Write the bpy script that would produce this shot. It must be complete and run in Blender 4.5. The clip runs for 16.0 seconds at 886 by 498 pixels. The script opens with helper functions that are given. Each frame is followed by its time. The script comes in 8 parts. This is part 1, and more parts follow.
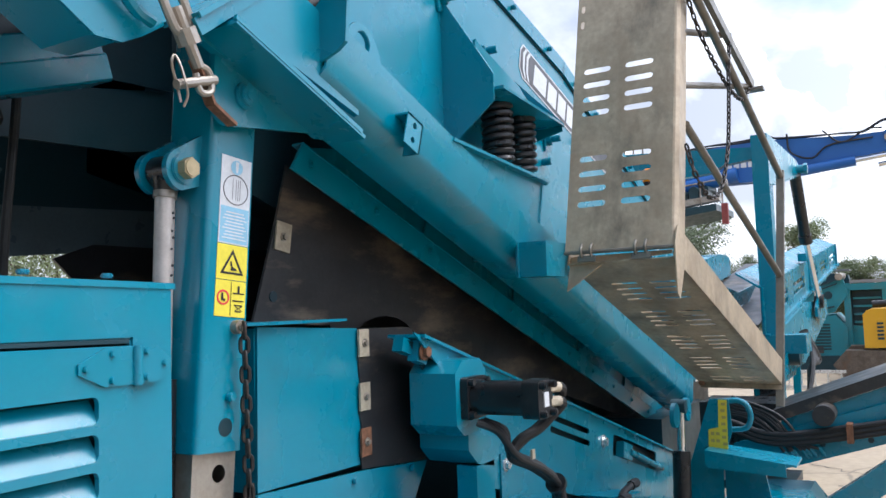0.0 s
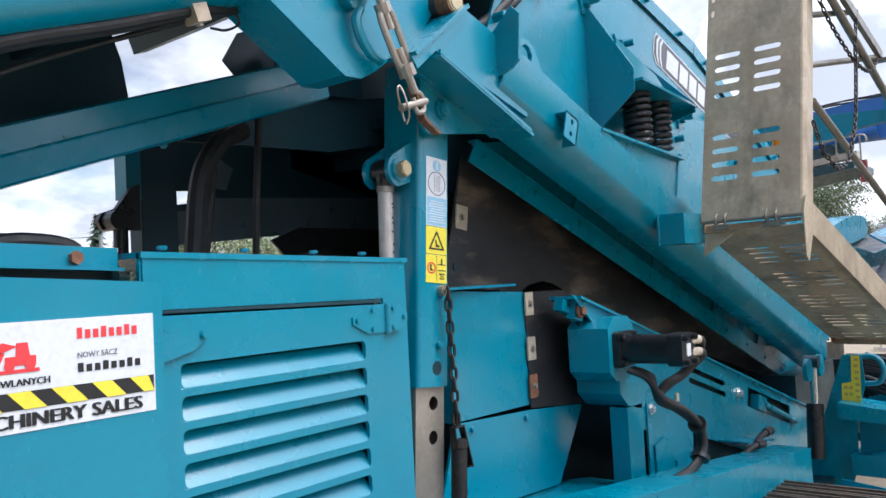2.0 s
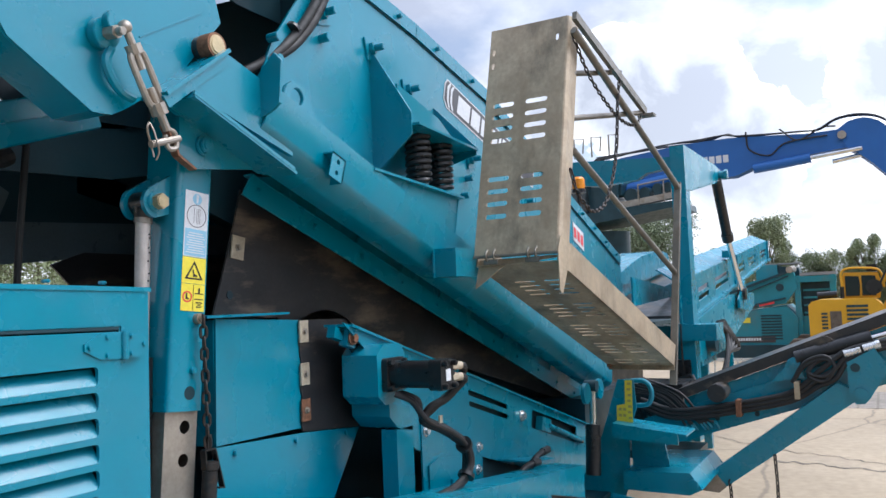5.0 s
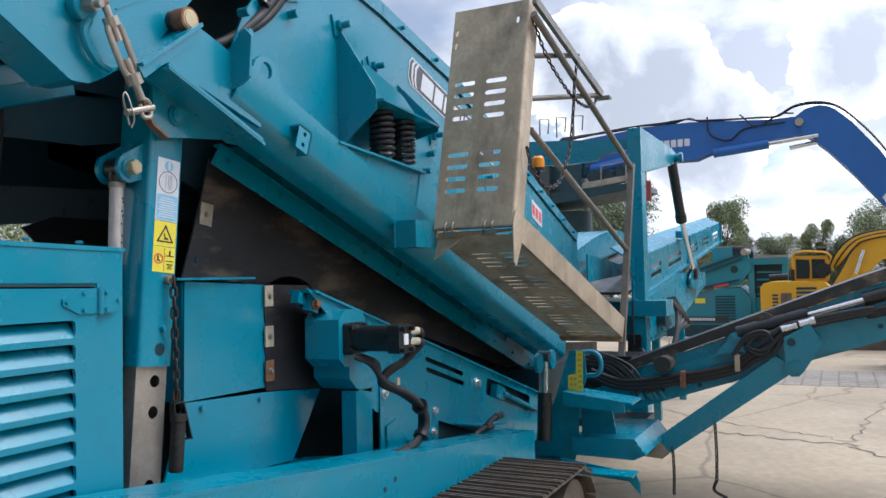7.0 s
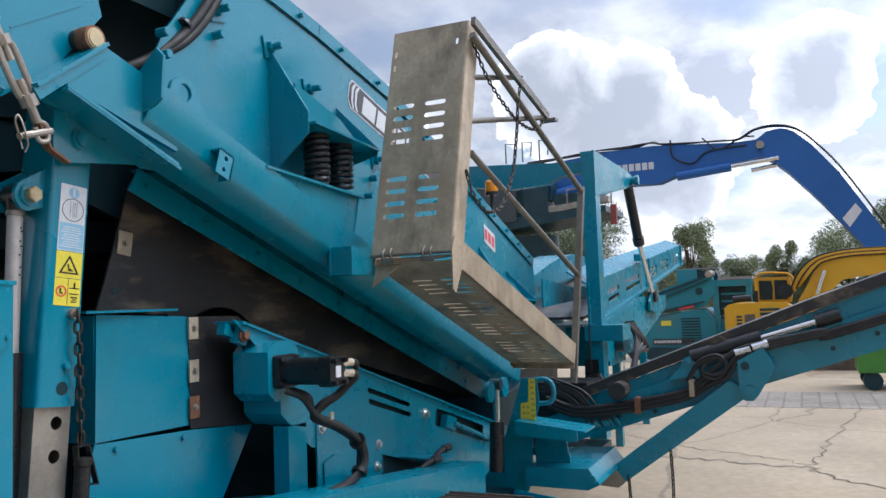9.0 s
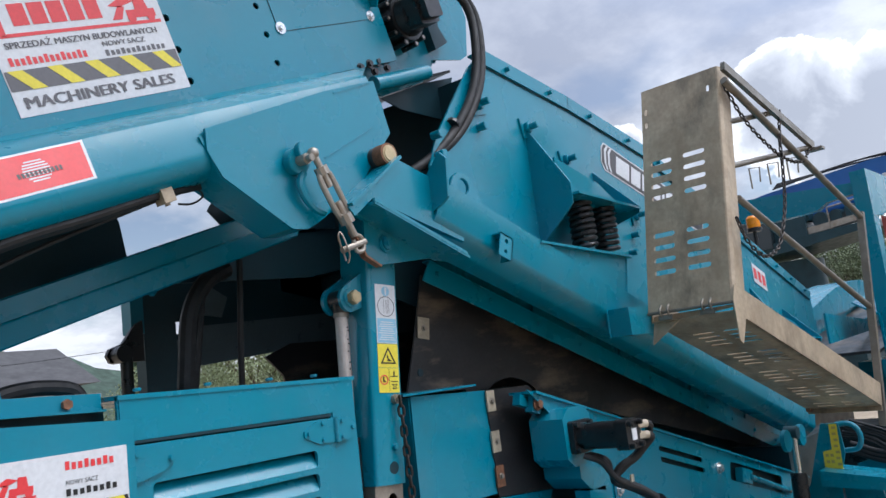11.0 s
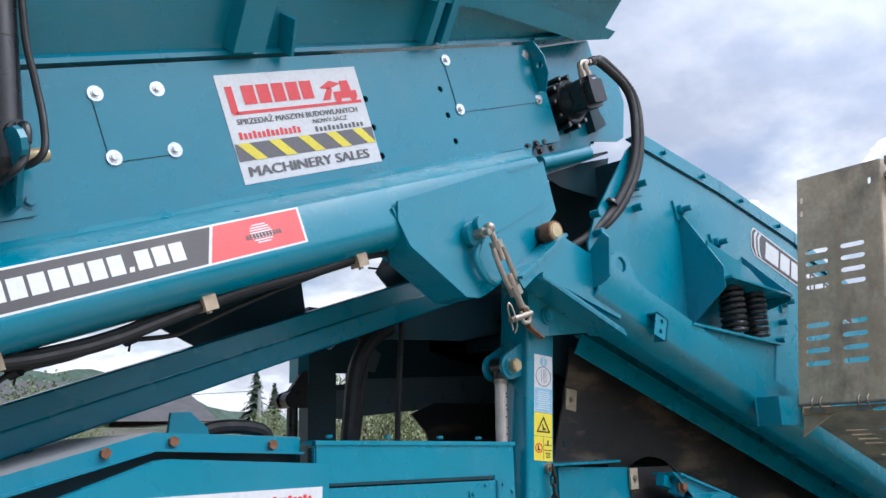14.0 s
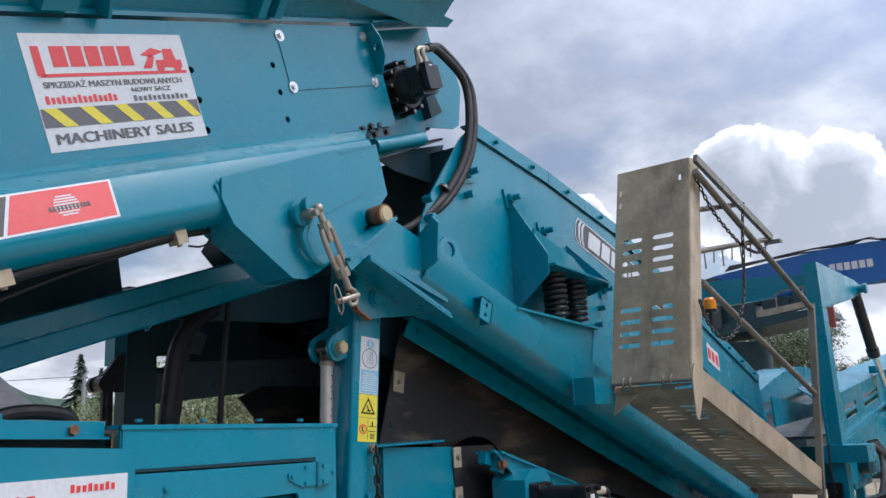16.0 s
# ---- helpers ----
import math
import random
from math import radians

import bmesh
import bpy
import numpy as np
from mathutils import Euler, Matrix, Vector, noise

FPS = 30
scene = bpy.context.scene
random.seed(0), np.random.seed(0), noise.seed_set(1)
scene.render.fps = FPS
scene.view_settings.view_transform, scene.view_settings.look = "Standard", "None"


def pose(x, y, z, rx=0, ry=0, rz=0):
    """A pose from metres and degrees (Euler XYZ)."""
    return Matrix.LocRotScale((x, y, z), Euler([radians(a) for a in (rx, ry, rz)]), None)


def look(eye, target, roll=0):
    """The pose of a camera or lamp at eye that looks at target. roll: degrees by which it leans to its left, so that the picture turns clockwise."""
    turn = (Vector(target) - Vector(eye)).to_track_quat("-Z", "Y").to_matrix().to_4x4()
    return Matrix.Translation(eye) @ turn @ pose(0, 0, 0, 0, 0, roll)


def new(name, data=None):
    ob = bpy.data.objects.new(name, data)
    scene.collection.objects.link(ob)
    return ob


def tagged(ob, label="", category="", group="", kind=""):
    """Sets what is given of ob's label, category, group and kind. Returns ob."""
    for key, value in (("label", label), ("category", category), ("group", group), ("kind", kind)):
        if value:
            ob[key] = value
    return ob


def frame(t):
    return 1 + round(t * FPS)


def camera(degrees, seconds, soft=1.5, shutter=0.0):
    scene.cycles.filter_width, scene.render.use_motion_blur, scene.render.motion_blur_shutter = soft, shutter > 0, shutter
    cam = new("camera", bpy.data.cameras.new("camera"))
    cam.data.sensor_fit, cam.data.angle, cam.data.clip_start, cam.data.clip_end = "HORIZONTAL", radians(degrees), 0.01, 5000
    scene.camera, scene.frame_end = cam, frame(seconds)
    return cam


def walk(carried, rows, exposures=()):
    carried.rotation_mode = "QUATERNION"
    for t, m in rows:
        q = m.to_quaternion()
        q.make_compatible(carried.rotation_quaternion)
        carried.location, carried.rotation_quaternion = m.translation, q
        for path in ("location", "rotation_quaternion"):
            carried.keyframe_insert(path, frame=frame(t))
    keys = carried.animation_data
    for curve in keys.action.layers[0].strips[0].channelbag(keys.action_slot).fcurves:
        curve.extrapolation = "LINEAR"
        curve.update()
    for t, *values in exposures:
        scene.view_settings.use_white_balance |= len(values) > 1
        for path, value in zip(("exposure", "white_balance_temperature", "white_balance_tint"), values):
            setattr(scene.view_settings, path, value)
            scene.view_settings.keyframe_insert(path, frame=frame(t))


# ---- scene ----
cam = camera(57.8, 16.0)
PATH = [
    (0, (0.121, -0.108, 2.08), (1.849, 0.888, 2.23), -2.0),
    (0.5, (0.066, -0.262, 2.057), (1.759, 0.795, 2.175), -2.0),
    (1, (-0.107, -0.301, 2.061), (1.54, 0.83, 2.152), -2.4),
    (1.5, (-0.366, -0.267, 2.048), (1.232, 0.933, 2.129), -3.1),
    (2, (-0.534, -0.303, 2.076), (1.029, 0.942, 2.162), -3.1),
    (2.5, (-0.518, -0.44, 2.099), (1.031, 0.822, 2.191), -2.2),
    (3, (-0.488, -0.621, 2.088), (1.086, 0.61, 2.176), -2.0),
    (3.5, (-0.441, -0.746, 2.087), (1.21, 0.38, 2.171), -1.7),
    (4, (-0.408, -0.792, 2.075), (1.304, 0.236, 2.178), -1.9),
    (4.2, (-0.419, -0.796, 2.081), (1.303, 0.214, 2.196), -2.1),
    (6.3, (-0.715, -0.854, 2.018), (1.079, 0.024, 2.115), -2.2),
    (6.5, (-0.754, -0.869, 2.008), (1.044, 0.005, 2.088), -2.0),
    (7, (-0.675, -0.938, 2.026), (1.12, -0.059, 2.099), -1.3),
    (7.5, (-0.514, -1.03, 2.037), (1.284, -0.162, 2.149), -1.5),
    (8, (-0.449, -1.081, 2.031), (1.371, -0.262, 2.154), -1.9),
    (8.2, (-0.436, -1.082, 2.032), (1.392, -0.279, 2.154), -1.8),
    (10.3, (-0.478, -1.0, 2.08), (1.236, 0.008, 2.297), -4.7),
    (10.5, (-0.508, -1.0, 2.099), (1.159, 0.08, 2.338), -5.4),
    (11, (-0.685, -0.982, 2.145), (0.813, 0.309, 2.445), -7.1),
    (11.5, (-0.874, -0.977, 2.173), (0.473, 0.453, 2.55), -6.4),
    (12, (-0.993, -0.972, 2.179), (0.289, 0.499, 2.617), -4.9),
    (12.5, (-1.035, -0.954, 2.176), (0.202, 0.544, 2.651), -3.9),
    (13, (-1.058, -0.921, 2.164), (0.134, 0.614, 2.635), -3.3),
    (13.5, (-1.046, -0.926, 2.167), (0.146, 0.612, 2.628), -2.5),
    (14, (-1.017, -0.946, 2.169), (0.274, 0.506, 2.643), -1.8),
    (14.5, (-1.004, -0.959, 2.16), (0.383, 0.399, 2.643), -1.9),
    (15, (-0.997, -0.987, 2.163), (0.453, 0.306, 2.636), -2.0),
    (15.5, (-0.979, -1.002, 2.158), (0.528, 0.231, 2.612), -2.4),
    (16, (-0.956, -1.006, 2.154), (0.6, 0.177, 2.576), -2.8),
]
EXPOSURES = [(0.0, 0.84, 6170, 10), (4.2, 0.78, 6170, 10), (6.3, 0.57, 6170, 10), (8.2, 0.45, 6170, 10), (10.3, 0.34, 6120, 10), (12.0, 0.46, 6120, 10), (13.0, 0.55, 6120, 10), (14.0, 0.58, 6120, 10), (15.0, 0.40, 6120, 10), (16.0, 0.22, 6120, 10)]
walk(cam, [(t, look(eye, target, roll)) for t, eye, target, roll in PATH], EXPOSURES)

# ---- sky, sun ----
SUN_ELEV, SUN_AZ = 57.0, -62.0   # azimuth counted from +x towards +y
world = bpy.data.worlds.new("sky")
scene.world = world
world.use_nodes = True
wn, wl = world.node_tree.nodes, world.node_tree.links
wn.clear()


def wnode(kind, **inputs):
    n = wn.new(kind)
    for key, value in inputs.items():
        n.inputs[key].default_value = value
    return n


def build_sky():
    out = wnode("ShaderNodeOutputWorld")
    bg = wnode("ShaderNodeBackground", Strength=1.0)
    sky = wn.new("ShaderNodeTexSky")
    sky.sky_type, sky.sun_disc = "NISHITA", False
    sky.sun_elevation, sky.sun_rotation = radians(SUN_ELEV), radians(90 - SUN_AZ)
    sky.air_density, sky.dust_density = 1.0, 2.5
    dim = wn.new("ShaderNodeMix")
    dim.data_type, dim.blend_type = "RGBA", "MULTIPLY"
    dim.inputs["Factor"].default_value = 1.0
    dim.inputs["B"].default_value = (0.11, 0.11, 0.11, 1)
    wl.new(sky.outputs[0], dim.inputs["A"])
    # clouds lie on a flat layer overhead
    tc = wn.new("ShaderNodeTexCoord")
    sep = wn.new("ShaderNodeSeparateXYZ")
    wl.new(tc.outputs["Generated"], sep.inputs[0])
    high = wn.new("ShaderNodeMath")
    high.operation = "MAXIMUM"
    high.inputs[1].default_value = 0.0
    wl.new(sep.outputs["Z"], high.inputs[0])
    lift = wn.new("ShaderNodeMath")
    lift.operation = "ADD"
    lift.inputs[1].default_value = 0.32
    wl.new(high.outputs[0], lift.inputs[0])
    flat = wn.new("ShaderNodeVectorMath")
    flat.operation = "DIVIDE"
    both = wn.new("ShaderNodeCombineXYZ")
    for k in "XYZ":
        wl.new(lift.outputs[0], both.inputs[k])
    wl.new(tc.outputs["Generated"], flat.inputs[0])
    wl.new(both.outputs[0], flat.inputs[1])
    shift = wn.new("ShaderNodeVectorMath")
    shift.operation = "ADD"
    shift.inputs[1].default_value = (CLOUD_SHIFT[0], CLOUD_SHIFT[1], 0)
    wl.new(flat.outputs[0], shift.inputs[0])
    big = wnode("ShaderNodeTexNoise", Scale=2.0, Detail=9.0, Roughness=0.52, Distortion=0.1)
    wl.new(shift.outputs[0], big.inputs["Vector"])
    mask = wn.new("ShaderNodeValToRGB")
    mask.color_ramp.elements[0].position, mask.color_ramp.elements[1].position = 0.38, 0.50
    wl.new(big.outputs["Fac"], mask.inputs[0])
    low = wnode("ShaderNodeTexNoise", Scale=3.4, Detail=7.0, Roughness=0.6)
    wl.new(shift.outputs[0], low.inputs["Vector"])
    tone = wn.new("ShaderNodeValToRGB")
    e = tone.color_ramp.elements
    e[0].position, e[0].color = 0.40, (0.40, 0.425, 0.485, 1)
    e[1].position, e[1].color = 0.60, (0.86, 0.87, 0.90, 1)
    wl.new(low.outputs["Fac"], tone.inputs[0])
    mix = wn.new("ShaderNodeMix")
    mix.data_type = "RGBA"
    wl.new(mask.outputs[0], mix.inputs["Factor"])
    wl.new(dim.outputs["Result"], mix.inputs["A"])
    wl.new(tone.outputs[0], mix.inputs["B"])
    upper = wn.new("ShaderNodeMapRange")     # thinner, even veil higher up
    upper.inputs[1].default_value, upper.inputs[2].default_value, upper.inputs[3].default_value, upper.inputs[4].default_value = 0.13, 0.36, 0.0, 0.74
    wl.new(high.outputs[0], upper.inputs[0])
    veil = wn.new("ShaderNodeMix")
    veil.data_type = "RGBA"
    veil.inputs["B"].default_value = (0.27, 0.30, 0.385, 1)
    wl.new(upper.outputs[0], veil.inputs["Factor"])
    wl.new(mix.outputs["Result"], veil.inputs["A"])
    low_air = wn.new("ShaderNodeMapRange")     # pale haze towards the horizon
    low_air.inputs[1].default_value, low_air.inputs[2].default_value, low_air.inputs[3].default_value, low_air.inputs[4].default_value = 0.0, 0.24, 0.45, 0.0
    wl.new(high.outputs[0], low_air.inputs[0])
    hazy = wn.new("ShaderNodeMix")
    hazy.data_type = "RGBA"
    hazy.inputs["B"].default_value = (0.56, 0.59, 0.66, 1)
    wl.new(low_air.outputs[0], hazy.inputs["Factor"])
    # heaped clouds: sunlit rims, grey bodies
    heap = None
    for x, y, z, r in HEAPS:
        near = wn.new("ShaderNodeVectorMath")
        near.operation = "DOT_PRODUCT"
        near.inputs[1].default_value = Vector((x, y, z)).normalized()
        wl.new(tc.outputs["Generated"], near.inputs[0])
        rise = wn.new("ShaderNodeMapRange")
        rise.inputs[1].default_value, rise.inputs[2].default_value = math.cos(radians(r)), 1.0
        wl.new(near.outputs["Value"], rise.inputs[0])
        if heap:
            top = wn.new("ShaderNodeMath")
            top.operation = "MAXIMUM"
            wl.new(heap, top.inputs[0])
            wl.new(rise.outputs[0], top.inputs[1])
            heap = top.outputs[0]
        else:
            heap = rise.outputs[0]
    puffs = wnode("ShaderNodeTexNoise", Scale=13.0, Detail=10.0, Roughness=0.56, Distortion=0.25)
    wl.new(tc.outputs["Generated"], puffs.inputs["Vector"])
    rough = wn.new("ShaderNodeMath")
    rough.operation = "MULTIPLY_ADD"
    rough.inputs[1].default_value, rough.inputs[2].default_value = 1.5, -0.75
    wl.new(puffs.outputs["Fac"], rough.inputs[0])
    thick = wn.new("ShaderNodeMath")
    thick.operation = "ADD"
    wl.new(heap, thick.inputs[0])
    wl.new(rough.outputs[0], thick.inputs[1])
    body = wn.new("ShaderNodeMapRange")
    body.inputs[1].default_value, body.inputs[2].default_value = 0.33, 0.40
    wl.new(thick.outputs[0], body.inputs[0])
    shade = wn.new("ShaderNodeValToRGB")
    e = shade.color_ramp.elements
    e[0].position, e[0].color = 0.08, (0.95, 0.95, 0.96, 1)
    e[1].position, e[1].color = 0.62, (0.33, 0.355, 0.415, 1)
    mid = e.new(0.30)
    mid.color = (0.52, 0.545, 0.60, 1)
    deep = wn.new("ShaderNodeMapRange")
    deep.inputs[1].default_value, deep.inputs[2].default_value = 0.33, 1.30
    wl.new(thick.outputs[0], deep.inputs[0])
    wl.new(deep.outputs[0], shade.inputs[0])
    heaped = wn.new("ShaderNodeMix")
    heaped.data_type = "RGBA"
    wl.new(body.outputs[0], heaped.inputs["Factor"])
    wl.new(veil.outputs["Result"], heaped.inputs["A"])
    wl.new(shade.outputs[0], heaped.inputs["B"])
    wl.new(heaped.outputs["Result"], hazy.inputs["A"])
    # thin cloud glows more and more towards the veiled sun
    aim = wn.new("ShaderNodeVectorMath")
    aim.operation = "DOT_PRODUCT"
    ce = math.cos(radians(SUN_ELEV))
    aim.inputs[1].default_value = (ce * math.cos(radians(SUN_AZ)), ce * math.sin(radians(SUN_AZ)), math.sin(radians(SUN_ELEV)))
    wl.new(tc.outputs["Generated"], aim.inputs[0])
    ahead = wn.new("ShaderNodeMath")
    ahead.operation = "MAXIMUM"
    ahead.inputs[1].default_value = 0.0
    wl.new(aim.outputs["Value"], ahead.inputs[0])
    falls = wn.new("ShaderNodeMath")
    falls.operation = "POWER"
    falls.inputs[1].default_value = 2.0
    wl.new(ahead.outputs[0], falls.inputs[0])
    glow = wn.new("ShaderNodeMath")
    glow.operation = "MULTIPLY_ADD"
    glow.inputs[1].default_value, glow.inputs[2].default_value = 2.6, 1.0
    wl.new(falls.outputs[0], glow.inputs[0])
    lit = wn.new("ShaderNodeVectorMath")
    lit.operation = "SCALE"
    wl.new(hazy.outputs["Result"], lit.inputs[0])
    wl.new(glow.outputs[0], lit.inputs["Scale"])
    wl.new(lit.outputs[0], bg.inputs["Color"])
    wl.new(bg.outputs[0], out.inputs[0])


CLOUD_SHIFT = (3.1, 1.7)
HEAPS = ((0.932, 0.255, 0.240, 5.5), (0.957, 0.167, 0.222, 5.0), (0.957, 0.215, 0.180, 6.5), (0.976, 0.140, 0.160, 6.5), (0.860, 0.455, 0.215, 4.0), (0.917, 0.288, 0.250, 3.5), (0.972, -0.026, 0.235, 5.0))
build_sky()
sun_data = bpy.data.lights.new("sun", "SUN")
sun_data.energy, sun_data.angle, sun_data.color = 2.0, radians(42), (1.0, 0.97, 0.93)
sun = new("sun", sun_data)
sx, sy = math.cos(radians(SUN_AZ)), math.sin(radians(SUN_AZ))
sun.matrix_basis = look((20 * sx, 20 * sy, 20 * math.tan(radians(SUN_ELEV))), (0, 0, 0))

# ---- materials ----
def material(name, base, rough=0.5, metal=0.0, vary=0.12, scale=3.0, grain=0.06, grain_scale=60.0, bump=0.05, bump_scale=120.0,
             dirt=None, dirt_amount=0.0, dirt_scale=2.0, coat=0.0, rough_vary=0.1, spec=0.5, stain=None, stain_amount=0.0, stain_scale=2.0, stain_from=0.56, stretch=(1, 1, 1)):
    """A painted, metal or mineral surface: two scales of colour change, optional dirt with its own shape, and fine relief."""
    m = bpy.data.materials.new(name)
    m.use_nodes = True
    nt = m.node_tree
    n, l = nt.nodes, nt.links
    p = n["Principled BSDF"]
    p.inputs["Metallic"].default_value = metal
    p.inputs["Coat Weight"].default_value = coat
    p.inputs["Coat Roughness"].default_value = 0.12
    p.inputs["Specular IOR Level"].default_value = spec
    tc = n.new("ShaderNodeTexCoord")
    pos = tc.outputs["Object"]

    drawn = n.new("ShaderNodeVectorMath")
    drawn.operation = "MULTIPLY"
    drawn.inputs[1].default_value = stretch
    l.new(pos, drawn.inputs[0])

    def noise_at(s, detail=4.0, r=0.55, along=False):
        t = n.new("ShaderNodeTexNoise")
        t.inputs["Scale"].default_value, t.inputs["Detail"].default_value, t.inputs["Roughness"].default_value = s, detail, r
        l.new(drawn.outputs[0] if along else pos, t.inputs["Vector"])
        return t.outputs["Fac"]

    def ramp(src, lo, hi, a, b):
        t = n.new("ShaderNodeMapRange")
        t.inputs[1].default_value, t.inputs[2].default_value, t.inputs[3].default_value, t.inputs[4].default_value = lo, hi, a, b
        l.new(src, t.inputs[0])
        return t.outputs[0]

    def times(a, b):
        t = n.new("ShaderNodeMath")
        t.operation = "MULTIPLY"
        l.new(a, t.inputs[0])
        l.new(b, t.inputs[1])
        return t.outputs[0]

    big, fine = noise_at(scale), noise_at(grain_scale, 2.0)
    value = times(ramp(big, 0.3, 0.7, 1 - vary, 1 + vary), ramp(fine, 0.3, 0.7, 1 - grain, 1 + grain))
    hsv = n.new("ShaderNodeHueSaturation")
    hsv.inputs["Color"].default_value = (*base, 1)
    l.new(value, hsv.inputs["Value"])
    colour = hsv.outputs[0]
    for tint, amount, size, lo in ((dirt, dirt_amount, dirt_scale, 0.52), (stain, stain_amount, stain_scale, stain_from)):
        if not tint:
            continue
        d = ramp(noise_at(size, 8.0, 0.65, True), lo, lo + 0.2, 0.0, amount)
        mx = n.new("ShaderNodeMix")
        mx.data_type = "RGBA"
        mx.inputs["B"].default_value = (*tint, 1)
        l.new(d, mx.inputs["Factor"])
        l.new(colour, mx.inputs["A"])
        colour = mx.outputs["Result"]
    l.new(colour, p.inputs["Base Color"])
    l.new(ramp(noise_at(scale * 2.3, 5.0), 0.3, 0.7, max(0.02, rough - rough_vary), min(1, rough + rough_vary)), p.inputs["Roughness"])
    if bump:
        b = n.new("ShaderNodeBump")
        b.inputs["Strength"].default_value, b.inputs["Distance"].default_value = bump, 0.004
        l.new(noise_at(bump_scale, 3.0), b.inputs["Height"])
        l.new(b.outputs[0], p.inputs["Normal"])
    return m


TEAL = material("teal_paint", (0.0, 0.190, 0.276), 0.28, vary=0.05, scale=1.3, grain=0.02, bump=0.03, bump_scale=90, dirt=(0.10, 0.21, 0.25), dirt_amount=0.22, dirt_scale=2.2, rough_vary=0.09, coat=0.12, spec=0.58, stain=(0.02, 0.12, 0.17), stain_amount=0.25, stain_scale=5.0)
TEAL_FAR = material("weathered_teal_paint", (0.012, 0.20, 0.25), 0.45, vary=0.15, scale=0.8, dirt=(0.12, 0.11, 0.09), dirt_amount=0.5, dirt_scale=1.2)
RUBBER = material("black_rubber", (0.020, 0.020, 0.022), 0.40, vary=0.3, scale=2.0, grain=0.15, bump=0.12, bump_scale=40, dirt=(0.060, 0.052, 0.046), dirt_amount=0.45, dirt_scale=2.2, stain=(0.20, 0.15, 0.105), stain_amount=0.9, stain_scale=4.0, stain_from=0.52, stretch=(0.45, 1, 1.5))
HOSE = material("black_hose_rubber", (0.012, 0.012, 0.013), 0.58, vary=0.2, scale=9, bump=0.05, dirt=(0.07, 0.06, 0.05), dirt_amount=0.35, dirt_scale=8)
BLACK = material("black_enamel", (0.010, 0.010, 0.011), 0.33, vary=0.2, scale=6, bump=0.06, bump_scale=70, dirt=(0.06, 0.055, 0.05), dirt_amount=0.3, dirt_scale=12)
# near-black teal: carries the shade of undersides and interiors, also plain dark parts
DARK = material("dark_and_shaded_steel", (0.012, 0.042, 0.055), 0.38, vary=0.3, scale=2, dirt=(0.026, 0.028, 0.03), dirt_amount=0.4, spec=0.35)
GALV = material("weathered_galvanised_steel", (0.42, 0.335, 0.235), 0.46, 0.28, vary=0.18, scale=3.5, grain=0.10, grain_scale=35, bump=0.06, bump_scale=50, dirt=(0.25, 0.18, 0.115), dirt_amount=0.9, dirt_scale=2.4, rough_vary=0.12, stain=(0.085, 0.075, 0.058), stain_amount=0.75, stain_scale=4.0, stain_from=0.51, stretch=(1, 1, 0.45))
PIPE = material("galvanised_pipe", (0.21, 0.19, 0.16), 0.42, 0.6, vary=0.2, scale=7, dirt=(0.16, 0.12, 0.08), dirt_amount=0.6, dirt_scale=6)
STEEL = material("bare_steel", (0.35, 0.31, 0.265), 0.42, 0.7, vary=0.2, scale=5, grain=0.08, dirt=(0.22, 0.15, 0.09), dirt_amount=0.7, dirt_scale=4)
CHROME = material("chromed_rod", (0.72, 0.73, 0.74), 0.12, 1.0, vary=0.05, bump=0.0)
DULL = material("dull_pitted_rod", (0.52, 0.46, 0.42), 0.4, 0.35, vary=0.15, scale=9, dirt=(0.28, 0.18, 0.14), dirt_amount=0.7, dirt_scale=9, bump=0.1)
ZINC = material("zinc_plated_bolt", (0.62, 0.63, 0.64), 0.3, 0.8, vary=0.1, scale=20)
BRASS = material("yellow_passivated_bolt", (0.50, 0.40, 0.24), 0.5, 0.55, vary=0.15, scale=25)
RUSTY = material("rusty_bolt", (0.19, 0.085, 0.045), 0.75, 0.2, vary=0.35, scale=40, grain=0.2, bump=0.2)
CHAIN = material("dark_chain_steel", (0.035, 0.032, 0.030), 0.5, 0.6, vary=0.3, scale=30, dirt=(0.12, 0.06, 0.03), dirt_amount=0.5, dirt_scale=20)
TRACK = material("worn_track_steel", (0.13, 0.105, 0.085), 0.55, 0.55, vary=0.3, scale=6, grain=0.2, grain_scale=40, bump=0.15, dirt=(0.13, 0.075, 0.045), dirt_amount=0.8, dirt_scale=5)
TAN = material("tan_rubber_clip", (0.40, 0.34, 0.25), 0.6, vary=0.2, scale=15)
WHITE = material("white_vinyl", (0.62, 0.63, 0.65), 0.35, vary=0.04, scale=6, bump=0.0)
YELLOW = material("yellow_vinyl", (0.72, 0.60, 0.05), 0.4, vary=0.05, bump=0.0)
LBLUE = material("pale_blue_vinyl", (0.24, 0.47, 0.62), 0.4, vary=0.05, bump=0.0)
RED = material("red_vinyl", (0.66, 0.045, 0.05), 0.38, vary=0.05, bump=0.0)
CHARCOAL = material("charcoal_vinyl", (0.045, 0.040, 0.042), 0.38, vary=0.06, bump=0.0)
INK = material("black_ink", (0.012, 0.012, 0.013), 0.45, vary=0.05, bump=0.0)
GREYINK = material("grey_ink", (0.12, 0.115, 0.125), 0.45, vary=0.05, bump=0.0)
EXYELLOW = material("excavator_yellow_paint", (0.62, 0.33, 0.012), 0.4, vary=0.08, scale=1, dirt=(0.2, 0.15, 0.08), dirt_amount=0.3)
BLUE = material("deep_blue_paint", (0.012, 0.105, 0.36), 0.4, vary=0.1, scale=0.6)
GLASS = material("dark_glass", (0.02, 0.03, 0.035), 0.08, vary=0.05, bump=0.0)
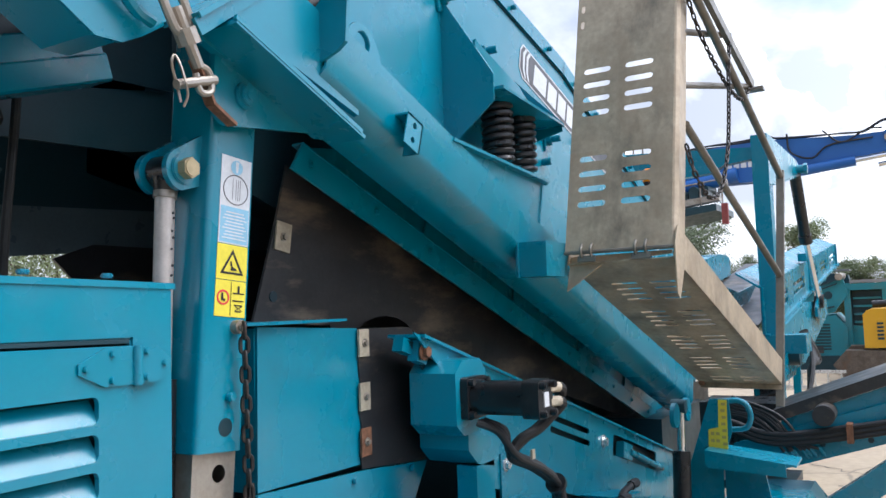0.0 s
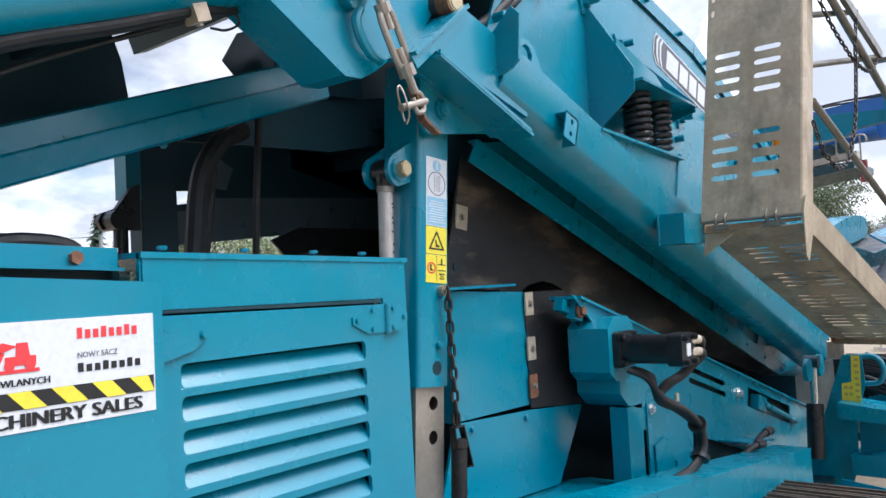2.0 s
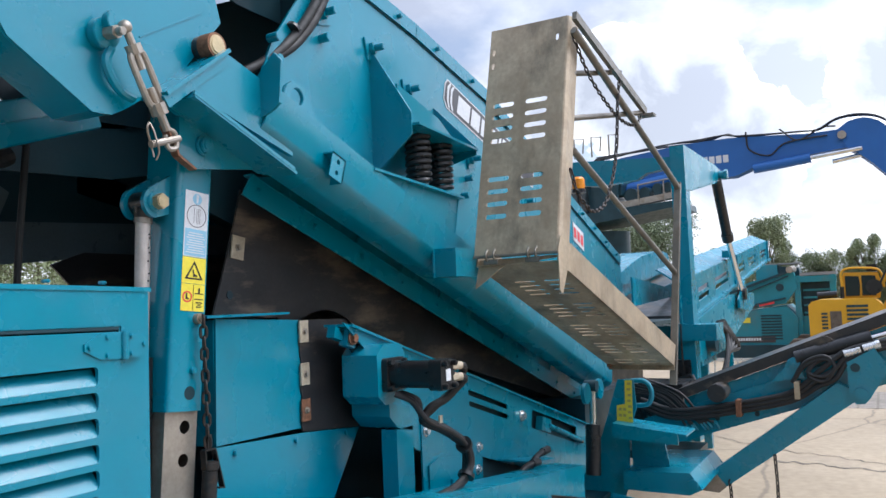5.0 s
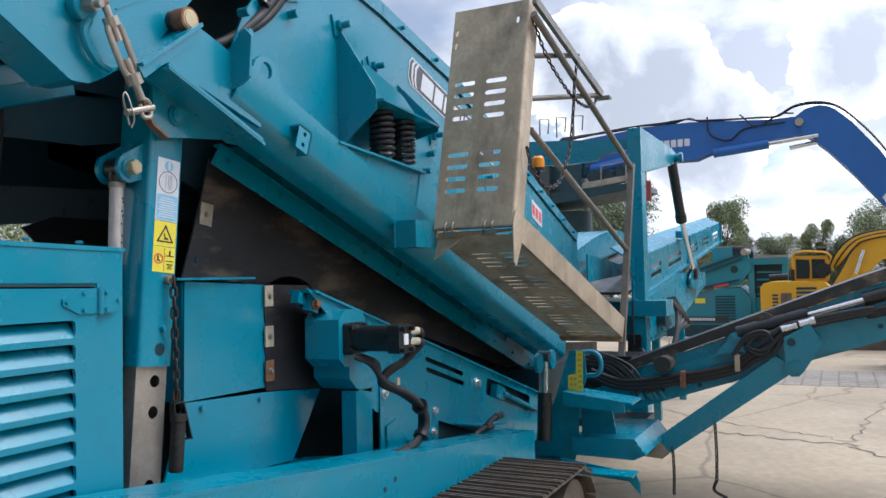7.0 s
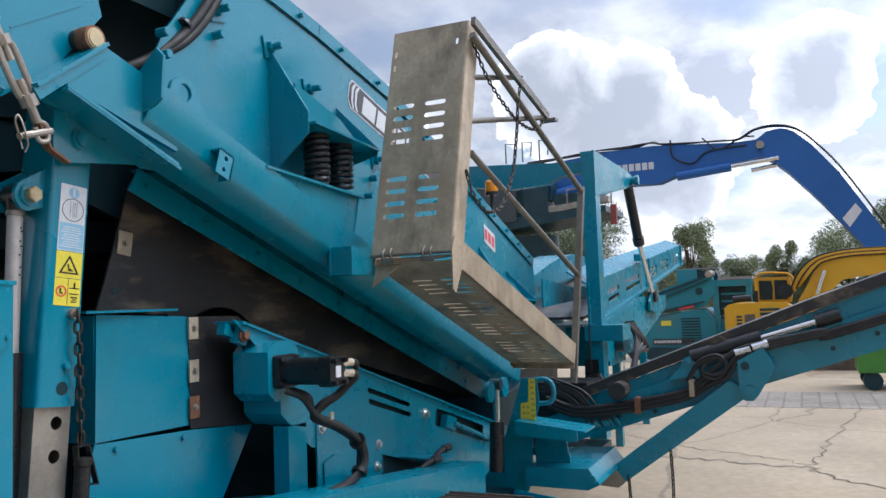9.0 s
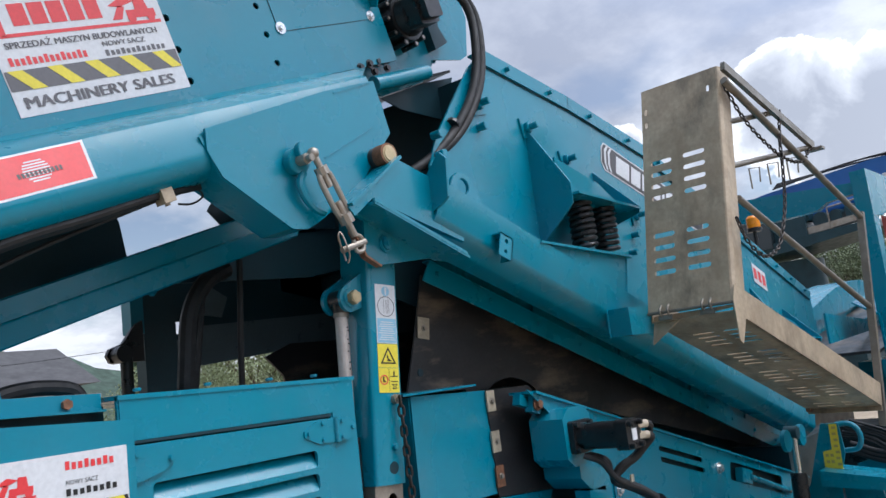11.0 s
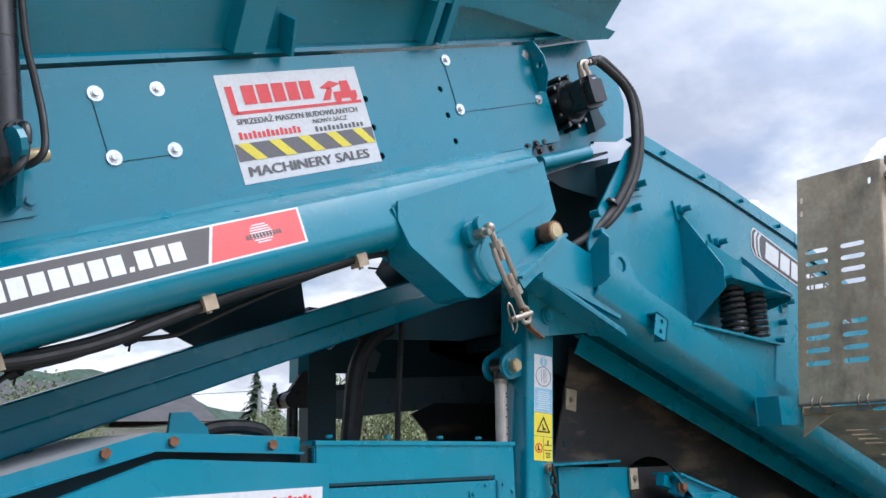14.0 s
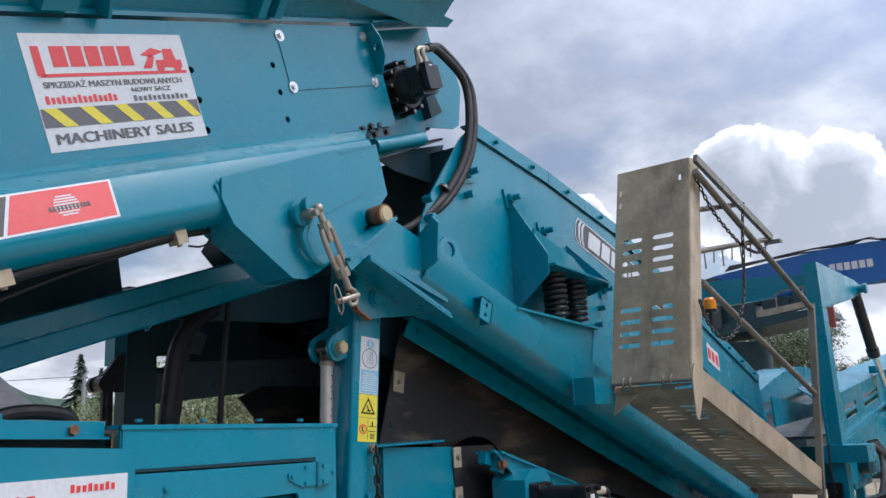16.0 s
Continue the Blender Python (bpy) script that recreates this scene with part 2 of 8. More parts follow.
ORANGE = material("amber_lens", (0.75, 0.25, 0.01), 0.25, vary=0.05, bump=0.0)
ROOF = material("grey_roof_sheet", (0.24, 0.25, 0.26), 0.6, vary=0.12, scale=0.8)
BARK = material("bark", (0.10, 0.07, 0.05), 0.9, vary=0.3, scale=4, bump=0.3)
LEAF = material("deciduous_leaves", (0.19, 0.225, 0.11), 0.6, vary=0.35, scale=0.9, grain=0.25, grain_scale=6, bump=0.0)
LEAFD = material("dark_leaves", (0.125, 0.16, 0.08), 0.6, vary=0.35, scale=0.9, grain=0.25, grain_scale=6, bump=0.0)
SPRUCE = material("spruce_needles", (0.045, 0.075, 0.045), 0.7, vary=0.3, scale=1.2, grain=0.25, grain_scale=9, bump=0.0)
HILL = material("wooded_hill", (0.045, 0.075, 0.055), 0.9, vary=0.4, scale=0.08, grain=0.3, grain_scale=0.6, bump=0.0)


def concrete_ground():
    m = material("yard_concrete", (0.355, 0.283, 0.198), 0.85, vary=0.16, scale=0.35, grain=0.10, grain_scale=9, bump=0.25, bump_scale=25,
                 dirt=(0.24, 0.20, 0.155), dirt_amount=0.65, dirt_scale=0.55)
    nt = m.node_tree
    n, l = nt.nodes, nt.links
    p = n["Principled BSDF"]
    colour = p.inputs["Base Color"].links[0].from_socket
    tc = n.new("ShaderNodeTexCoord")
    warp = n.new("ShaderNodeTexNoise")
    warp.inputs["Scale"].default_value, warp.inputs["Detail"].default_value = 0.9, 5.0
    l.new(tc.outputs["Object"], warp.inputs["Vector"])
    add = n.new("ShaderNodeMix")
    add.data_type, add.blend_type = "RGBA", "ADD"
    add.inputs["Factor"].default_value = 0.55
    l.new(tc.outputs["Object"], add.inputs["A"])
    l.new(warp.outputs["Color"], add.inputs["B"])
    vor = n.new("ShaderNodeTexVoronoi")
    vor.feature = "DISTANCE_TO_EDGE"
    vor.inputs["Scale"].default_value = 0.23
    l.new(add.outputs["Result"], vor.inputs["Vector"])
    mr = n.new("ShaderNodeMapRange")
    mr.inputs[1].default_value, mr.inputs[2].default_value, mr.inputs[3].default_value, mr.inputs[4].default_value = 0.002, 0.007, 0.5, 0.0
    l.new(vor.outputs["Distance"], mr.inputs[0])
    mx = n.new("ShaderNodeMix")
    mx.data_type = "RGBA"
    mx.inputs["B"].default_value = (0.10, 0.085, 0.07, 1)
    l.new(mr.outputs[0], mx.inputs["Factor"])
    l.new(colour, mx.inputs["A"])
    l.new(mx.outputs["Result"], p.inputs["Base Color"])
    return m


CONCRETE = concrete_ground()

# ---- building helpers ----
def thing(name, label, category, at=(0, 0, 0), kind="", group=""):
    ob = new(name)
    ob.location = at
    ob.empty_display_size = 0.1
    return tagged(ob, label, category, group, kind)


def attach(ob, parent):
    if parent is not None:
        ob.parent = parent
        if parent.type == "EMPTY":
            ob.matrix_parent_inverse = Matrix.Translation(-parent.location)


def finish(me):
    for p in me.polygons:
        p.use_smooth = True
    me.set_sharp_from_angle(angle=radians(32))


def part(name, bm, mat, parent=None, label="", bevel=0.0):
    if not bevel and mat in (TEAL, GALV, PIPE) and len(bm.verts) <= 320:
        bevel = 0.0034                 # no sheet edge is razor sharp
    if bevel:
        edges = [e for e in bm.edges if len(e.link_faces) == 2 and e.calc_face_angle() > 0.55]
        bmesh.ops.bevel(bm, geom=edges, offset=bevel, segments=2, affect="EDGES", clamp_overlap=True)
    bmesh.ops.recalc_face_normals(bm, faces=bm.faces)
    me = bpy.data.meshes.new(name)
    bm.to_mesh(me)
    bm.free()
    me.materials.append(mat)
    finish(me)
    ob = new(name, me)
    attach(ob, parent)
    return tagged(ob, label)


def again(name, me, m, parent, label=""):
    """One more object on a mesh that is there already."""
    ob = new(name, me)
    ob.matrix_basis = m
    attach(ob, parent)
    return tagged(ob, label)


def BM():
    return bmesh.new()


def sheet(bm, outer, m, t, holes=()):
    """A flat plate with holes: outline and holes in the plane of m, thickness t along m's third axis."""
    if not holes:
        a = [bm.verts.new(m @ Vector((u, v, 0))) for u, v in outer]
        b = [bm.verts.new(m @ Vector((u, v, t))) for u, v in outer]
        bm.faces.new(a)
        bm.faces.new(b[::-1])
        for i in range(len(a)):
            j = (i + 1) % len(a)
            bm.faces.new((a[i], b[i], b[j], a[j]))
        return
    edges, rings = [], []
    for ring in (outer, *holes):
        vs = [bm.verts.new(m @ Vector((u, v, 0))) for u, v in ring]
        rings.append(vs)
        edges += [bm.edges.new((vs[i], vs[(i + 1) % len(vs)])) for i in range(len(vs))]
    made = bmesh.ops.triangle_fill(bm, use_beauty=True, use_dissolve=False, edges=edges)
    faces = [g for g in made["geom"] if isinstance(g, bmesh.types.BMFace)]
    w = (m.to_3x3() @ Vector((0, 0, t)))
    twin = {}
    for ring in rings:
        for v in ring:
            twin[v] = bm.verts.new(v.co + w)
    for f in faces:
        bm.faces.new([twin[v] for v in reversed(f.verts)])
    for ring in rings:
        for i in range(len(ring)):
            a, b = ring[i], ring[(i + 1) % len(ring)]
            bm.faces.new((a, b, twin[b], twin[a]))


def at_y(y):
    """A plane of constant y: u runs along x, v up, thickness away into +y."""
    return Matrix(((1, 0, 0, 0), (0, 0, 1, y), (0, 1, 0, 0), (0, 0, 0, 1)))


def at_x(x):
    """A plane of constant x: u runs along y, v up, thickness into +x."""
    return Matrix(((0, 0, 1, x), (1, 0, 0, 0), (0, 1, 0, 0), (0, 0, 0, 1)))


def at_z(z):
    return Matrix.Translation((0, 0, z))


def axes(origin, u, v):
    """A frame from its origin and the ways of its first two axes."""
    u, v = Vector(u).normalized(), Vector(v)
    w = u.cross(v).normalized()
    v = w.cross(u)
    m = Matrix((u, v, w)).transposed().to_4x4()
    m.translation = origin
    return m


def box(bm, x0, x1, y0, y1, z0, z1, m=None):
    m = m or Matrix()
    sheet(bm, [(x0, y0), (x1, y0), (x1, y1), (x0, y1)], m @ at_z(z0), z1 - z0)


def bar(bm, a, b, w, h, up=(0, 0, 1)):
    """A square bar from a to b; h along up, w across."""
    a, b = Vector(a), Vector(b)
    m = axes(a, b - a, up)
    sheet(bm, [(0, -h / 2), ((b - a).length, -h / 2), ((b - a).length, h / 2), (0, h / 2)], m @ at_z(-w / 2), w)


def rod(bm, a, b, r, seg=16, r2=None, caps=True):
    a, b = Vector(a), Vector(b)
    m = (b - a).to_track_quat("Z", "Y").to_matrix().to_4x4()
    m.translation = (a + b) / 2
    bmesh.ops.create_cone(bm, cap_ends=caps, segments=seg, radius1=r, radius2=r if r2 is None else r2, depth=(b - a).length, matrix=m)


def hexhead(bm, at, way, r, h):
    at, way = Vector(at), Vector(way).normalized()
    rod(bm, at, at + way * h, r, 6)


def bolt(bm, at, way, r, washer=True):
    """A hex bolt head on a washer; r is the head's radius."""
    at, way = Vector(at), Vector(way).normalized()
    if washer:
        rod(bm, at - way * 0.002, at + way * r * 0.25, r * 1.55, 16)
    rod(bm, at, at + way * r * 1.1, r, 6)


def spline(points, steps=6):
    p = [Vector(q) for q in points]
    p = [2 * p[0] - p[1], *p, 2 * p[-1] - p[-2]]
    out = []
    for i in range(1, len(p) - 2):
        for k in range(steps):
            t = k / steps
            out.append(0.5 * (2 * p[i] + (p[i + 1] - p[i - 1]) * t + (2 * p[i - 1] - 5 * p[i] + 4 * p[i + 1] - p[i + 2]) * t * t
                              + (3 * p[i] - p[i - 1] - 3 * p[i + 1] + p[i + 2]) * t ** 3))
    return out + [p[-2]]


def tube(bm, points, r, seg=10, steps=6, smooth=True):
    """A round hose or pipe along points."""
    pts = spline(points, steps) if smooth else [Vector(p) for p in points]
    rings, side = [], None
    for i, p in enumerate(pts):
        way = (pts[min(i + 1, len(pts) - 1)] - pts[max(i - 1, 0)]).normalized()
        if side is None:
            side = way.orthogonal().normalized()
        side = (side - way * side.dot(way)).normalized()
        other = way.cross(side)
        rings.append([bm.verts.new(p + r * (side * math.cos(k * math.tau / seg) + other * math.sin(k * math.tau / seg))) for k in range(seg)])
    for a, b in zip(rings, rings[1:]):
        for k in range(seg):
            bm.faces.new((a[k], a[(k + 1) % seg], b[(k + 1) % seg], b[k]))
    bm.faces.new(rings[0][::-1])
    bm.faces.new(rings[-1])


def ring_of(cx, cy, r, n=14, turn=0.0):
    return [(cx + r * math.cos(turn + i * math.tau / n), cy + r * math.sin(turn + i * math.tau / n)) for i in range(n)]


def slot(cx, cy, w, h, n=5, turn=0.0):
    """A long hole with round ends, w long and h high."""
    r, half, pts = h / 2, w / 2 - h / 2, []
    for side, start in ((1, -90), (-1, 90)):
        for i in range(n + 1):
            a = radians(start + 180 * i / n)
            pts.append((side * half + r * math.cos(a), r * math.sin(a)))
    c, s = math.cos(turn), math.sin(turn)
    return [(cx + u * c - v * s, cy + u * s + v * c) for u, v in pts]


def rounded(x0, y0, x1, y1, r, n=3):
    pts = []
    for cx, cy, a0 in ((x1 - r, y0 + r, -90), (x1 - r, y1 - r, 0), (x0 + r, y1 - r, 90), (x0 + r, y0 + r, 180)):
        for i in range(n + 1):
            a = radians(a0 + 90 * i / n)
            pts.append((cx + r * math.cos(a), cy + r * math.sin(a)))
    return pts


def folded(bm, profile, t, m, s0, s1):
    """A bent sheet: the profile (u, v) given thickness t to its left, drawn along m's third axis from s0 to s1."""
    p = [Vector(q) for q in profile]
    off = []
    for i, q in enumerate(p):
        ways = [(p[j + 1] - p[j]).normalized() for j in (i - 1, i) if 0 <= j < len(p) - 1]
        n = sum((Vector((-w.y, w.x)) for w in ways), Vector((0, 0))).normalized()
        k = n.dot(Vector((-ways[0].y, ways[0].x)))
        off.append(q + n * t / max(k, 0.3))
    sheet(bm, [tuple(q) for q in p] + [tuple(q) for q in reversed(off)], m @ at_z(s0), s1 - s0)


LINKS = {}


def link_mesh(length, wire):
    key = (length, wire)
    if key not in LINKS:
        bm = BM()
        r, half = length * 0.34 - wire, length / 2 - length * 0.34
        loop = []
        for sgn, a0 in ((1, -90), (-1, 90)):
            for i in range(6):
                a = radians(a0 + 180 * i / 5)
                loop.append(Vector((sgn * half + r * 1.15 * math.cos(a), r * math.sin(a), 0)))
        rings = []
        for i, p in enumerate(loop):
            way = (loop[(i + 1) % 12] - loop[i - 1]).normalized()
            out = Vector((-way.y, way.x, 0))
            rings.append([bm.verts.new(p + wire / 2 * (out * math.cos(k * math.tau / 6) + Vector((0, 0, 1)) * math.sin(k * math.tau / 6))) for k in range(6)])
        for i in range(12):
            a, b = rings[i], rings[(i + 1) % 12]
            for k in range(6):
                bm.faces.new((a[k], a[(k + 1) % 6], b[(k + 1) % 6], b[k]))
        bmesh.ops.recalc_face_normals(bm, faces=bm.faces)
        me = bpy.data.meshes.new("chain_link")
        bm.to_mesh(me)
        bm.free()
        me.materials.append(CHAIN)
        finish(me)
        LINKS[key] = me
    return LINKS[key]


def chain(points, parent, length=0.058, wire=0.011):
    """Links along a path, each turned a quarter against the last."""
    pts = spline(points, 12)
    me, step, left, k = link_mesh(length, wire), length - 2.2 * wire, 0.0, 0
    for a, b in zip(pts, pts[1:]):
        d = (b - a).length
        while left <= d:
            way = (b - a).normalized()
            m = way.to_track_quat("X", "Z").to_matrix().to_4x4() @ pose(0, 0, 0, 90 * (k % 2) + 35, 0, 0)
            m.translation = a + way * left
            again("link", me, m, parent)
            left, k = left + step, k + 1
        left -= d


def words(text, m, width, height, mat, parent, name="lettering", label="", bold=0.0, thick=0.0008):
    """Letters of the built-in font, stretched to a width and height, in the plane of m (u along the line, v up)."""
    cu = bpy.data.curves.new(name, "FONT")
    cu.body, cu.resolution_u = text, 3
    ob = bpy.data.objects.new(name, cu)
    scene.collection.objects.link(ob)
    me = bpy.data.meshes.new_from_object(ob.evaluated_get(bpy.context.evaluated_depsgraph_get()))
    bpy.data.objects.remove(ob)
    co = np.array([v.co[:] for v in me.vertices])
    lo, hi = co.min(0), co.max(0)
    co[:, 0] = (co[:, 0] - lo[0]) / (hi[0] - lo[0]) * width
    co[:, 1] = (co[:, 1] - lo[1]) / (hi[1] - lo[1]) * height
    faces, pts, n = [tuple(p.vertices) for p in me.polygons], [], len(co)
    steps = [0.0] if not bold else [-bold, -bold / 3, bold / 3, bold]      # shifted copies thicken the strokes
    for k, s in enumerate(steps):
        pts += [tuple(m @ Vector((u + s, w, thick + 0.0002 * k))) for u, w, _ in co]
    me = bpy.data.meshes.new(name)
    me.from_pydata(pts, [], [tuple(i + n * k for i in f) for k in range(len(steps)) for f in faces])
    me.materials.clear()
    me.materials.append(mat)
    ob = new(name, me)
    attach(ob, parent)
    return tagged(ob, label)


def flat(bm, pts, m, lift=0.0):
    """A thin printed shape on a decal."""
    bm.faces.new([bm.verts.new(m @ Vector((u, v, lift))) for u, v in pts])

# ---- ground ----
bm = BM()
bmesh.ops.create_grid(bm, x_segments=8, y_segments=8, size=900)
ground = part("ground", bm, CONCRETE)
tagged(ground, "pale cracked concrete yard with brown stains", "ground", kind="structure")


def crack(points, width, seed):
    """A jagged dark joint in the slab, its edges crumbled."""
    rng = random.Random(seed)
    bm, edge = BM(), []
    line = spline([Vector((x, y, 0.004)) for x, y in points], 10)
    for i, p in enumerate(line):
        d = (line[min(i + 1, len(line) - 1)] - line[max(i - 1, 0)]).normalized()
        n = Vector((-d.y, d.x, 0))
        c = p + n * rng.uniform(-0.07, 0.07)
        edge.append((bm.verts.new(c + n * width * rng.uniform(0.1, 0.7)), bm.verts.new(c - n * width * rng.uniform(0.1, 0.7))))
    for (a, b), (c, d) in zip(edge, edge[1:]):
        bm.faces.new((a, b, d, c))
    return part("crack", bm, CRACK, ground)


CRACK = material("crumbled_joint", (0.165, 0.14, 0.11), 0.95, vary=0.4, scale=3, grain=0.3, grain_scale=40, bump=0.4, bump_scale=40)
for k, (pts, w) in enumerate((([(11.47, 1.34), (10.74, 0.52), (10.36, -0.35), (9.92, -1.05)], 0.025), ([(10.02, 0.70), (9.96, 0.08), (9.79, -0.57), (9.79, -1.05)], 0.06), ([(9.9, -1.05), (10.37, -1.08), (12.62, -1.44), (15.96, -2.02), (19.0, -2.5)], 0.03),
                              ([(9.8, -1.05), (9.48, -1.07), (8.83, -1.7), (8.2, -2.6), (7.0, -4.0)], 0.035), ([(14.0, 6.0), (13.2, 3.4), (11.47, 1.34)], 0.02))):
    crack(pts, w, 300 + k)



def paver_material():
    m = material("grey_block_paving", (0.27, 0.24, 0.205), 0.9, vary=0.2, scale=0.6, grain=0.15, grain_scale=12, bump=0.2, bump_scale=20)
    n, l = m.node_tree.nodes, m.node_tree.links
    p = n["Principled BSDF"]
    colour = p.inputs["Base Color"].links[0].from_socket
    tc, br = n.new("ShaderNodeTexCoord"), n.new("ShaderNodeTexBrick")
    br.inputs["Scale"].default_value = 1.0
    br.inputs["Brick Width"].default_value, br.inputs["Row Height"].default_value, br.inputs["Mortar Size"].default_value = 0.40, 0.30, 0.022
    br.inputs["Color1"].default_value, br.inputs["Color2"].default_value, br.inputs["Mortar"].default_value = (1, 1, 1, 1), (0.82, 0.82, 0.82, 1), (0.66, 0.64, 0.61, 1)
    l.new(tc.outputs["Object"], br.inputs["Vector"])
    mx = n.new("ShaderNodeMix")
    mx.data_type, mx.blend_type = "RGBA", "MULTIPLY"
    mx.inputs["Factor"].default_value = 1.0
    l.new(colour, mx.inputs["A"])
    l.new(br.outputs["Color"], mx.inputs["B"])
    l.new(mx.outputs["Result"], p.inputs["Base Color"])
    return m


bm = BM()
box(bm, 14.85, 17.2, -14.0, 9.0, -0.05, 0.006)
tagged(part("pavement", bm, paver_material()), "strip of weathered grey block paving across the yard", "pavement", kind="structure")

# ---- feed conveyor: runs up at 20 degrees, its near side plate at y = 1.924 ----
CF, SF = math.cos(radians(20)), math.sin(radians(20))
FM = axes((0.016, 1.924, 2.996), (CF, 0, SF), (-SF, 0, CF)) @ Matrix.Scale(0.985, 4)
UP, OUT = Vector((0, 0, 1)), Vector((0, -1, 0))


def F(s, n, out=0.0):
    return FM @ Vector((s, n, out))


feeder = thing("feed_conveyor", "teal feed conveyor with bolted side plates and dealer signs", "conveyor", (0.5, 2.5, 0))
bm = BM()
holes = [ring_of(s, n, 0.017, 10) for s, col in ((1.277, (0.378, 0.235, 0.092)), (1.80, (0.39, 0.247, 0.103))) for n in col]
sheet(bm, [(-4.5, 0), (2.68, 0), (2.68, 0.607), (-4.5, 0.607)], FM @ at_z(-0.012), 0.012, holes)
side = part("side_plate", bm, TEAL, feeder)
# sheet behind the holes, dark to stand in for the shade there
bm = BM()
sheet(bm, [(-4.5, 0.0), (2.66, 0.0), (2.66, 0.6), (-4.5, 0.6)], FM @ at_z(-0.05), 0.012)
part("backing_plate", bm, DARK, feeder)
bm = BM()   # end section carrying the drum motor, set a little deeper
sheet(bm, [(2.66, -0.02), (3.05, -0.1), (3.30, 0.05), (3.46, 0.22), (3.45, 0.655), (2.66, 0.615)], FM @ at_z(-0.13), 0.012)
part("end_plate", bm, TEAL, feeder)
bm = BM()
bar(bm, F(2.68, 0.63, -0.055), F(3.46, 0.668, -0.055), 0.17, 0.012, FM.to_3x3() @ Vector((0, 1, 0)))
part("end_flange", bm, TEAL, feeder)
bm = BM()   # dark seam and upper angle along the top edge
folded(bm, [(-0.06, 0.615), (0.006, 0.615), (0.006, 0.635), (-0.05, 0.70)], 0.008,
       axes(F(0, 0), OUT, FM.to_3x3() @ Vector((0, 1, 0))), -2.68, 4.5)
part("top_rail", bm, TEAL, feeder)
for s in (-1.3, -0.75, -0.2, 0.35, 0.9, 1.45, 2.0, 2.5):
    bm = BM()
    bolt(bm, F(s, 0.64, -0.02), FM.to_3x3() @ Vector((0, 1, 0)), 0.011, False)
    part("rail_bolt", bm, TEAL, feeder)
# folded lower channel with the decal on it; profile in (out, n)
PM = axes(F(0, 0), OUT, FM.to_3x3() @ Vector((0, 1, 0)))
bm = BM()
folded(bm, [(-0.004, 0.012), (0.012, -0.012), (0.205, -0.085), (0.222, -0.098), (0.256, -0.243), (0.254, -0.275), (0.236, -0.31), (0.20, -0.335), (0.14, -0.345), (0.05, -0.335)], 0.008, PM, -2.08, 4.5)
part("lower_channel", bm, TEAL, feeder)
bm = BM()
ev = [F(2.08, 0.0, 0.0), F(2.40, 0.0, 0.0), F(2.08, -0.098, 0.23)]
bk = [v + Vector((0, 0.006, -0.006)) for v in ev]
va, vb = [bm.verts.new(v) for v in ev], [bm.verts.new(v) for v in bk]
bm.faces.new(va)
bm.faces.new(vb[::-1])
for i in range(3):
    bm.faces.new((va[i], vb[i], vb[(i + 1) % 3], va[(i + 1) % 3]))
part("channel_end", bm, TEAL, feeder)
bm = BM()
bar(bm, F(-4.5, 0.0, 0.004), F(2.33, 0.0, 0.004), 0.016, 0.006, FM.to_3x3() @ Vector((0, 1, 0)))
part("seam", bm, TEAL, feeder)
# gusset plate where the turnbuckle hangs, with a turned-in flange
GUS = [(1.045, -0.165), (1.75, -0.125), (2.10, -0.13), (2.085, -0.40), (1.74, -0.60), (1.44, -0.678), (1.36, -0.69), (1.28, -0.665), (1.04, -0.37), (1.015, -0.25)]
bm = BM()
sheet(bm, GUS, FM @ at_z(0.266), 0.014)
part("gusset", bm, TEAL, feeder, bevel=0.003)
bm = BM()
folded(bm, [(1.01, -0.19), (1.035, -0.37), (1.275, -0.66), (1.355, -0.685)], 0.012, FM, 0.06, 0.27)
part("gusset_flange", bm, TEAL, feeder)
for a, b in (((1.80, -0.145), (2.08, -0.135)), ((1.60, -0.42), (1.98, -0.35))):
    bm = BM()
    bar(bm, F(*a, 0.282), F(*b, 0.282), 0.004, 0.006)
    part("weld_bead", bm, TEAL, feeder)
bm = BM()
tube(bm, [F(2.36, -0.11, 0.05), F(2.85, -0.11, 0.04)], 0.042, 14, smooth=False)
part("end_tube", bm, TEAL, feeder)
bm = BM()      # drum housing behind the end plate, dark scraper and chute lip below it
sheet(bm, [(2.30, 3.71), (2.44, 3.705), (2.80, 3.86), (2.90, 4.02), (3.19, 4.085), (3.26, 4.13), (3.30, 4.40), (3.23, 4.575), (3.0, 4.60), (2.5, 4.48), (2.3, 4.0)], at_y(2.012), 0.012)
part("drum_housing", bm, TEAL, feeder)
bm = BM()
sheet(bm, [(2.44, 3.70), (2.654, 3.79), (2.80, 3.855), (3.10, 3.955), (3.06, 3.84), (2.965, 3.655), (2.6, 3.66)], at_y(2.03), 0.01)
part("scraper", bm, DARK, feeder)
bm = BM()
sheet(bm, [(2.967, 3.777), (3.238, 3.824), (3.369, 3.803), (3.294, 3.645), (3.151, 3.527)], at_y(2.19), 0.012)
part("chute_lip", bm, TEAL, feeder)
for s, n in ((2.36, 0.0), (2.44, 0.01)):
    bm = BM()
    bolt(bm, F(s, n, 0.0), OUT, 0.016)
    part("end_bolt", bm, BLACK, feeder)


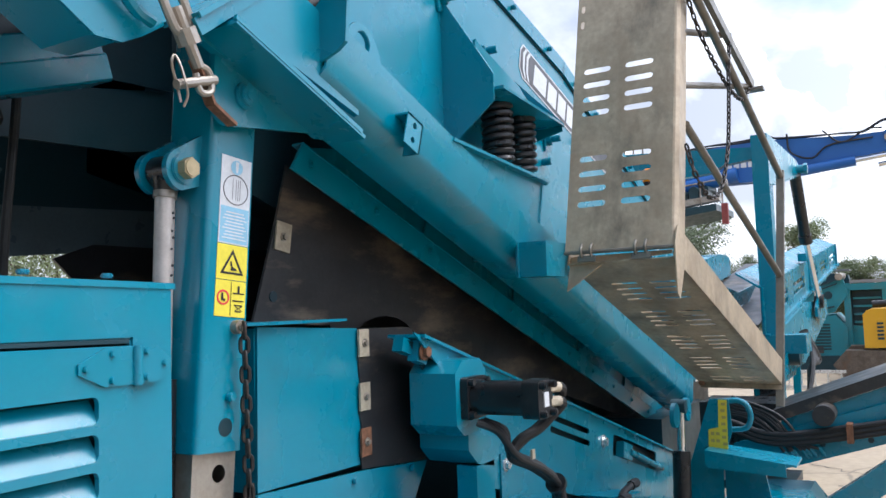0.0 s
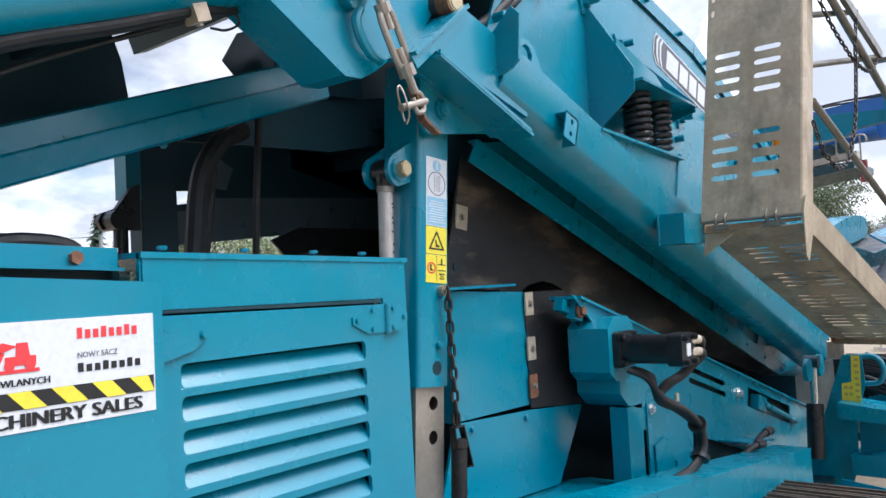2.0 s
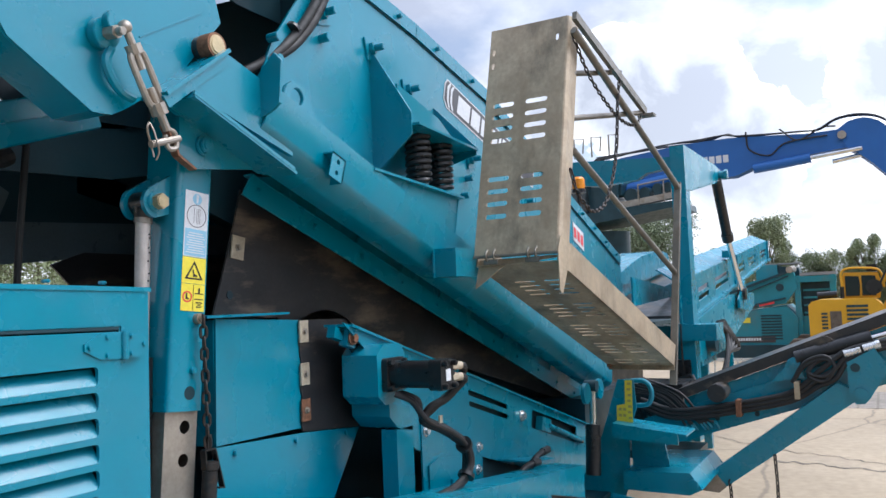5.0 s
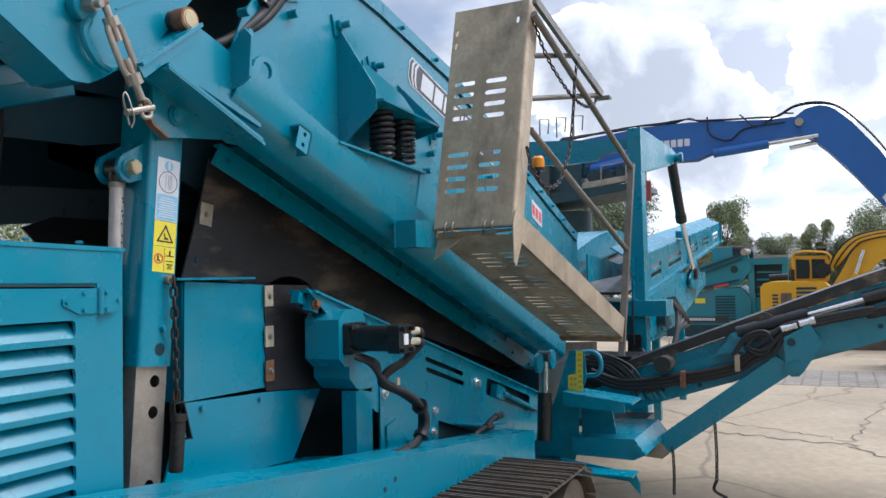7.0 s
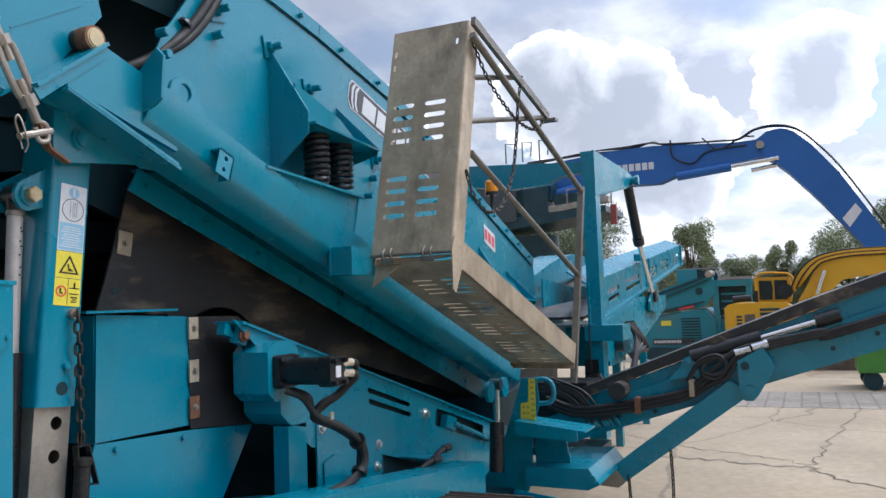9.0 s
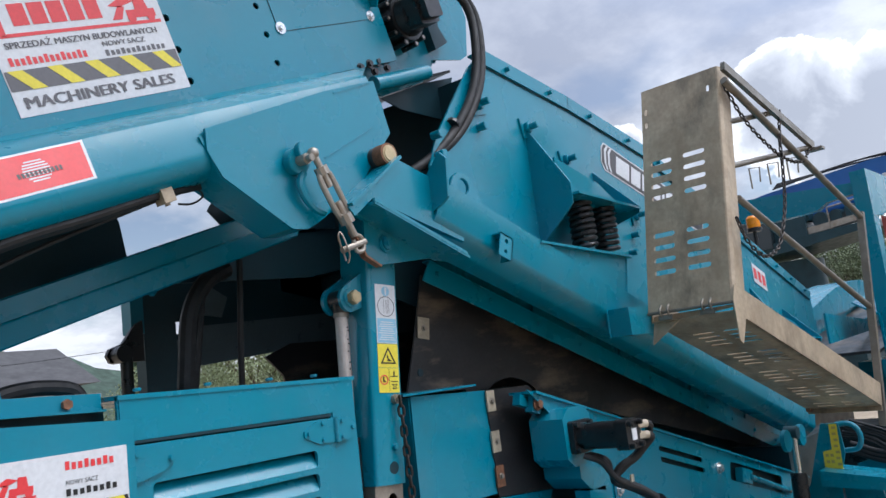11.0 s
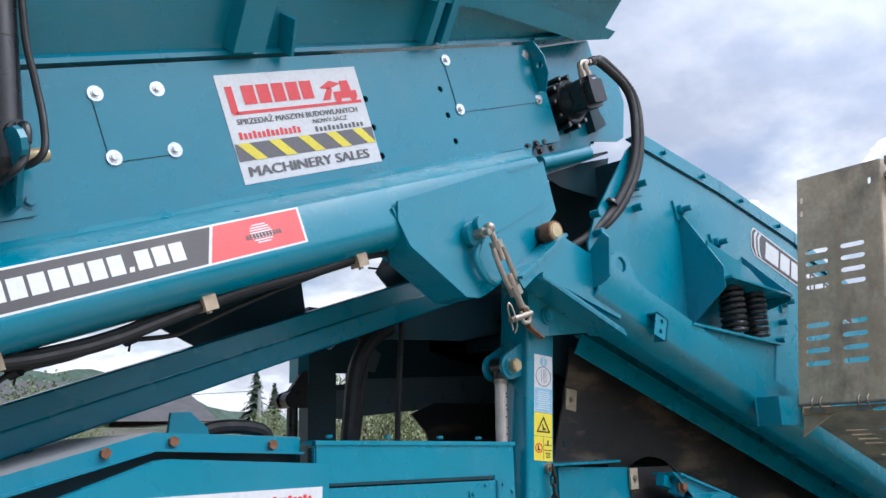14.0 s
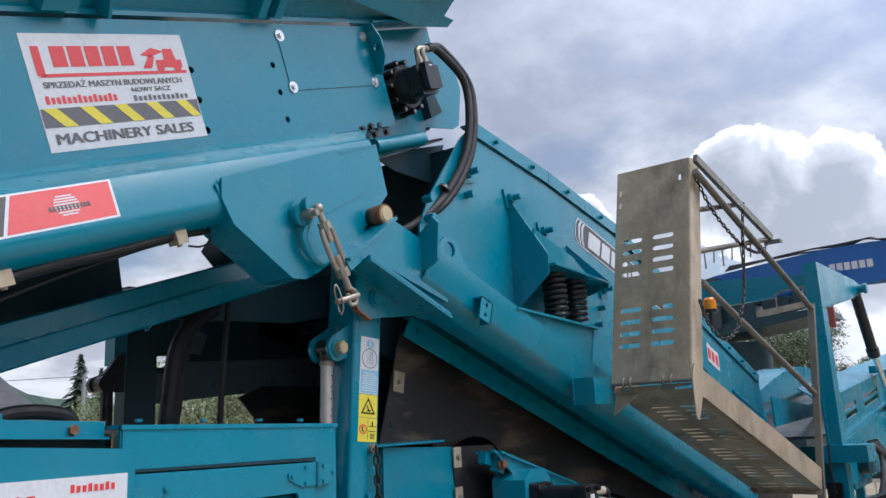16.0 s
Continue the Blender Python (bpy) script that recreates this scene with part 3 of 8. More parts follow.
def cover(name, s0, s1, n0, n1, margin):
    bm = BM()
    sheet(bm, rounded(s0 - margin, n0 - margin, s1 + margin, n1 + margin, 0.02), FM @ at_z(0.0005), 0.0035)
    c = part(name, bm, TEAL, feeder)
    bm = BM()
    for a, b in (((s0 - margin, n0 - margin), (s0 - margin, n1 + margin)), ((s0 - margin, n0 - margin), (s1 + margin, n0 - margin))):
        bar(bm, F(*a, 0.002), F(*b, 0.002), 0.003, 0.004)
    part("cover_gap", bm, DARK, c)
    for s, n in ((s0, n0), (s1, n0), (s0, n1), (s1, n1)):
        bm = BM()
        rod(bm, F(s, n, 0.003), F(s, n, 0.007), 0.030, 20)
        rod(bm, F(s, n, 0.007), F(s, n, 0.010), 0.018, 16)
        rod(bm, F(s, n, 0.010), F(s, n, 0.020), 0.013, 6)
        part("bolt", bm, ZINC, c, "zinc-plated bolt with a broad washer")


cover("inspection_cover", 0.0, 0.245, 0.251, 0.501, 0.016)
cover("inspection_cover", 1.90, 2.583, 0.268, 0.543, 0.016)
# lug with a keyhole at the end of the plate
bm = BM()
LM = axes(F(2.63, 0.30, 0.0), OUT, FM.to_3x3() @ Vector((0, 1, 0)))
sheet(bm, [(0, 0.02), (0.04, 0.0), (0.10, 0.10), (0.10, 0.2), (0.06, 0.3), (0, 0.32)], LM, 0.012, [ring_of(0.055, 0.16, 0.024, 12)])
part("lifting_lug", bm, TEAL, feeder)

bm = BM()      # torque bracket beside the motor, and its bolts
sheet(bm, [(3.10, 0.02), (3.24, 0.05), (3.20, 0.16), (3.26, 0.30), (3.14, 0.34), (3.10, 0.24)], FM @ at_z(-0.115), 0.09)
part("torque_bracket", bm, DARK, feeder, bevel=0.004)
for s, n in ((3.16, -0.02), (2.52, 0.015), (2.47, -0.035), (2.58, -0.03)):
    bm = BM()
    bolt(bm, F(s, n, -0.01 if s < 3 else -0.118), OUT, 0.016)
    part("end_bolt", bm, TEAL if s > 3 else BLACK, feeder)

# drum motor with fittings
motor = thing("conveyor_motor", "black hydraulic motor with steel fittings bolted to a conveyor end", "hydraulic motor", F(2.90, 0.22, 0.1))
MC = F(2.865, 0.225, 0)
fs, fn = FM.to_3x3() @ Vector((1, 0, 0)), FM.to_3x3() @ Vector((0, 1, 0))
bm = BM()
rod(bm, MC + OUT * -0.125, MC + OUT * 0.03, 0.135, 28)
rod(bm, MC + OUT * 0.03, MC + OUT * 0.09, 0.115, 28, 0.10)
part("flange", bm, BLACK, motor, bevel=0.004)
for k in range(11):
    a = k * math.tau / 11 + 0.2
    bm = BM()
    p = MC + fs * 0.158 * math.cos(a) + fn * 0.158 * math.sin(a)
    rod(bm, p + OUT * -0.12, p + OUT * 0.025, 0.0165, 12)
    st = part("stud", bm, BLACK, motor)
    bm = BM()
    rod(bm, p + OUT * 0.0245, p + OUT * 0.027, 0.009, 10)
    part("socket", bm, STEEL, st)
bm = BM()
m = axes(MC + OUT * 0.08, fs, fn)
sheet(bm, rounded(-0.085, -0.09, 0.085, 0.09, 0.02), m, 0.10)
sheet(bm, rounded(-0.065, -0.07, 0.065, 0.07, 0.015), m @ at_z(0.10), 0.05)
box(bm, -0.03, 0.05, 0.02, 0.10, 0.03, 0.13, m)
part("body", bm, BLACK, motor, bevel=0.004)
bm = BM()
box(bm, -0.002, 0.035, 0.03, 0.08, 0.1305, 0.134, m)
part("rating_plate", bm, ZINC, motor)
for ds in (0.0, 0.055):
    bm = BM()
    p = m @ Vector((ds - 0.01, 0.09, 0.08))
    rod(bm, p, p + fn * 0.05, 0.022, 6)
    tube(bm, [p + fn * 0.04, p + fn * 0.085, p + fn * 0.105 + fs * 0.03, p + fn * 0.105 + fs * 0.10], 0.017, 10)
    rod(bm, p + fn * 0.105 + fs * 0.09, p + fn * 0.105 + fs * 0.13, 0.022, 6)
    part("elbow_fitting", bm, STEEL, motor)
for k, dy in enumerate((0.0, 0.05)):
    bm = BM()
    a = m @ Vector((0.045 + 0.055 * k + 0.06, 0.195, 0.08))
    tube(bm, [a, a + fs * 0.10 + fn * -0.01, Vector((2.98 + dy, 1.76, 4.30)), Vector((3.0 + dy, 1.74, 4.05)), Vector((2.92 + dy, 1.74, 3.75)), Vector((2.72 + dy, 1.77, 3.46)), Vector((2.50, 1.82, 3.27)), Vector((2.25, 1.95, 3.12))], 0.026, 12)
    part("hose", bm, HOSE, motor)
bm = BM()
rod(bm, (2.72, 1.77, 3.505), (2.733, 1.77, 3.52), 0.04, 14)
part("hose_strap", bm, BLACK, motor)

# feeder underside: belt, idler frames, hanging skirts, cable
bm = BM()
sheet(bm, [(-4.5, -0.13), (3.2, -0.13), (3.2, -0.115), (-4.5, -0.115)], FM @ at_z(-1.25), 1.2)
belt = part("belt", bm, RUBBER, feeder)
# far plate and cross members get the shade colour instead of teal
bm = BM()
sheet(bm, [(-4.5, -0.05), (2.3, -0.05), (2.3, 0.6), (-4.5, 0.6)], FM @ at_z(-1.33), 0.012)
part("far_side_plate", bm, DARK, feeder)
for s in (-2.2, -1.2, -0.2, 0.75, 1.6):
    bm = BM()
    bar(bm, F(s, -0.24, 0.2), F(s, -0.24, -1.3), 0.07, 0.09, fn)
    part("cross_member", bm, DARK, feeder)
for dn, do, r in ((0.0, 0.0, 0.020), (0.018, -0.035, 0.016), (-0.012, -0.03, 0.013)):
    bm = BM()
    tube(bm, [F(-3.0, -0.37 + dn, 0.177 + do)] + [F(s, n + dn, 0.177 + do) for s, n in ((-0.84, -0.37), (-0.63, -0.372), (-0.5, -0.39), (-0.36, -0.40), (-0.24, -0.40), (-0.1, -0.388), (0.1, -0.37), (0.3, -0.36), (0.51, -0.362), (0.82, -0.355))] + [F(1.0, -0.36, 0.12 + do), F(1.3, -0.36, 0.02)], r, 10)
    part("hose", bm, HOSE, feeder)
bm = BM()
tube(bm, [F(s, n, 0.024) for s, n in ((-1.6, -0.40), (-1.1, -0.41), (-0.83, -0.43), (-0.735, -0.456), (-0.647, -0.455), (-0.543, -0.413), (-0.35, -0.418), (-0.2, -0.41), (-0.136, -0.419), (0.018, -0.446), (0.119, -0.436), (0.4, -0.40), (0.9, -0.36))], 0.009, 8)
part("cable", bm, HOSE, feeder, "thin black sagging cable")
bm = BM()      # loose loop of thin wire by the gusset
tube(bm, [F(0.80, -0.385, 0.15), F(0.87, -0.372, 0.15), F(0.93, -0.362, 0.15), F(1.0, -0.375, 0.14), F(1.02, -0.41, 0.13), F(0.96, -0.425, 0.13), F(0.90, -0.41, 0.13)], 0.0045, 6)
part("wire", bm, HOSE, feeder, "loose loop of thin black wire")
for s, n in ((-0.535, -0.412), (-0.15, -0.415)):
    bm = BM()
    rod(bm, F(s - 0.012, n, 0.02), F(s + 0.014, n + 0.004, 0.05), 0.022, 10)
    tube(bm, [F(s, n - 0.015, 0.03), F(s - 0.012, n - 0.04, 0.03)], 0.004, 6)
    part("cable_tie", bm, BLACK, feeder)
for s in (-1.3, -0.626, 0.10, 0.82):
    bm = BM()
    box(bm, s - 0.026, s + 0.026, -0.397, -0.335, 0.150, 0.215, FM)
    c = part("hose_clamp", bm, GALV, feeder, bevel=0.005)
    bm = BM()
    hexhead(bm, F(s, -0.397, 0.183), fn * -1, 0.012, 0.01)
    part("clamp_bolt", bm, STEEL, c)
# both skirts are coloured near black for the shade under the belt
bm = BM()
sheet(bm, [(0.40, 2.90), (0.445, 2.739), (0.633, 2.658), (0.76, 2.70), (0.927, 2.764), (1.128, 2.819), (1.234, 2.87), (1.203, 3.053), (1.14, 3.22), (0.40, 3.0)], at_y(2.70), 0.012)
part("skirt", bm, DARK, feeder, "hanging rubber skirt coloured dark as shade")
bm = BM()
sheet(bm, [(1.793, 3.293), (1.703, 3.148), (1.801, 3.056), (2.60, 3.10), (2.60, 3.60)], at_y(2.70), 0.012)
part("skirt", bm, DARK, feeder, "hanging rubber skirt coloured dark as shade")

# hopper above the feeder, flared out over it
hopper = thing("feed_hopper", "teal steel feed hopper with ribbed flared side walls", "hopper", (0.5, 2.0, 0))
HM = axes(F(0, 0.66, -0.03), (CF, 0, SF), FM.to_3x3() @ Vector((0, 1.0, 0.80)))
bm = BM()
sheet(bm, [(-4.5, 0), (3.42, 0), (3.72, 0.55), (3.9, 1.3), (-4.5, 1.3)], HM, 0.012)
part("side_wall", bm, TEAL, hopper)
for s, w in ((-0.9, 0.13), (0.66, 0.15), (1.72, 0.05), (1.83, 0.05)):
    bm = BM()
    sheet(bm, [(s - w / 2, 0.02), (s + w / 2, 0.02), (s + w / 2 + 0.25, 1.3), (s - w / 2 + 0.25, 1.3)], HM @ at_z(0.012), 0.09)
    part("rib", bm, TEAL, hopper, bevel=0.012)
bm = BM()
sheet(bm, [(0.86, 0.0), (0.875, 0.0), (0.875, 0.16), (0.86, 0.16)], HM @ at_z(0.012), 0.11)
part("fin", bm, TEAL, hopper)
bm = BM()
sheet(bm, [(1.15, 0.30), (2.05, 0.20), (3.05, 0.0), (3.4, 0.0), (3.45, 0.05), (2.1, 0.33), (1.15, 0.42)], HM @ at_z(0.012), 0.08)
part("brace", bm, TEAL, hopper, bevel=0.01)
bm = BM()
sheet(bm, [(2.05, 0.62), (3.58, 0.30), (3.62, 0.40), (2.05, 0.74)], HM @ at_z(0.012), 0.10)
part("brace", bm, TEAL, hopper, bevel=0.01)
bm = BM()
box(bm, -4.5, 3.4, -0.02, 0.0, -0.9, 0.0, HM)
part("floor_plate", bm, DARK, hopper)

# dealer sign on the feeder
def dealer_sign(m, w, h, parent, wide=False):
    """A white vinyl sign with a red mark, lettering and a hazard stripe; m: lower left corner, u along, v up."""
    bm = BM()
    sheet(bm, [(0, 0), (w, 0), (w, h), (0, h)], m @ at_z(0.0005), 0.002)
    s = part("dealer_sign", bm, WHITE, parent, "white vinyl dealer sign with red mark and hazard stripe")
    L = 0.004
    y0, y1 = h * 0.205, h * 0.365
    bm = BM()
    flat(bm, [(0.004, y0), (w - 0.004, y0), (w - 0.004, y1), (0.004, y1)], m, L)
    part("hazard_band", bm, GREYINK if not wide else INK, s)
    n, hh = 5 if not wide else 7, y1 - y0
    for i in range(n):
        x = w * (0.02 + i / n * 1.02)
        bm = BM()
        flat(bm, [(x + hh * 0.95, y0 + 0.0), (min(x + hh * 0.95 + w * 0.075, w - 0.004), y0), (min(x + w * 0.075, w - 0.004), y1), (x, y1)], m, L + 0.0012)
        part("hazard_stripe", bm, YELLOW, s)
    # red mark: plain blocks, a rule under them and a digger's outline
    bx, by, bw, bh = (0.045 * w, 0.68 * h, 0.60 * w, 0.21 * h) if not wide else (0.04 * w, 0.60 * h, 0.34 * w, 0.24 * h)
    cell = bw / 6
    for i in range(6):
        bm = BM()
        x, tall = bx + i * cell, bh * (1.2 if i == 0 else 0.85)
        y = by + (-0.2 * bh if i == 0 else 0.15 * bh)
        wd = cell * (0.45 if i == 0 else 0.84)
        flat(bm, [(x, y), (x + wd, y), (x + wd, y + tall), (x, y + tall)], m, L)
        part("red_block", bm, RED, s)
    bm = BM()
    flat(bm, [(bx, by - 0.26 * bh), (bx + bw * 1.55, by - 0.26 * bh), (bx + bw * 1.55, by - 0.12 * bh), (bx + cell * 0.45, by - 0.12 * bh)], m, L)
    ex = bx + bw * 1.06
    for pts in ([(0, 0.1), (0.10, 0.1), (0.16, 0.55), (0.10, 0.62)], [(0.0, 0.62), (0.14, 0.9), (0.28, 0.75), (0.12, 0.55)], [(0.16, 0.12), (0.46, 0.12), (0.46, 0.42), (0.16, 0.42)],
                [(0.26, 0.42), (0.40, 0.42), (0.38, 0.86), (0.27, 0.86)]):
        flat(bm, [(ex + u * bw, by + (v - 0.1) * bh * 1.15) for u, v in pts], m, L)
    for c in (0.2, 0.4):
        flat(bm, ring_of(ex + c * bw, by + 0.02 * bh, bh * 0.2, 12), m, L + 0.0008)
    part("red_mark", bm, RED, s)
    at = lambda u, v: m @ Matrix.Translation((u * w, v * h, L))
    if not wide:
        words("SPRZEDAŻ MASZYN BUDOWLANYCH", at(0.06, 0.535), w * 0.86, h * 0.07, GREYINK, s, bold=0.0012)
        words("NOWY SĄCZ", at(0.565, 0.455), w * 0.26, h * 0.058, GREYINK, s, bold=0.0006)
        words("MACHINERY SALES", at(0.05, 0.06), w * 0.86, h * 0.09, GREYINK, s, bold=0.003)
        bars = ((RED, 0.05, 0.40, 0.42, 0.055), (GREYINK, 0.565, 0.385, 0.38, 0.042))
    else:
        words("SPRZEDAŻ MASZYN BUDOWLANYCH", at(0.04, 0.42), w * 0.56, h * 0.085, INK, s, bold=0.0008)
        words("NOWY SĄCZ", at(0.70, 0.60), w * 0.15, h * 0.075, INK, s)
        words("MACHINERY SALES", at(0.30, 0.045), w * 0.64, h * 0.125, INK, s, bold=0.0025)
        bars = ((RED, 0.70, 0.80, 0.24, 0.085), (INK, 0.70, 0.48, 0.25, 0.07))
    for mat, u, v, bw2, bh2 in bars:
        bm = BM()
        k = int(bw2 * 34)
        for i in range(k):
            a = (u + bw2 * i / k) * w
            hgt = h * bh2 * (1.0 if i % 3 else 1.25)
            flat(bm, [(a, v * h), (a + bw2 / k * 0.66 * w, v * h), (a + bw2 / k * 0.66 * w, v * h + hgt), (a, v * h + hgt)], m, L)
        part("text_line", bm, mat, s)
    return s


dealer_sign(axes(F(0.505, 0.066, 0.0), fs, fn), 0.748, 0.468, feeder)

# maker's decal on the lower channel
d0, d1 = F(0, -0.245, 0.266), F(0, -0.096, 0.232)
DM = axes(d0, fs, d1 - d0)
DH = (d1 - d0).length
bm = BM()
sheet(bm, [(-0.90, 0), (0.535, 0), (0.555, DH), (-0.90, DH)], DM @ at_z(0.0005), 0.0015)
decal = part("maker_decal", bm, WHITE, feeder, "charcoal, red and white vinyl decal strip")
bm = BM()
flat(bm, [(-0.89, 0.008), (0.105, 0.008), (0.165, DH - 0.008), (-0.89, DH - 0.008)], DM, 0.003)
part("charcoal_field", bm, CHARCOAL, decal)
bm = BM()
flat(bm, [(0.118, 0.008), (0.525, 0.008), (0.543, DH - 0.008), (0.178, DH - 0.008)], DM, 0.003)
part("red_field", bm, RED, decal)
bm = BM()
for i in range(9):
    v = DH * (0.2 + 0.6 * i / 9)
    half = math.sqrt(max(0.0, 0.09 - ((v / DH) - 0.5) ** 2)) * DH * 1.05
    flat(bm, [(0.355 - half, v), (0.355 + half, v), (0.355 + half, v + 0.005), (0.355 - half, v + 0.005)], DM, 0.0042)
part("round_mark", bm, WHITE, decal)
bm = BM()
for i in range(11):
    u = 0.285 + i * 0.0145
    flat(bm, [(u, DH * 0.40), (u + 0.009, DH * 0.40), (u + 0.009, DH * 0.52), (u, DH * 0.52)], DM, 0.0052)
part("text_line", bm, CHARCOAL, decal)
for i in range(15):
    u = -0.845 + i * 0.0615 - (0.03 if i > 11 else 0.0)
    if i == 11:
        lo, hi, w = DH * 0.28, DH * 0.40, 0.017
    else:
        lo, hi, w = DH * 0.28, DH * 0.74, 0.050
    bm = BM()
    flat(bm, [(u, lo), (u + w, lo), (u + w + 0.004, hi), (u + 0.004, hi)], DM, 0.0042)
    part("white_block", bm, WHITE, decal)

# lift ram on the feeder
ram = thing("lift_ram", "black hydraulic lift ram with hoses on a teal bolted bracket", "hydraulic ram", F(-0.41, 0.25, 0.1))
bm = BM()
sheet(bm, rounded(-0.575, 0.085, -0.30, 0.42, 0.035, 5), FM @ at_z(0.001), 0.012)
br = part("bracket_plate", bm, TEAL, ram)
for s, n in ((-0.533, 0.386), (-0.535, 0.14), (-0.333, 0.136)):
    bm = BM()
    bolt(bm, F(s, n, 0.013), OUT, 0.02)
    part("bolt", bm, TEAL, br)
LUG = [(0, 0), (0.05, 0.0), (0.13, 0.10)] + [(0.13 + 0.06 * math.sin(a), 0.165 - 0.062 * math.cos(a)) for a in (0.5, 1.0, 1.57, 2.1, 2.6, 3.14, 3.6)] + [(0.06, 0.25), (0.0, 0.27)]
for s in (-0.512, -0.385):
    bm = BM()
    sheet(bm, [(1.6 * u, v) for u, v in LUG], axes(F(s, 0.11, 0.012), OUT, fn), 0.020)
    part("lug", bm, TEAL, br, bevel=0.004)
    bm = BM()
    tube(bm, [F(s - 0.004, 0.12, 0.014), F(s - 0.005, 0.25, 0.015), F(s - 0.004, 0.37, 0.014)], 0.006, 6)
    part("weld_bead", bm, TEAL, br)
pb = Vector((-0.452, 1.80, 3.163))
pt = pb + Vector((-0.24, 0.10, 1.9))
pw = (pt - pb).normalized()
bm = BM()
rod(bm, pb - pw * 0.085, pb - pw * 0.07, 0.050, 28, 0.056)
rod(bm, pb - pw * 0.07, pt, 0.056, 28)
part("barrel", bm, BLACK, ram)
bm = BM()
rod(bm, pb + pw * 0.355, pb + pw * 0.362, 0.0573, 28)
part("seam", bm, BLACK, ram)
bm = BM()
sheet(bm, ring_of(0, 0, 0.05, 20), axes(pb - pw * 0.085 + Vector((0.035, 0, 0)), OUT, pw), 0.07)
part("eye", bm, BLACK, ram, bevel=0.004)
PIN = F(0, 0.262, 0.132)
bm = BM()
rod(bm, PIN + fs * -0.52, PIN + fs * -0.285, 0.022, 14)
part("pin", bm, STEEL, ram)
bm = BM()
hexhead(bm, PIN + fs * -0.527, fs * -1, 0.030, 0.022)
part("pin_head", bm, TEAL, ram, bevel=0.003)
bm = BM()
rod(bm, PIN + fs * -0.35, PIN + fs * -0.27, 0.028, 18, 0.024)
part("pin_cap", bm, BRASS, ram, "cream and rusty pin cap", bevel=0.004)
bm = BM()      # port block with an elbow on the barrel
port = pb + pw * 0.02 + Vector((0.014, -0.05, 0))
rod(bm, port, port + Vector((0.004, -0.035, 0)), 0.034, 16)
rod(bm, port + Vector((0.004, -0.03, 0)), port + Vector((0.006, -0.07, 0)), 0.022, 6)
tube(bm, [port + Vector((0.006, -0.05, 0)), port + Vector((0.008, -0.085, -0.004)), port + Vector((0.014, -0.095, -0.03)), port + Vector((0.016, -0.095, -0.06))], 0.017, 10)
part("port_elbow", bm, BLACK, ram)
q0 = port + Vector((0.016, -0.095, -0.05))
for k, (lead, r) in enumerate((([q0, q0 + Vector((0.0, 0.0, -0.06)), q0 + Vector((-0.03, 0.004, -0.115)), F(-0.47, 0.19, 0.10)], 0.0125),
                               ([pt + Vector((0.07, -0.03, 0)), pb + pw * 1.0 + Vector((0.066, -0.03, 0)), pb + pw * 0.42 + Vector((0.068, -0.035, 0)), pb + pw * 0.22 + Vector((0.088, -0.05, 0)), pb + pw * 0.06 + Vector((0.098, -0.075, 0)), pb + Vector((0.085, -0.10, -0.06)), F(-0.415, 0.212, 0.135), F(-0.47, 0.172, 0.125)], 0.0125))):
    end = F(-0.642 + 0.075 * k, -0.005, 0.045)
    bm = BM()
    tube(bm, lead + [F(-0.56, 0.205 - 0.012 * k, 0.10), F(-0.635 + 0.05 * k, 0.198 - 0.012 * k, 0.085), F(-0.668 + 0.075 * k, 0.14, 0.065), end + fn * 0.045], r, 10)
    part("hose", bm, HOSE, ram)
    bm = BM()
    rod(bm, end + fn * 0.055, end + fn * 0.005, 0.019, 14)
    rod(bm, end + fn * 0.005, end - fn * 0.022, 0.022, 6)
    rod(bm, end - fn * 0.022, end - fn * 0.05, 0.014, 12)
    part("hose_end", bm, TEAL, ram, "painted crimped hose end with a nut")
bm = BM()
rod(bm, F(-0.477, 0.182, 0.113), F(-0.463, 0.182, 0.113), 0.033, 12)
part("cable_tie", bm, BLACK, ram)

# ---- long strut under the feeder ----
strut = thing("support_strut", "long teal folded-steel strut under the feed conveyor", "strut", (0.5, 2.4, 2.5))
SM = axes((0, 2.315, 2.352), (1, 0, 0.348), (0, 0, 1))
SL = axes(SM.translation, (0, 1, 0), SM.to_3x3() @ Vector((0, 1, 0)))
bm = BM()
folded(bm, [(0.15, 0.096), (0.026, 0.094), (0.016, 0.086), (0.016, 0.004)], 0.006, SL, -4.2, 2.08)
part("side_web", bm, TEAL, strut)
bm = BM()
folded(bm, [(0.012, 0.004), (0.004, 0.001), (0.0, -0.006), (0.004, -0.088), (0.014, -0.096), (0.15, -0.10)], 0.006, SL, -4.2, 2.08)
part("lower_flange", bm, TEAL, strut)
bm = BM()
bar(bm, SM @ Vector((0.82, 0.012, -0.011)), SM @ Vector((0.90, 0.014, -0.011)), 0.006, 0.007)
part("weld_bead", bm, TEAL, strut)
for s in (-0.2, 1.2):
    bm = BM()
    bolt(bm, SM @ Vector((s, -0.096, -0.05)), (0, -0.2, -0.98), 0.014)
    part("bolt", bm, TEAL, strut)

# ---- turnbuckle on the gusset ----
turn = thing("turnbuckle", "weathered steel turnbuckle with hooks and cotter pin", "turnbuckle", (1.5, 1.6, 3.0))
ta, tb = Vector((1.495, 1.555, 3.125)), Vector((1.705, 1.555, 2.735))
way = (tb - ta).normalized()
across = way.cross(Vector((0, 1, 0))).normalized()
bm = BM()
for sgn in (-1, 1):
    tube(bm, [ta + way * 0.09 + across * 0.014 * sgn, ta + way * 0.12 + across * 0.033 * sgn, ta + way * 0.27 + across * 0.033 * sgn, ta + way * 0.30 + across * 0.014 * sgn], 0.013, 8)
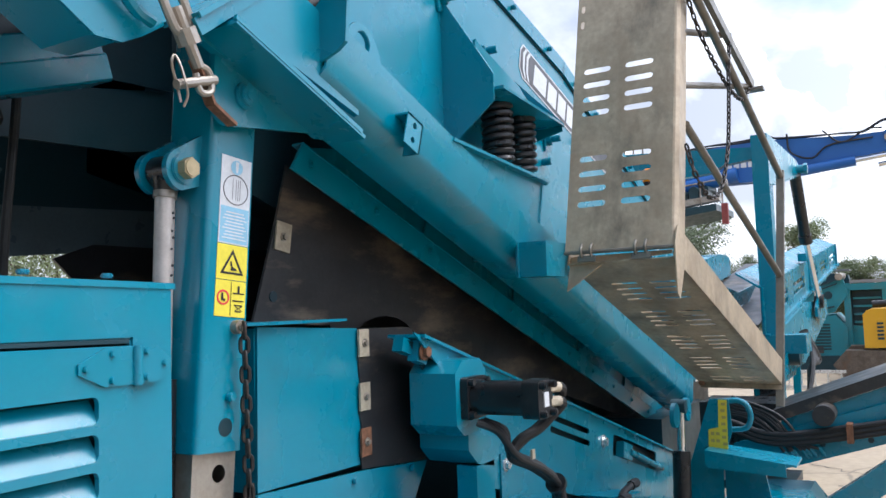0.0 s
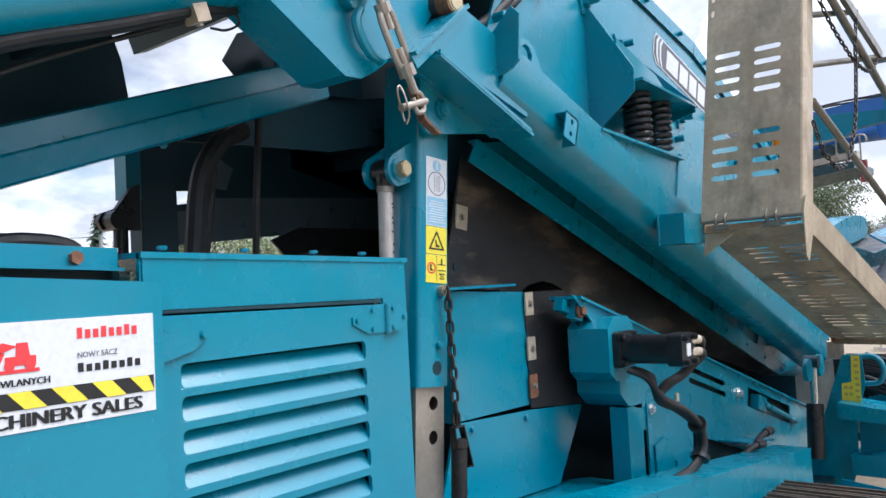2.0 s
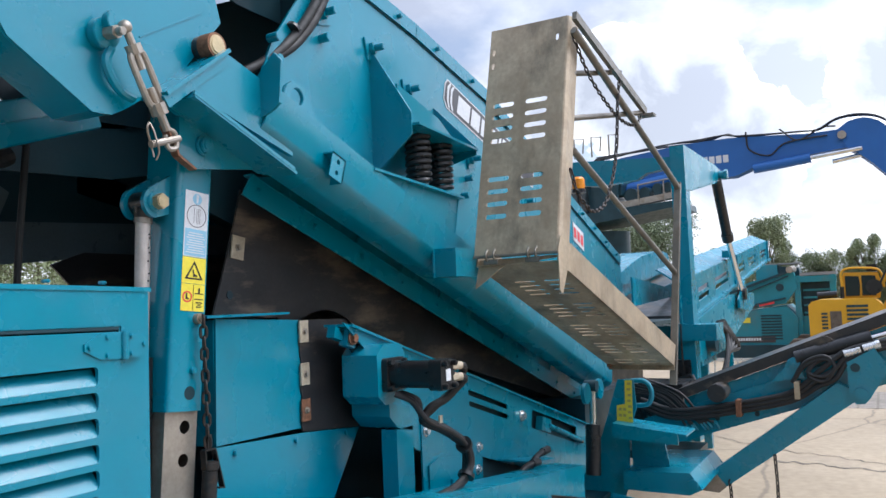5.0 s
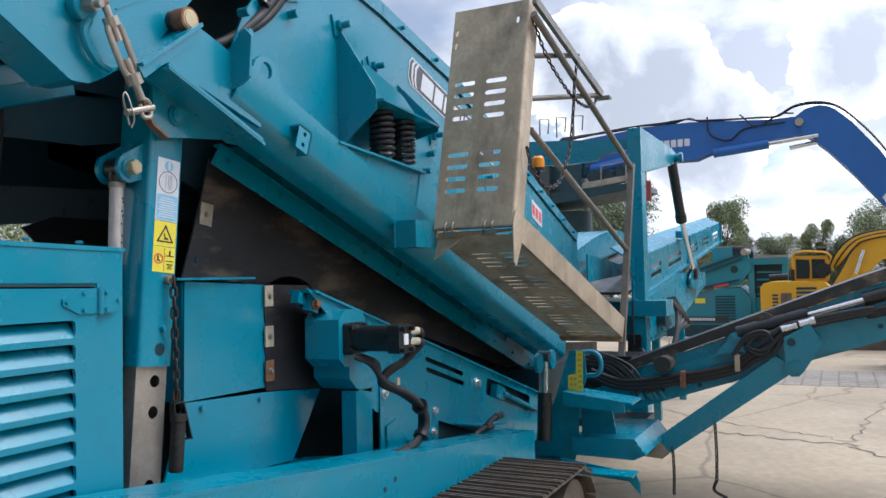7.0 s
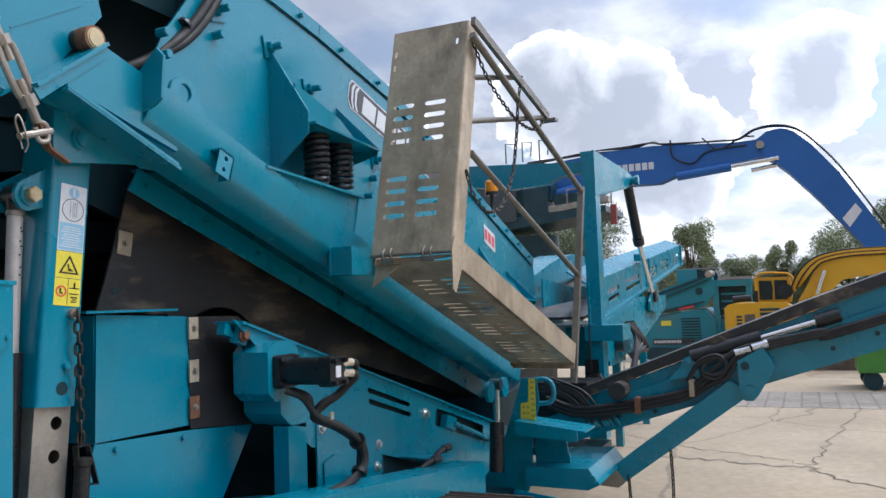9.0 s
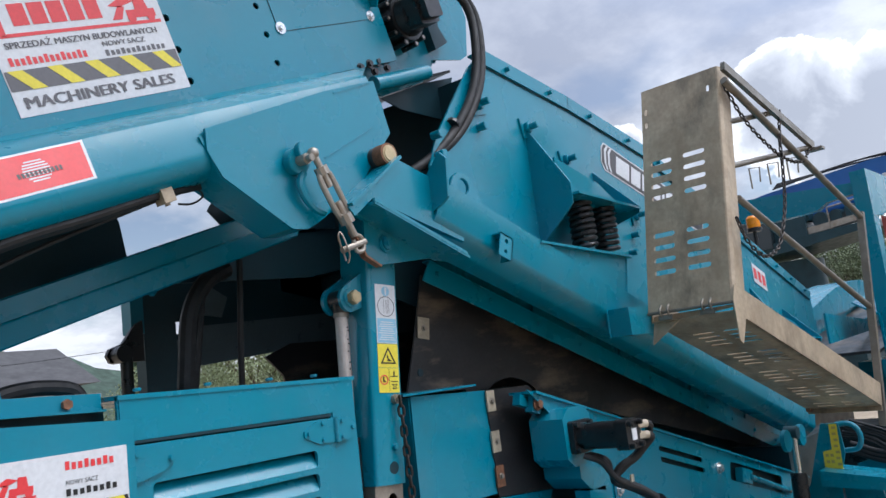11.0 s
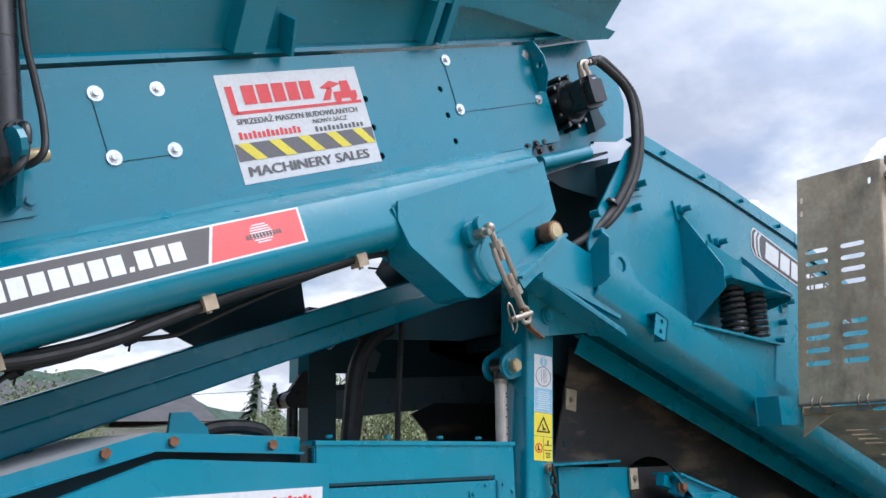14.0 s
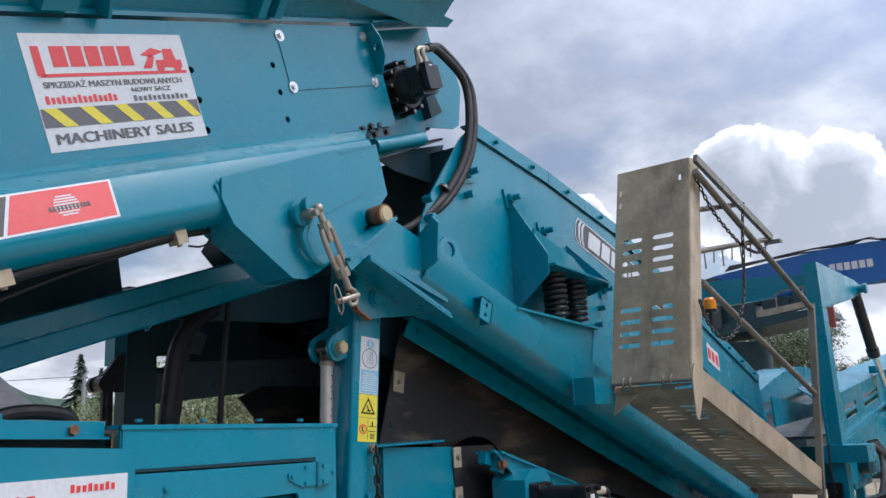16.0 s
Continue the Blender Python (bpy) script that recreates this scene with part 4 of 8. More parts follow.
rod(bm, ta + way * 0.065, ta + way * 0.10, 0.031, 10)
rod(bm, ta + way * 0.29, ta + way * 0.335, 0.033, 10)
part("body", bm, STEEL, turn)
bm = BM()
rod(bm, ta + way * 0.02, ta + way * 0.16, 0.015, 10)
rod(bm, ta + way * 0.23, ta + way * 0.40, 0.016, 10)
bmesh.ops.create_uvsphere(bm, u_segments=12, v_segments=8, radius=0.026, matrix=Matrix.Translation(ta))
part("screw", bm, STEEL, turn)
bm = BM()
tube(bm, [ta + way * 0.39, ta + way * 0.42 + across * 0.03, ta + way * 0.47 + across * 0.012, ta + way * 0.46 - across * 0.028, ta + way * 0.41 - across * 0.02], 0.010, 8)
part("eye", bm, STEEL, turn)
bm = BM()
rod(bm, ta + way * 0.44 + Vector((-0.10, 0.0, -0.03)), ta + way * 0.44 + Vector((0.04, 0, 0.015)), 0.014, 10)
part("pin", bm, STEEL, turn)
bm = BM()
q = ta + way * 0.44 + Vector((-0.085, 0, -0.026))
tube(bm, [q + Vector((0, -0.02, 0)), q + Vector((-0.01, -0.01, 0.05)), q + Vector((-0.02, 0, 0.075)), q + Vector((-0.03, 0, 0.05)), q + Vector((-0.005, 0.01, 0)), q + Vector((0.0, 0, -0.05))], 0.004, 6)
tube(bm, [q + Vector((0, -0.02, 0)), q + Vector((0.015, -0.01, -0.03)), q + Vector((0.01, 0, -0.06))], 0.004, 6)
part("cotter_pin", bm, STEEL, turn)
bm = BM()
bar(bm, tb + Vector((-0.03, 0.01, 0.06)), tb + Vector((0.05, 0.03, -0.045)), 0.035, 0.010, (0.6, 0, 0.8))
bar(bm, tb + Vector((0.05, 0.03, -0.045)), tb + Vector((0.15, 0.045, -0.085)), 0.035, 0.010, (0.4, 0, 0.9))
part("hook_bar", bm, RUSTY, turn, "rusty flat hook bar")
bm = BM()
rod(bm, (1.455, 1.645, 3.105), (1.455, 1.545, 3.095), 0.026, 6)
rod(bm, (1.455, 1.55, 3.096), (1.455, 1.515, 3.093), 0.016, 12)
part("anchor_bolt", bm, STEEL, turn, bevel=0.003)
bm = BM()
rod(bm, (1.455, 1.645, 3.105), (1.455, 1.60, 3.10), 0.058, 20)
part("washer", bm, TEAL, turn)
bm = BM()
rod(bm, (1.475, 1.60, 3.14), (1.475, 1.565, 3.14), 0.048, 20)
part("shackle_ear", bm, TEAL, turn, bevel=0.003)
bm = BM()
tube(bm, [(1.475, 1.61, 3.05), (1.455, 1.61, 3.0), (1.475, 1.61, 2.945), (1.525, 1.615, 2.90), (1.58, 1.62, 2.885)], 0.018, 8)
part("ring", bm, TEAL, turn)

# ---- engine enclosure ----
engine = thing("engine_enclosure", "teal steel engine enclosure with a louvred service door", "engine housing", (0.6, 2.1, 0.7))
EY = 1.56
bm = BM()
sheet(bm, [(0.56, 0.75), (1.568, 0.75), (1.574, 2.16), (0.56, 2.185)], at_y(EY), 0.02, [[(0.575, 0.8), (1.437, 0.8), (1.443, 2.022), (0.575, 2.032)]])
part("front_frame", bm, TEAL, engine, bevel=0.006)
bm = BM()
sheet(bm, [(EY + 0.021, 0.75), (2.9, 0.75), (2.9, 2.15), (EY + 0.021, 2.15)], at_x(1.555), 0.018)
part("end_panel", bm, TEAL, engine, bevel=0.004)
bm = BM()
sheet(bm, [(0.56, EY - 0.005), (1.579, EY - 0.005), (1.579, 2.9), (0.56, 2.9)], Matrix(((1, 0, 0, 0), (0, 1, 0, 0), (-0.0247, 0, 1, 2.186), (0, 0, 0, 1))), 0.016)
part("top_panel", bm, TEAL, engine, bevel=0.006)
for x in (0.66, 0.93, 1.20, 1.42):
    bm = BM()
    hexhead(bm, (x, EY + 0.06, 2.19 - 0.0247 * (x - 0.56) + 0.008), UP, 0.016, 0.012)
    part("top_bolt", bm, TEAL, engine)
# dark sheet added so the louvre gaps read as shade
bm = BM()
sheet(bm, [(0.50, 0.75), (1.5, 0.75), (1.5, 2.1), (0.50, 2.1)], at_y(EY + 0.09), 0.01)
part("shade_backing", bm, DARK, engine)
# the louvred door
DX0, DX1 = 0.582, 1.436
rows = [(1.894 - 0.0864 * k) for k in range(12)]
bm = BM()
sheet(bm, [(DX0, 0.81), (DX1, 0.81), (DX1 + 0.004, 2.008), (DX0, 2.022)], at_y(EY - 0.012), 0.016,
      [rounded(0.657, z - 0.063, 1.343, z, 0.016) for z in rows])
door = part("service_door", bm, TEAL, engine, "louvred service door")
for z in rows:
    bm = BM()
    folded(bm, [(EY + 0.030, z - 0.0085), (EY + 0.029, z - 0.0105), (EY - 0.009, z - 0.060), (EY - 0.0125, z - 0.065)], 0.003, at_x(0.0), 0.654, 1.346)
    part("louvre_slat", bm, TEAL, door)
bm = BM()
sheet(bm, [(DX0, 2.028), (DX1, 2.014), (DX1, 2.024), (DX0, 2.036)], at_y(EY - 0.003), 0.004)
part("door_gap", bm, DARK, engine)


def hinge(x0, xb, x1, z0, z1, parent):
    bm = BM()
    zc = (z0 + z1) / 2
    sheet(bm, [(x0, zc + 0.012), (x0, zc - 0.012), (x0 + 0.07, z0), (xb - 0.004, z0), (xb - 0.004, z1), (x0 + 0.07, z1)], at_y(EY - 0.019), 0.006)
    h = part("hinge", bm, TEAL, parent, bevel=0.001)
    bm = BM()
    sheet(bm, [(xb + 0.004, z0), (x1 - 0.04, z0), (x1, zc - 0.012), (x1, zc + 0.012), (x1 - 0.04, z1), (xb + 0.004, z1)], at_y(EY - 0.019), 0.006)
    part("frame_leaf", bm, TEAL, h, bevel=0.001)
    bm = BM()
    rod(bm, (xb, EY - 0.02, z0 - 0.006), (xb, EY - 0.02, z1 + 0.002), 0.013, 14)
    part("barrel", bm, TEAL, h)
    for x, z in ((x0 + 0.018, zc), (x0 + 0.09, z1 - 0.014), (x0 + 0.09, z0 + 0.014), (xb + 0.028, z1 - 0.014), (xb + 0.028, z0 + 0.014), (x1 - 0.018, zc)):
        bm = BM()
        rod(bm, (x, EY - 0.018, z), (x, EY - 0.027, z), 0.0095, 10)
        part("screw", bm, TEAL, h)


hinge(1.285, 1.447, 1.548, 1.915, 2.006, door)
bm = BM()
sheet(bm, [(0.588, 1.90), (0.69, 1.925), (0.735, 1.955), (0.735, 1.985), (0.69, 2.006), (0.588, 2.01)], at_y(EY - 0.024), 0.012)
keep = part("door_keep", bm, TEAL, door, bevel=0.003)
for x, z in ((0.60, 1.995), (0.60, 1.915), (0.722, 1.965)):
    bm = BM()
    rod(bm, (x, EY - 0.024, z), (x, EY - 0.034, z), 0.012, 12)
    part("screw", bm, TEAL, keep)
# second door panel, standing proud, with a sloping top
bm = BM()
sheet(bm, [(-1.7, 0.75), (0.572, 0.75), (0.572, 2.10), (0.565, 2.108), (0.0, 2.142), (-0.037, 2.138), (-0.216, 2.078), (-0.349, 2.032), (-1.7, 1.59)], at_y(1.488), 0.045)
panel = part("side_door", bm, TEAL, engine, bevel=0.006)
dealer_sign(axes((-0.093, 1.488, 1.798), (1, 0, 0.0), (0, 0, 1)), 0.637, 0.235, panel, wide=True)
bm = BM()
for a, b in (((0.545, 2.142), (0.006, 2.166)), ((0.006, 2.166), (-0.474, 2.036)), ((-0.474, 2.036), (-1.7, 1.63))):
    sheet(bm, [(b[0], b[1]), (a[0], a[1]), (a[0], a[1] + 0.06), (b[0], b[1] + 0.06)], at_y(1.640), 0.010)
    sheet(bm, [(b[0], b[1]), (a[0], a[1]), (a[0], a[1] + 0.008), (b[0], b[1] + 0.008)], at_y(1.605), 0.036)
flange = part("canopy_flange", bm, TEAL, engine)
for x, z in ((0.431, 2.178), (0.071, 2.196), (-0.142, 2.165), (-0.478, 2.064), (-0.90, 1.93)):
    bm = BM()
    bolt(bm, (x, 1.640, z), OUT, 0.017, False)
    part("rusty_bolt", bm, RUSTY, flange, "rusty hex bolt")
bm = BM()
prof = [(0.55, 2.203), (0.006, 2.226), (-0.474, 2.096), (-1.7, 1.69)]
sheet(bm, prof + [(x, z - 0.012) for x, z in reversed(prof)], at_y(1.645), 1.1)
part("canopy_roof", bm, ROOF, engine, "grey canopy roof sheet")
# added dark sheet: fills the gap under the canopy flange with shade
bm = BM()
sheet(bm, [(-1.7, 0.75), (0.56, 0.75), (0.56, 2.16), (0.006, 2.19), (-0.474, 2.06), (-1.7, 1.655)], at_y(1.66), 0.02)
part("shade_wall", bm, DARK, engine)
bm = BM()
sheet(bm, [(0.225, 2.19), (0.40, 2.18), (0.385, 2.25), (0.31, 2.312), (0.235, 2.308)], at_y(2.05), 0.02)
part("lifting_eye", bm, TEAL, engine)
bm = BM()
tube(bm, [(0.40, 2.2, 2.17), (0.42, 2.2, 2.235), (0.55, 2.2, 2.26), (0.70, 2.2, 2.24), (0.74, 2.2, 2.17)], 0.03, 10)
part("intake_hose", bm, HOSE, engine)
engine.location += Vector((0.014, 0.0, 0.010))      # the whole enclosure on its mounts

# ---- support leg with its pinned inner tube ----
leg = thing("stabiliser", "teal square stabiliser post with warning stickers and steel inner tube", "stabiliser", (1.85, 1.83, 0))
PW = Vector((0.088, 0, 1.0)).normalized()      # the leg leans a little
bm = BM()
m = axes((1.806, 1.72, 1.682), (PW.z, 0, -PW.x), PW)
sheet(bm, rounded(0, 0, 0.194, 0.20, 0.02), m @ Matrix(((1, 0, 0, 0), (0, 0, 1, 0), (0, -1, 0, 0), (0, 0, 0, 1))), 1.30)
outer = part("outer_tube", bm, TEAL, leg)
for u, v, r in ((0.115, 0.073, 0.028),):
    bm = BM()
    rod(bm, m @ Vector((u, v, 0.001)), m @ Vector((u, v, -0.02)), r, 20)
    part("pin_hole", bm, DARK, outer)
low = axes((1.744, 1.735, 0.92), (PW.z, 0, -PW.x), PW)
bm = BM()
sheet(bm, [(0, -0.9), (0.172, -0.9), (0.172, 0.80), (0, 0.80)], low, -0.17 + 0.165, [ring_of(0.107, v, 0.027, 18) for v in (-0.06, 0.257, 0.567, 0.70)])
inner = part("inner_tube", bm, STEEL, leg, "bare steel inner tube with pin holes")
for u0, u1, d0, d1 in ((0.0, 0.006, -0.165, -0.006), (0.166, 0.172, -0.165, -0.006), (0.0, 0.172, -0.171, -0.1655)):
    bm = BM()
    box(bm, u0, u1, -0.9, 0.80, d0, d1, low)
    part("tube_wall", bm, STEEL, inner)
bm = BM()
box(bm, 1.55, 1.90, 1.68, 2.0, 0.0, 0.03)
part("foot_plate", bm, STEEL, leg)
bm = BM()
rod(bm, m @ Vector((0.135, 0.379, 0)), m @ Vector((0.135, 0.379, 0.025)), 0.022, 12)
rod(bm, m @ Vector((0.135, 0.379, 0.025)), m @ Vector((0.135, 0.379, 0.035)), 0.014, 10)
part("chain_boss", bm, STEEL, leg)
bm = BM()
rod(bm, m @ Vector((0.124, 0.164, 0)), m @ Vector((0.124, 0.164, 0.02)), 0.016, 12)
part("stud", bm, TEAL, leg)
# warning stickers, one under another
def sticker(m, w, h, mat, parent, label=""):
    bm = BM()
    sheet(bm, [(0, 0), (w, 0), (w, h), (0, h)], m @ at_z(0.0005), 0.0015)
    return part("sticker", bm, mat, parent, label)


SW = 0.118
SIZE = Matrix.Diagonal((1.10, 0.98, 1.0, 1.0))
sk = m @ Matrix.Translation((0.043, 0.409, 0)) @ SIZE
s = sticker(sk, SW, 0.115, YELLOW, outer, "yellow sticker with prohibition and platform signs")
bm = BM()
sheet(bm, ring_of(0.030, 0.060, 0.024, 18), sk @ at_z(0.0025), 0.0008, [ring_of(0.030, 0.060, 0.018, 18)])
part("prohibition_ring", bm, RED, s)
bm = BM()
for x0, y0, x1, y1 in ((0.022, 0.05, 0.030, 0.074), (0.030, 0.048, 0.038, 0.056), (0.066, 0.05, 0.11, 0.054), (0.066, 0.074, 0.11, 0.078), (0.084, 0.078, 0.092, 0.10), (0.072, 0.036, 0.104, 0.040), (0.076, 0.016, 0.10, 0.020), (0.058, 0.004, 0.060, 0.112)):
    flat(bm, [(x0, y0), (x1, y0), (x1, y1), (x0, y1)], sk, 0.0035)
for a, b in (((0.074, 0.02), (0.102, 0.036)), ((0.102, 0.02), (0.074, 0.036))):
    flat(bm, [a, (a[0] + 0.005, a[1]), (b[0] + 0.005, b[1]), b], sk, 0.0035)
part("pictogram", bm, INK, s)
sk2 = m @ Matrix.Translation((0.043, 0.524, 0)) @ SIZE
s = sticker(sk2, SW, 0.112, YELLOW, outer, "yellow warning triangle sticker")
bm = BM()
sheet(bm, [(0.014, 0.018), (0.104, 0.018), (0.059, 0.098)], sk2 @ at_z(0.0025), 0.0008, [[(0.026, 0.0245), (0.092, 0.0245), (0.059, 0.084)]])
flat(bm, [(0.052, 0.03), (0.078, 0.03), (0.074, 0.036), (0.056, 0.044)], sk2, 0.0035)
flat(bm, [(0.052, 0.044), (0.06, 0.042), (0.056, 0.06), (0.050, 0.058)], sk2, 0.0035)
part("pictogram", bm, INK, s)
sk3 = m @ Matrix.Translation((0.043, 0.636, 0)) @ SIZE
s = sticker(sk3, SW, 0.285, WHITE, outer, "white and pale blue instruction sticker")
bm = BM()
flat(bm, [(0.004, 0.004), (SW - 0.004, 0.004), (SW - 0.004, 0.12), (0.004, 0.12)], sk3, 0.003)
part("blue_field", bm, LBLUE, s)
bm = BM()
flat(bm, ring_of(0.059, 0.252, 0.024, 14), sk3, 0.003)
part("blue_disc", bm, LBLUE, s)
bm = BM()
for i in range(9):
    y = 0.016 + i * 0.0105
    x = 0.012 + 0.006 * (i % 3)
    flat(bm, [(x, y), (SW - x, y), (SW - x, y + 0.004), (x, y + 0.004)], sk3, 0.0042)
part("text_line", bm, WHITE, s)
bm = BM()
flat(bm, [(0.055, 0.235), (0.063, 0.235), (0.065, 0.27), (0.053, 0.27)], sk3, 0.0042)
part("pictogram", bm, WHITE, s)
bm = BM()
sheet(bm, ring_of(0.059, 0.178, 0.05, 24), sk3 @ at_z(0.0025), 0.0008, [ring_of(0.059, 0.178, 0.0465, 24)])
for x in (0.045, 0.058, 0.066, 0.074):
    flat(bm, [(x, 0.145), (x + 0.002, 0.145), (x + 0.002, 0.212), (x, 0.212)], sk3, 0.0035)
part("drawing", bm, GREYINK, s)
# safety chain and pin on the leg
pc = thing("pin_chain", "dark steel chain with a hanging locking pin", "chain", m @ Vector((0.135, 0.379, 0.03)))
c0 = m @ Vector((0.139, 0.368, 0.035))
chain([c0, c0 + Vector((0.006, 0, -0.25)), c0 + Vector((0.012, 0, -0.52))], pc, 0.074, 0.013)
pe = c0 + Vector((0.014, 0, -0.53))
bm = BM()       # flat bail of the pin, bent round its head
bar(bm, pe + Vector((-0.03, 0, 0.0)), pe + Vector((-0.022, 0, -0.085)), 0.03, 0.006, (1, 0, 0))
bar(bm, pe + Vector((0.028, 0, 0.0)), pe + Vector((0.075, 0, -0.17)), 0.03, 0.006, (1, 0, 0))
bar(bm, pe + Vector((-0.03, 0, 0.0)), pe + Vector((0.03, 0, 0.0)), 0.03, 0.006)
bar(bm, pe + Vector((0.0, 0, 0.0)), pe + Vector((0.005, 0, 0.06)), 0.012, 0.02, (1, 0, 0))
bar(bm, pe + Vector((0.045, 0, -0.165)), pe + Vector((0.078, 0, -0.17)), 0.03, 0.006)
part("bail", bm, BLACK, pc, "bent black flat-steel bail")
bm = BM()
rod(bm, pe + Vector((0.008, 0, -0.05)), pe + Vector((0.006, 0, -0.085)), 0.036, 18)
rod(bm, pe + Vector((0.006, 0, -0.085)), pe + Vector((-0.012, 0, -0.30)), 0.032, 20)
part("locking_pin", bm, CHAIN, pc, "worn steel locking pin", bevel=0.004)
# jack ram beside the leg
jack = thing("jack_ram", "slim hydraulic jack with a polished rod beside the leg", "hydraulic ram", (1.80, 1.84, 2.2))
bm = BM()
lug_arc = [(1.815 + 0.066 * math.cos(radians(a)), 2.530 + 0.066 * math.sin(radians(a))) for a in range(262, 125, -15)]
sheet(bm, [(1.885, 2.487)] + lug_arc + [(1.90, 2.652)], at_y(1.765), 0.02)
part("lug", bm, TEAL, jack, bevel=0.004)
bm = BM()
sheet(bm, [(1.885, 2.487)] + lug_arc + [(1.90, 2.652)], at_y(1.885), 0.02)
part("lug", bm, TEAL, jack, bevel=0.004)
bm = BM()
rod(bm, (1.815, 1.767, 2.531), (1.815, 1.757, 2.531), 0.048, 24)
part("washer", bm, TEAL, jack)
bm = BM()
rod(bm, (1.815, 1.76, 2.531), (1.815, 1.728, 2.531), 0.033, 6)
rod(bm, (1.815, 1.73, 2.531), (1.815, 1.724, 2.531), 0.026, 20)
part("pivot_bolt", bm, BRASS, jack, "yellow-passivated hex bolt")
bm = BM()
rod(bm, (1.815, 1.79, 2.53), (1.815, 1.88, 2.53), 0.05, 20)
rod(bm, (1.813, 1.835, 2.51), (1.805, 1.835, 2.462), 0.048, 20, 0.034)
part("rod_eye", bm, BLACK, jack, bevel=0.004)
bm = BM()
rod(bm, (1.806, 1.835, 2.468), (1.804, 1.835, 2.447), 0.036, 20)
part("wiper_collar", bm, STEEL, jack)
bm = BM()
rod(bm, (1.804, 1.835, 2.45), (1.775, 1.835, 1.7), 0.030, 20)
part("rod", bm, DULL, jack)
bm = BM()
for k, (dx, z) in enumerate(((0.010, 2.40), (0.014, 2.385), (0.008, 2.345), (0.013, 2.325), (0.007, 2.29), (0.012, 2.24), (0.009, 2.21))):
    rod(bm, (1.80 + dx - 0.0387 * (2.45 - z), 1.808, z), (1.80 + dx - 0.0387 * (2.45 - z), 1.803, z), 0.0042, 8)
tagged(part("graduation", bm, INK, jack), kind="stuff")
bm = BM()
rod(bm, (1.777, 1.835, 1.9), (1.74, 1.835, 0.7), 0.05, 20)
part("barrel", bm, BLACK, jack)

# ---- sloping subframe under the screen (falls at 18.8 degrees) ----
CA, SA = math.cos(radians(18.8)), math.sin(radians(18.8))
BMX = axes((1.77, 1.52, 2.954), (CA, 0, -SA), (SA, 0, CA))


def S(u, n, out=0.0):
    return BMX @ Vector((u, n, out))


un = BMX.to_3x3() @ Vector((0, 1, 0))
uu = BMX.to_3x3() @ Vector((1, 0, 0))
frame_ = thing("screen_subframe", "teal welded box-section subframe carrying the screen", "steel frame", (3.5, 1.6, 2.2))
bm = BM()       # folded channel: sharp top edge, broad rounded lower edge turned under
BP = axes(S(0, 0), OUT, un)
folded(bm, [(-0.20, 0.26), (0.0, 0.26), (0.0, 0.085), (-0.006, 0.070), (-0.018, 0.056), (-0.075, 0.008), (-0.092, 0.0), (-0.20, 0.0)], 0.010, BP, -5.52, -0.42)
beam = part("side_beam", bm, TEAL, frame_)
bm = BM()     # head of the beam, rising to the pivot tube
sheet(bm, [(1.76, 2.955), (2.11, 2.852), (2.40, 2.772), (2.40, 3.03), (2.20, 3.085), (1.99, 3.148), (1.70, 2.925)], at_y(1.53), 0.15)
part("beam_head", bm, TEAL, frame_, bevel=0.006)
bm = BM()       # recessed web between the head and its bottom flange
sheet(bm, [(1.76, 2.90), (2.11, 2.80), (2.40, 2.73), (2.40, 2.80), (2.11, 2.88), (1.76, 2.98)], at_y(1.64), 0.012)
part("head_web", bm, TEAL, frame_)
bm = BM()       # bottom flange of the head, standing out past the gusset
fl = Vector((0.609, 0, -0.231)).normalized()
fm = axes((1.765, 1.49, 2.912), fl, (0, 1, 0))
sheet(bm, [(0, 0), (0.655, 0), (0.655, 0.10), (0.60, 0.19), (0, 0.19)], fm, 0.014)
part("lip", bm, TEAL, frame_)
bm = BM()
bar(bm, Vector((1.765, 1.494, 2.93)), Vector((1.765, 1.494, 2.93)) + fl * 0.64, 0.012, 0.016)
part("lip_edge", bm, TEAL, frame_)
bm = BM()
bar(bm, (1.65, 1.585, 2.905), (1.99, 1.585, 3.160), 0.15, 0.016, (-0.6, 0, 0.8))
bar(bm, (1.655, 1.53, 2.875), (1.98, 1.53, 3.125), 0.012, 0.05, (-0.6, 0, 0.8))
part("head_flange", bm, TEAL, frame_)
bm = BM()     # upright fin at the head
sheet(bm, [(1.60, 2.885), (1.60, 3.05), (1.45, 3.19), (1.41, 3.15), (1.425, 2.965), (1.46, 2.94)], at_x(2.19), 0.016)
part("fin", bm, TEAL, frame_, bevel=0.003)
bm = BM()     # lifting ear on the beam's top edge
sheet(bm, [(2.42, 2.92), (2.42, 3.06), (2.455, 3.13), (2.50, 3.16), (2.56, 3.16), (2.605, 3.135), (2.66, 3.05), (2.72, 2.90)], at_y(1.60), 0.02,
      [ring_of(2.535, 3.088, 0.044, 18)])
part("lifting_ear", bm, TEAL, frame_, bevel=0.003)
bm = BM()     # pivot gusset hanging below the beam
low_round = [(1.906 + 0.062 * math.cos(radians(a)), 2.728 + 0.062 * math.sin(radians(a))) for a in range(180, 281, 20)]
sheet(bm, [(1.852, 2.90)] + low_round + [(2.42, 2.728), (2.42, 2.76)], at_y(1.665), 0.018)
pg = part("pivot_gusset", bm, TEAL, frame_, bevel=0.003)
bm = BM()
rod(bm, (1.975, 1.667, 2.772), (1.975, 1.652, 2.772), 0.044, 24)
rod(bm, (1.975, 1.655, 2.772), (1.975, 1.636, 2.772), 0.033, 20)
rod(bm, (1.975, 1.638, 2.772), (1.975, 1.631, 2.772), 0.022, 20)
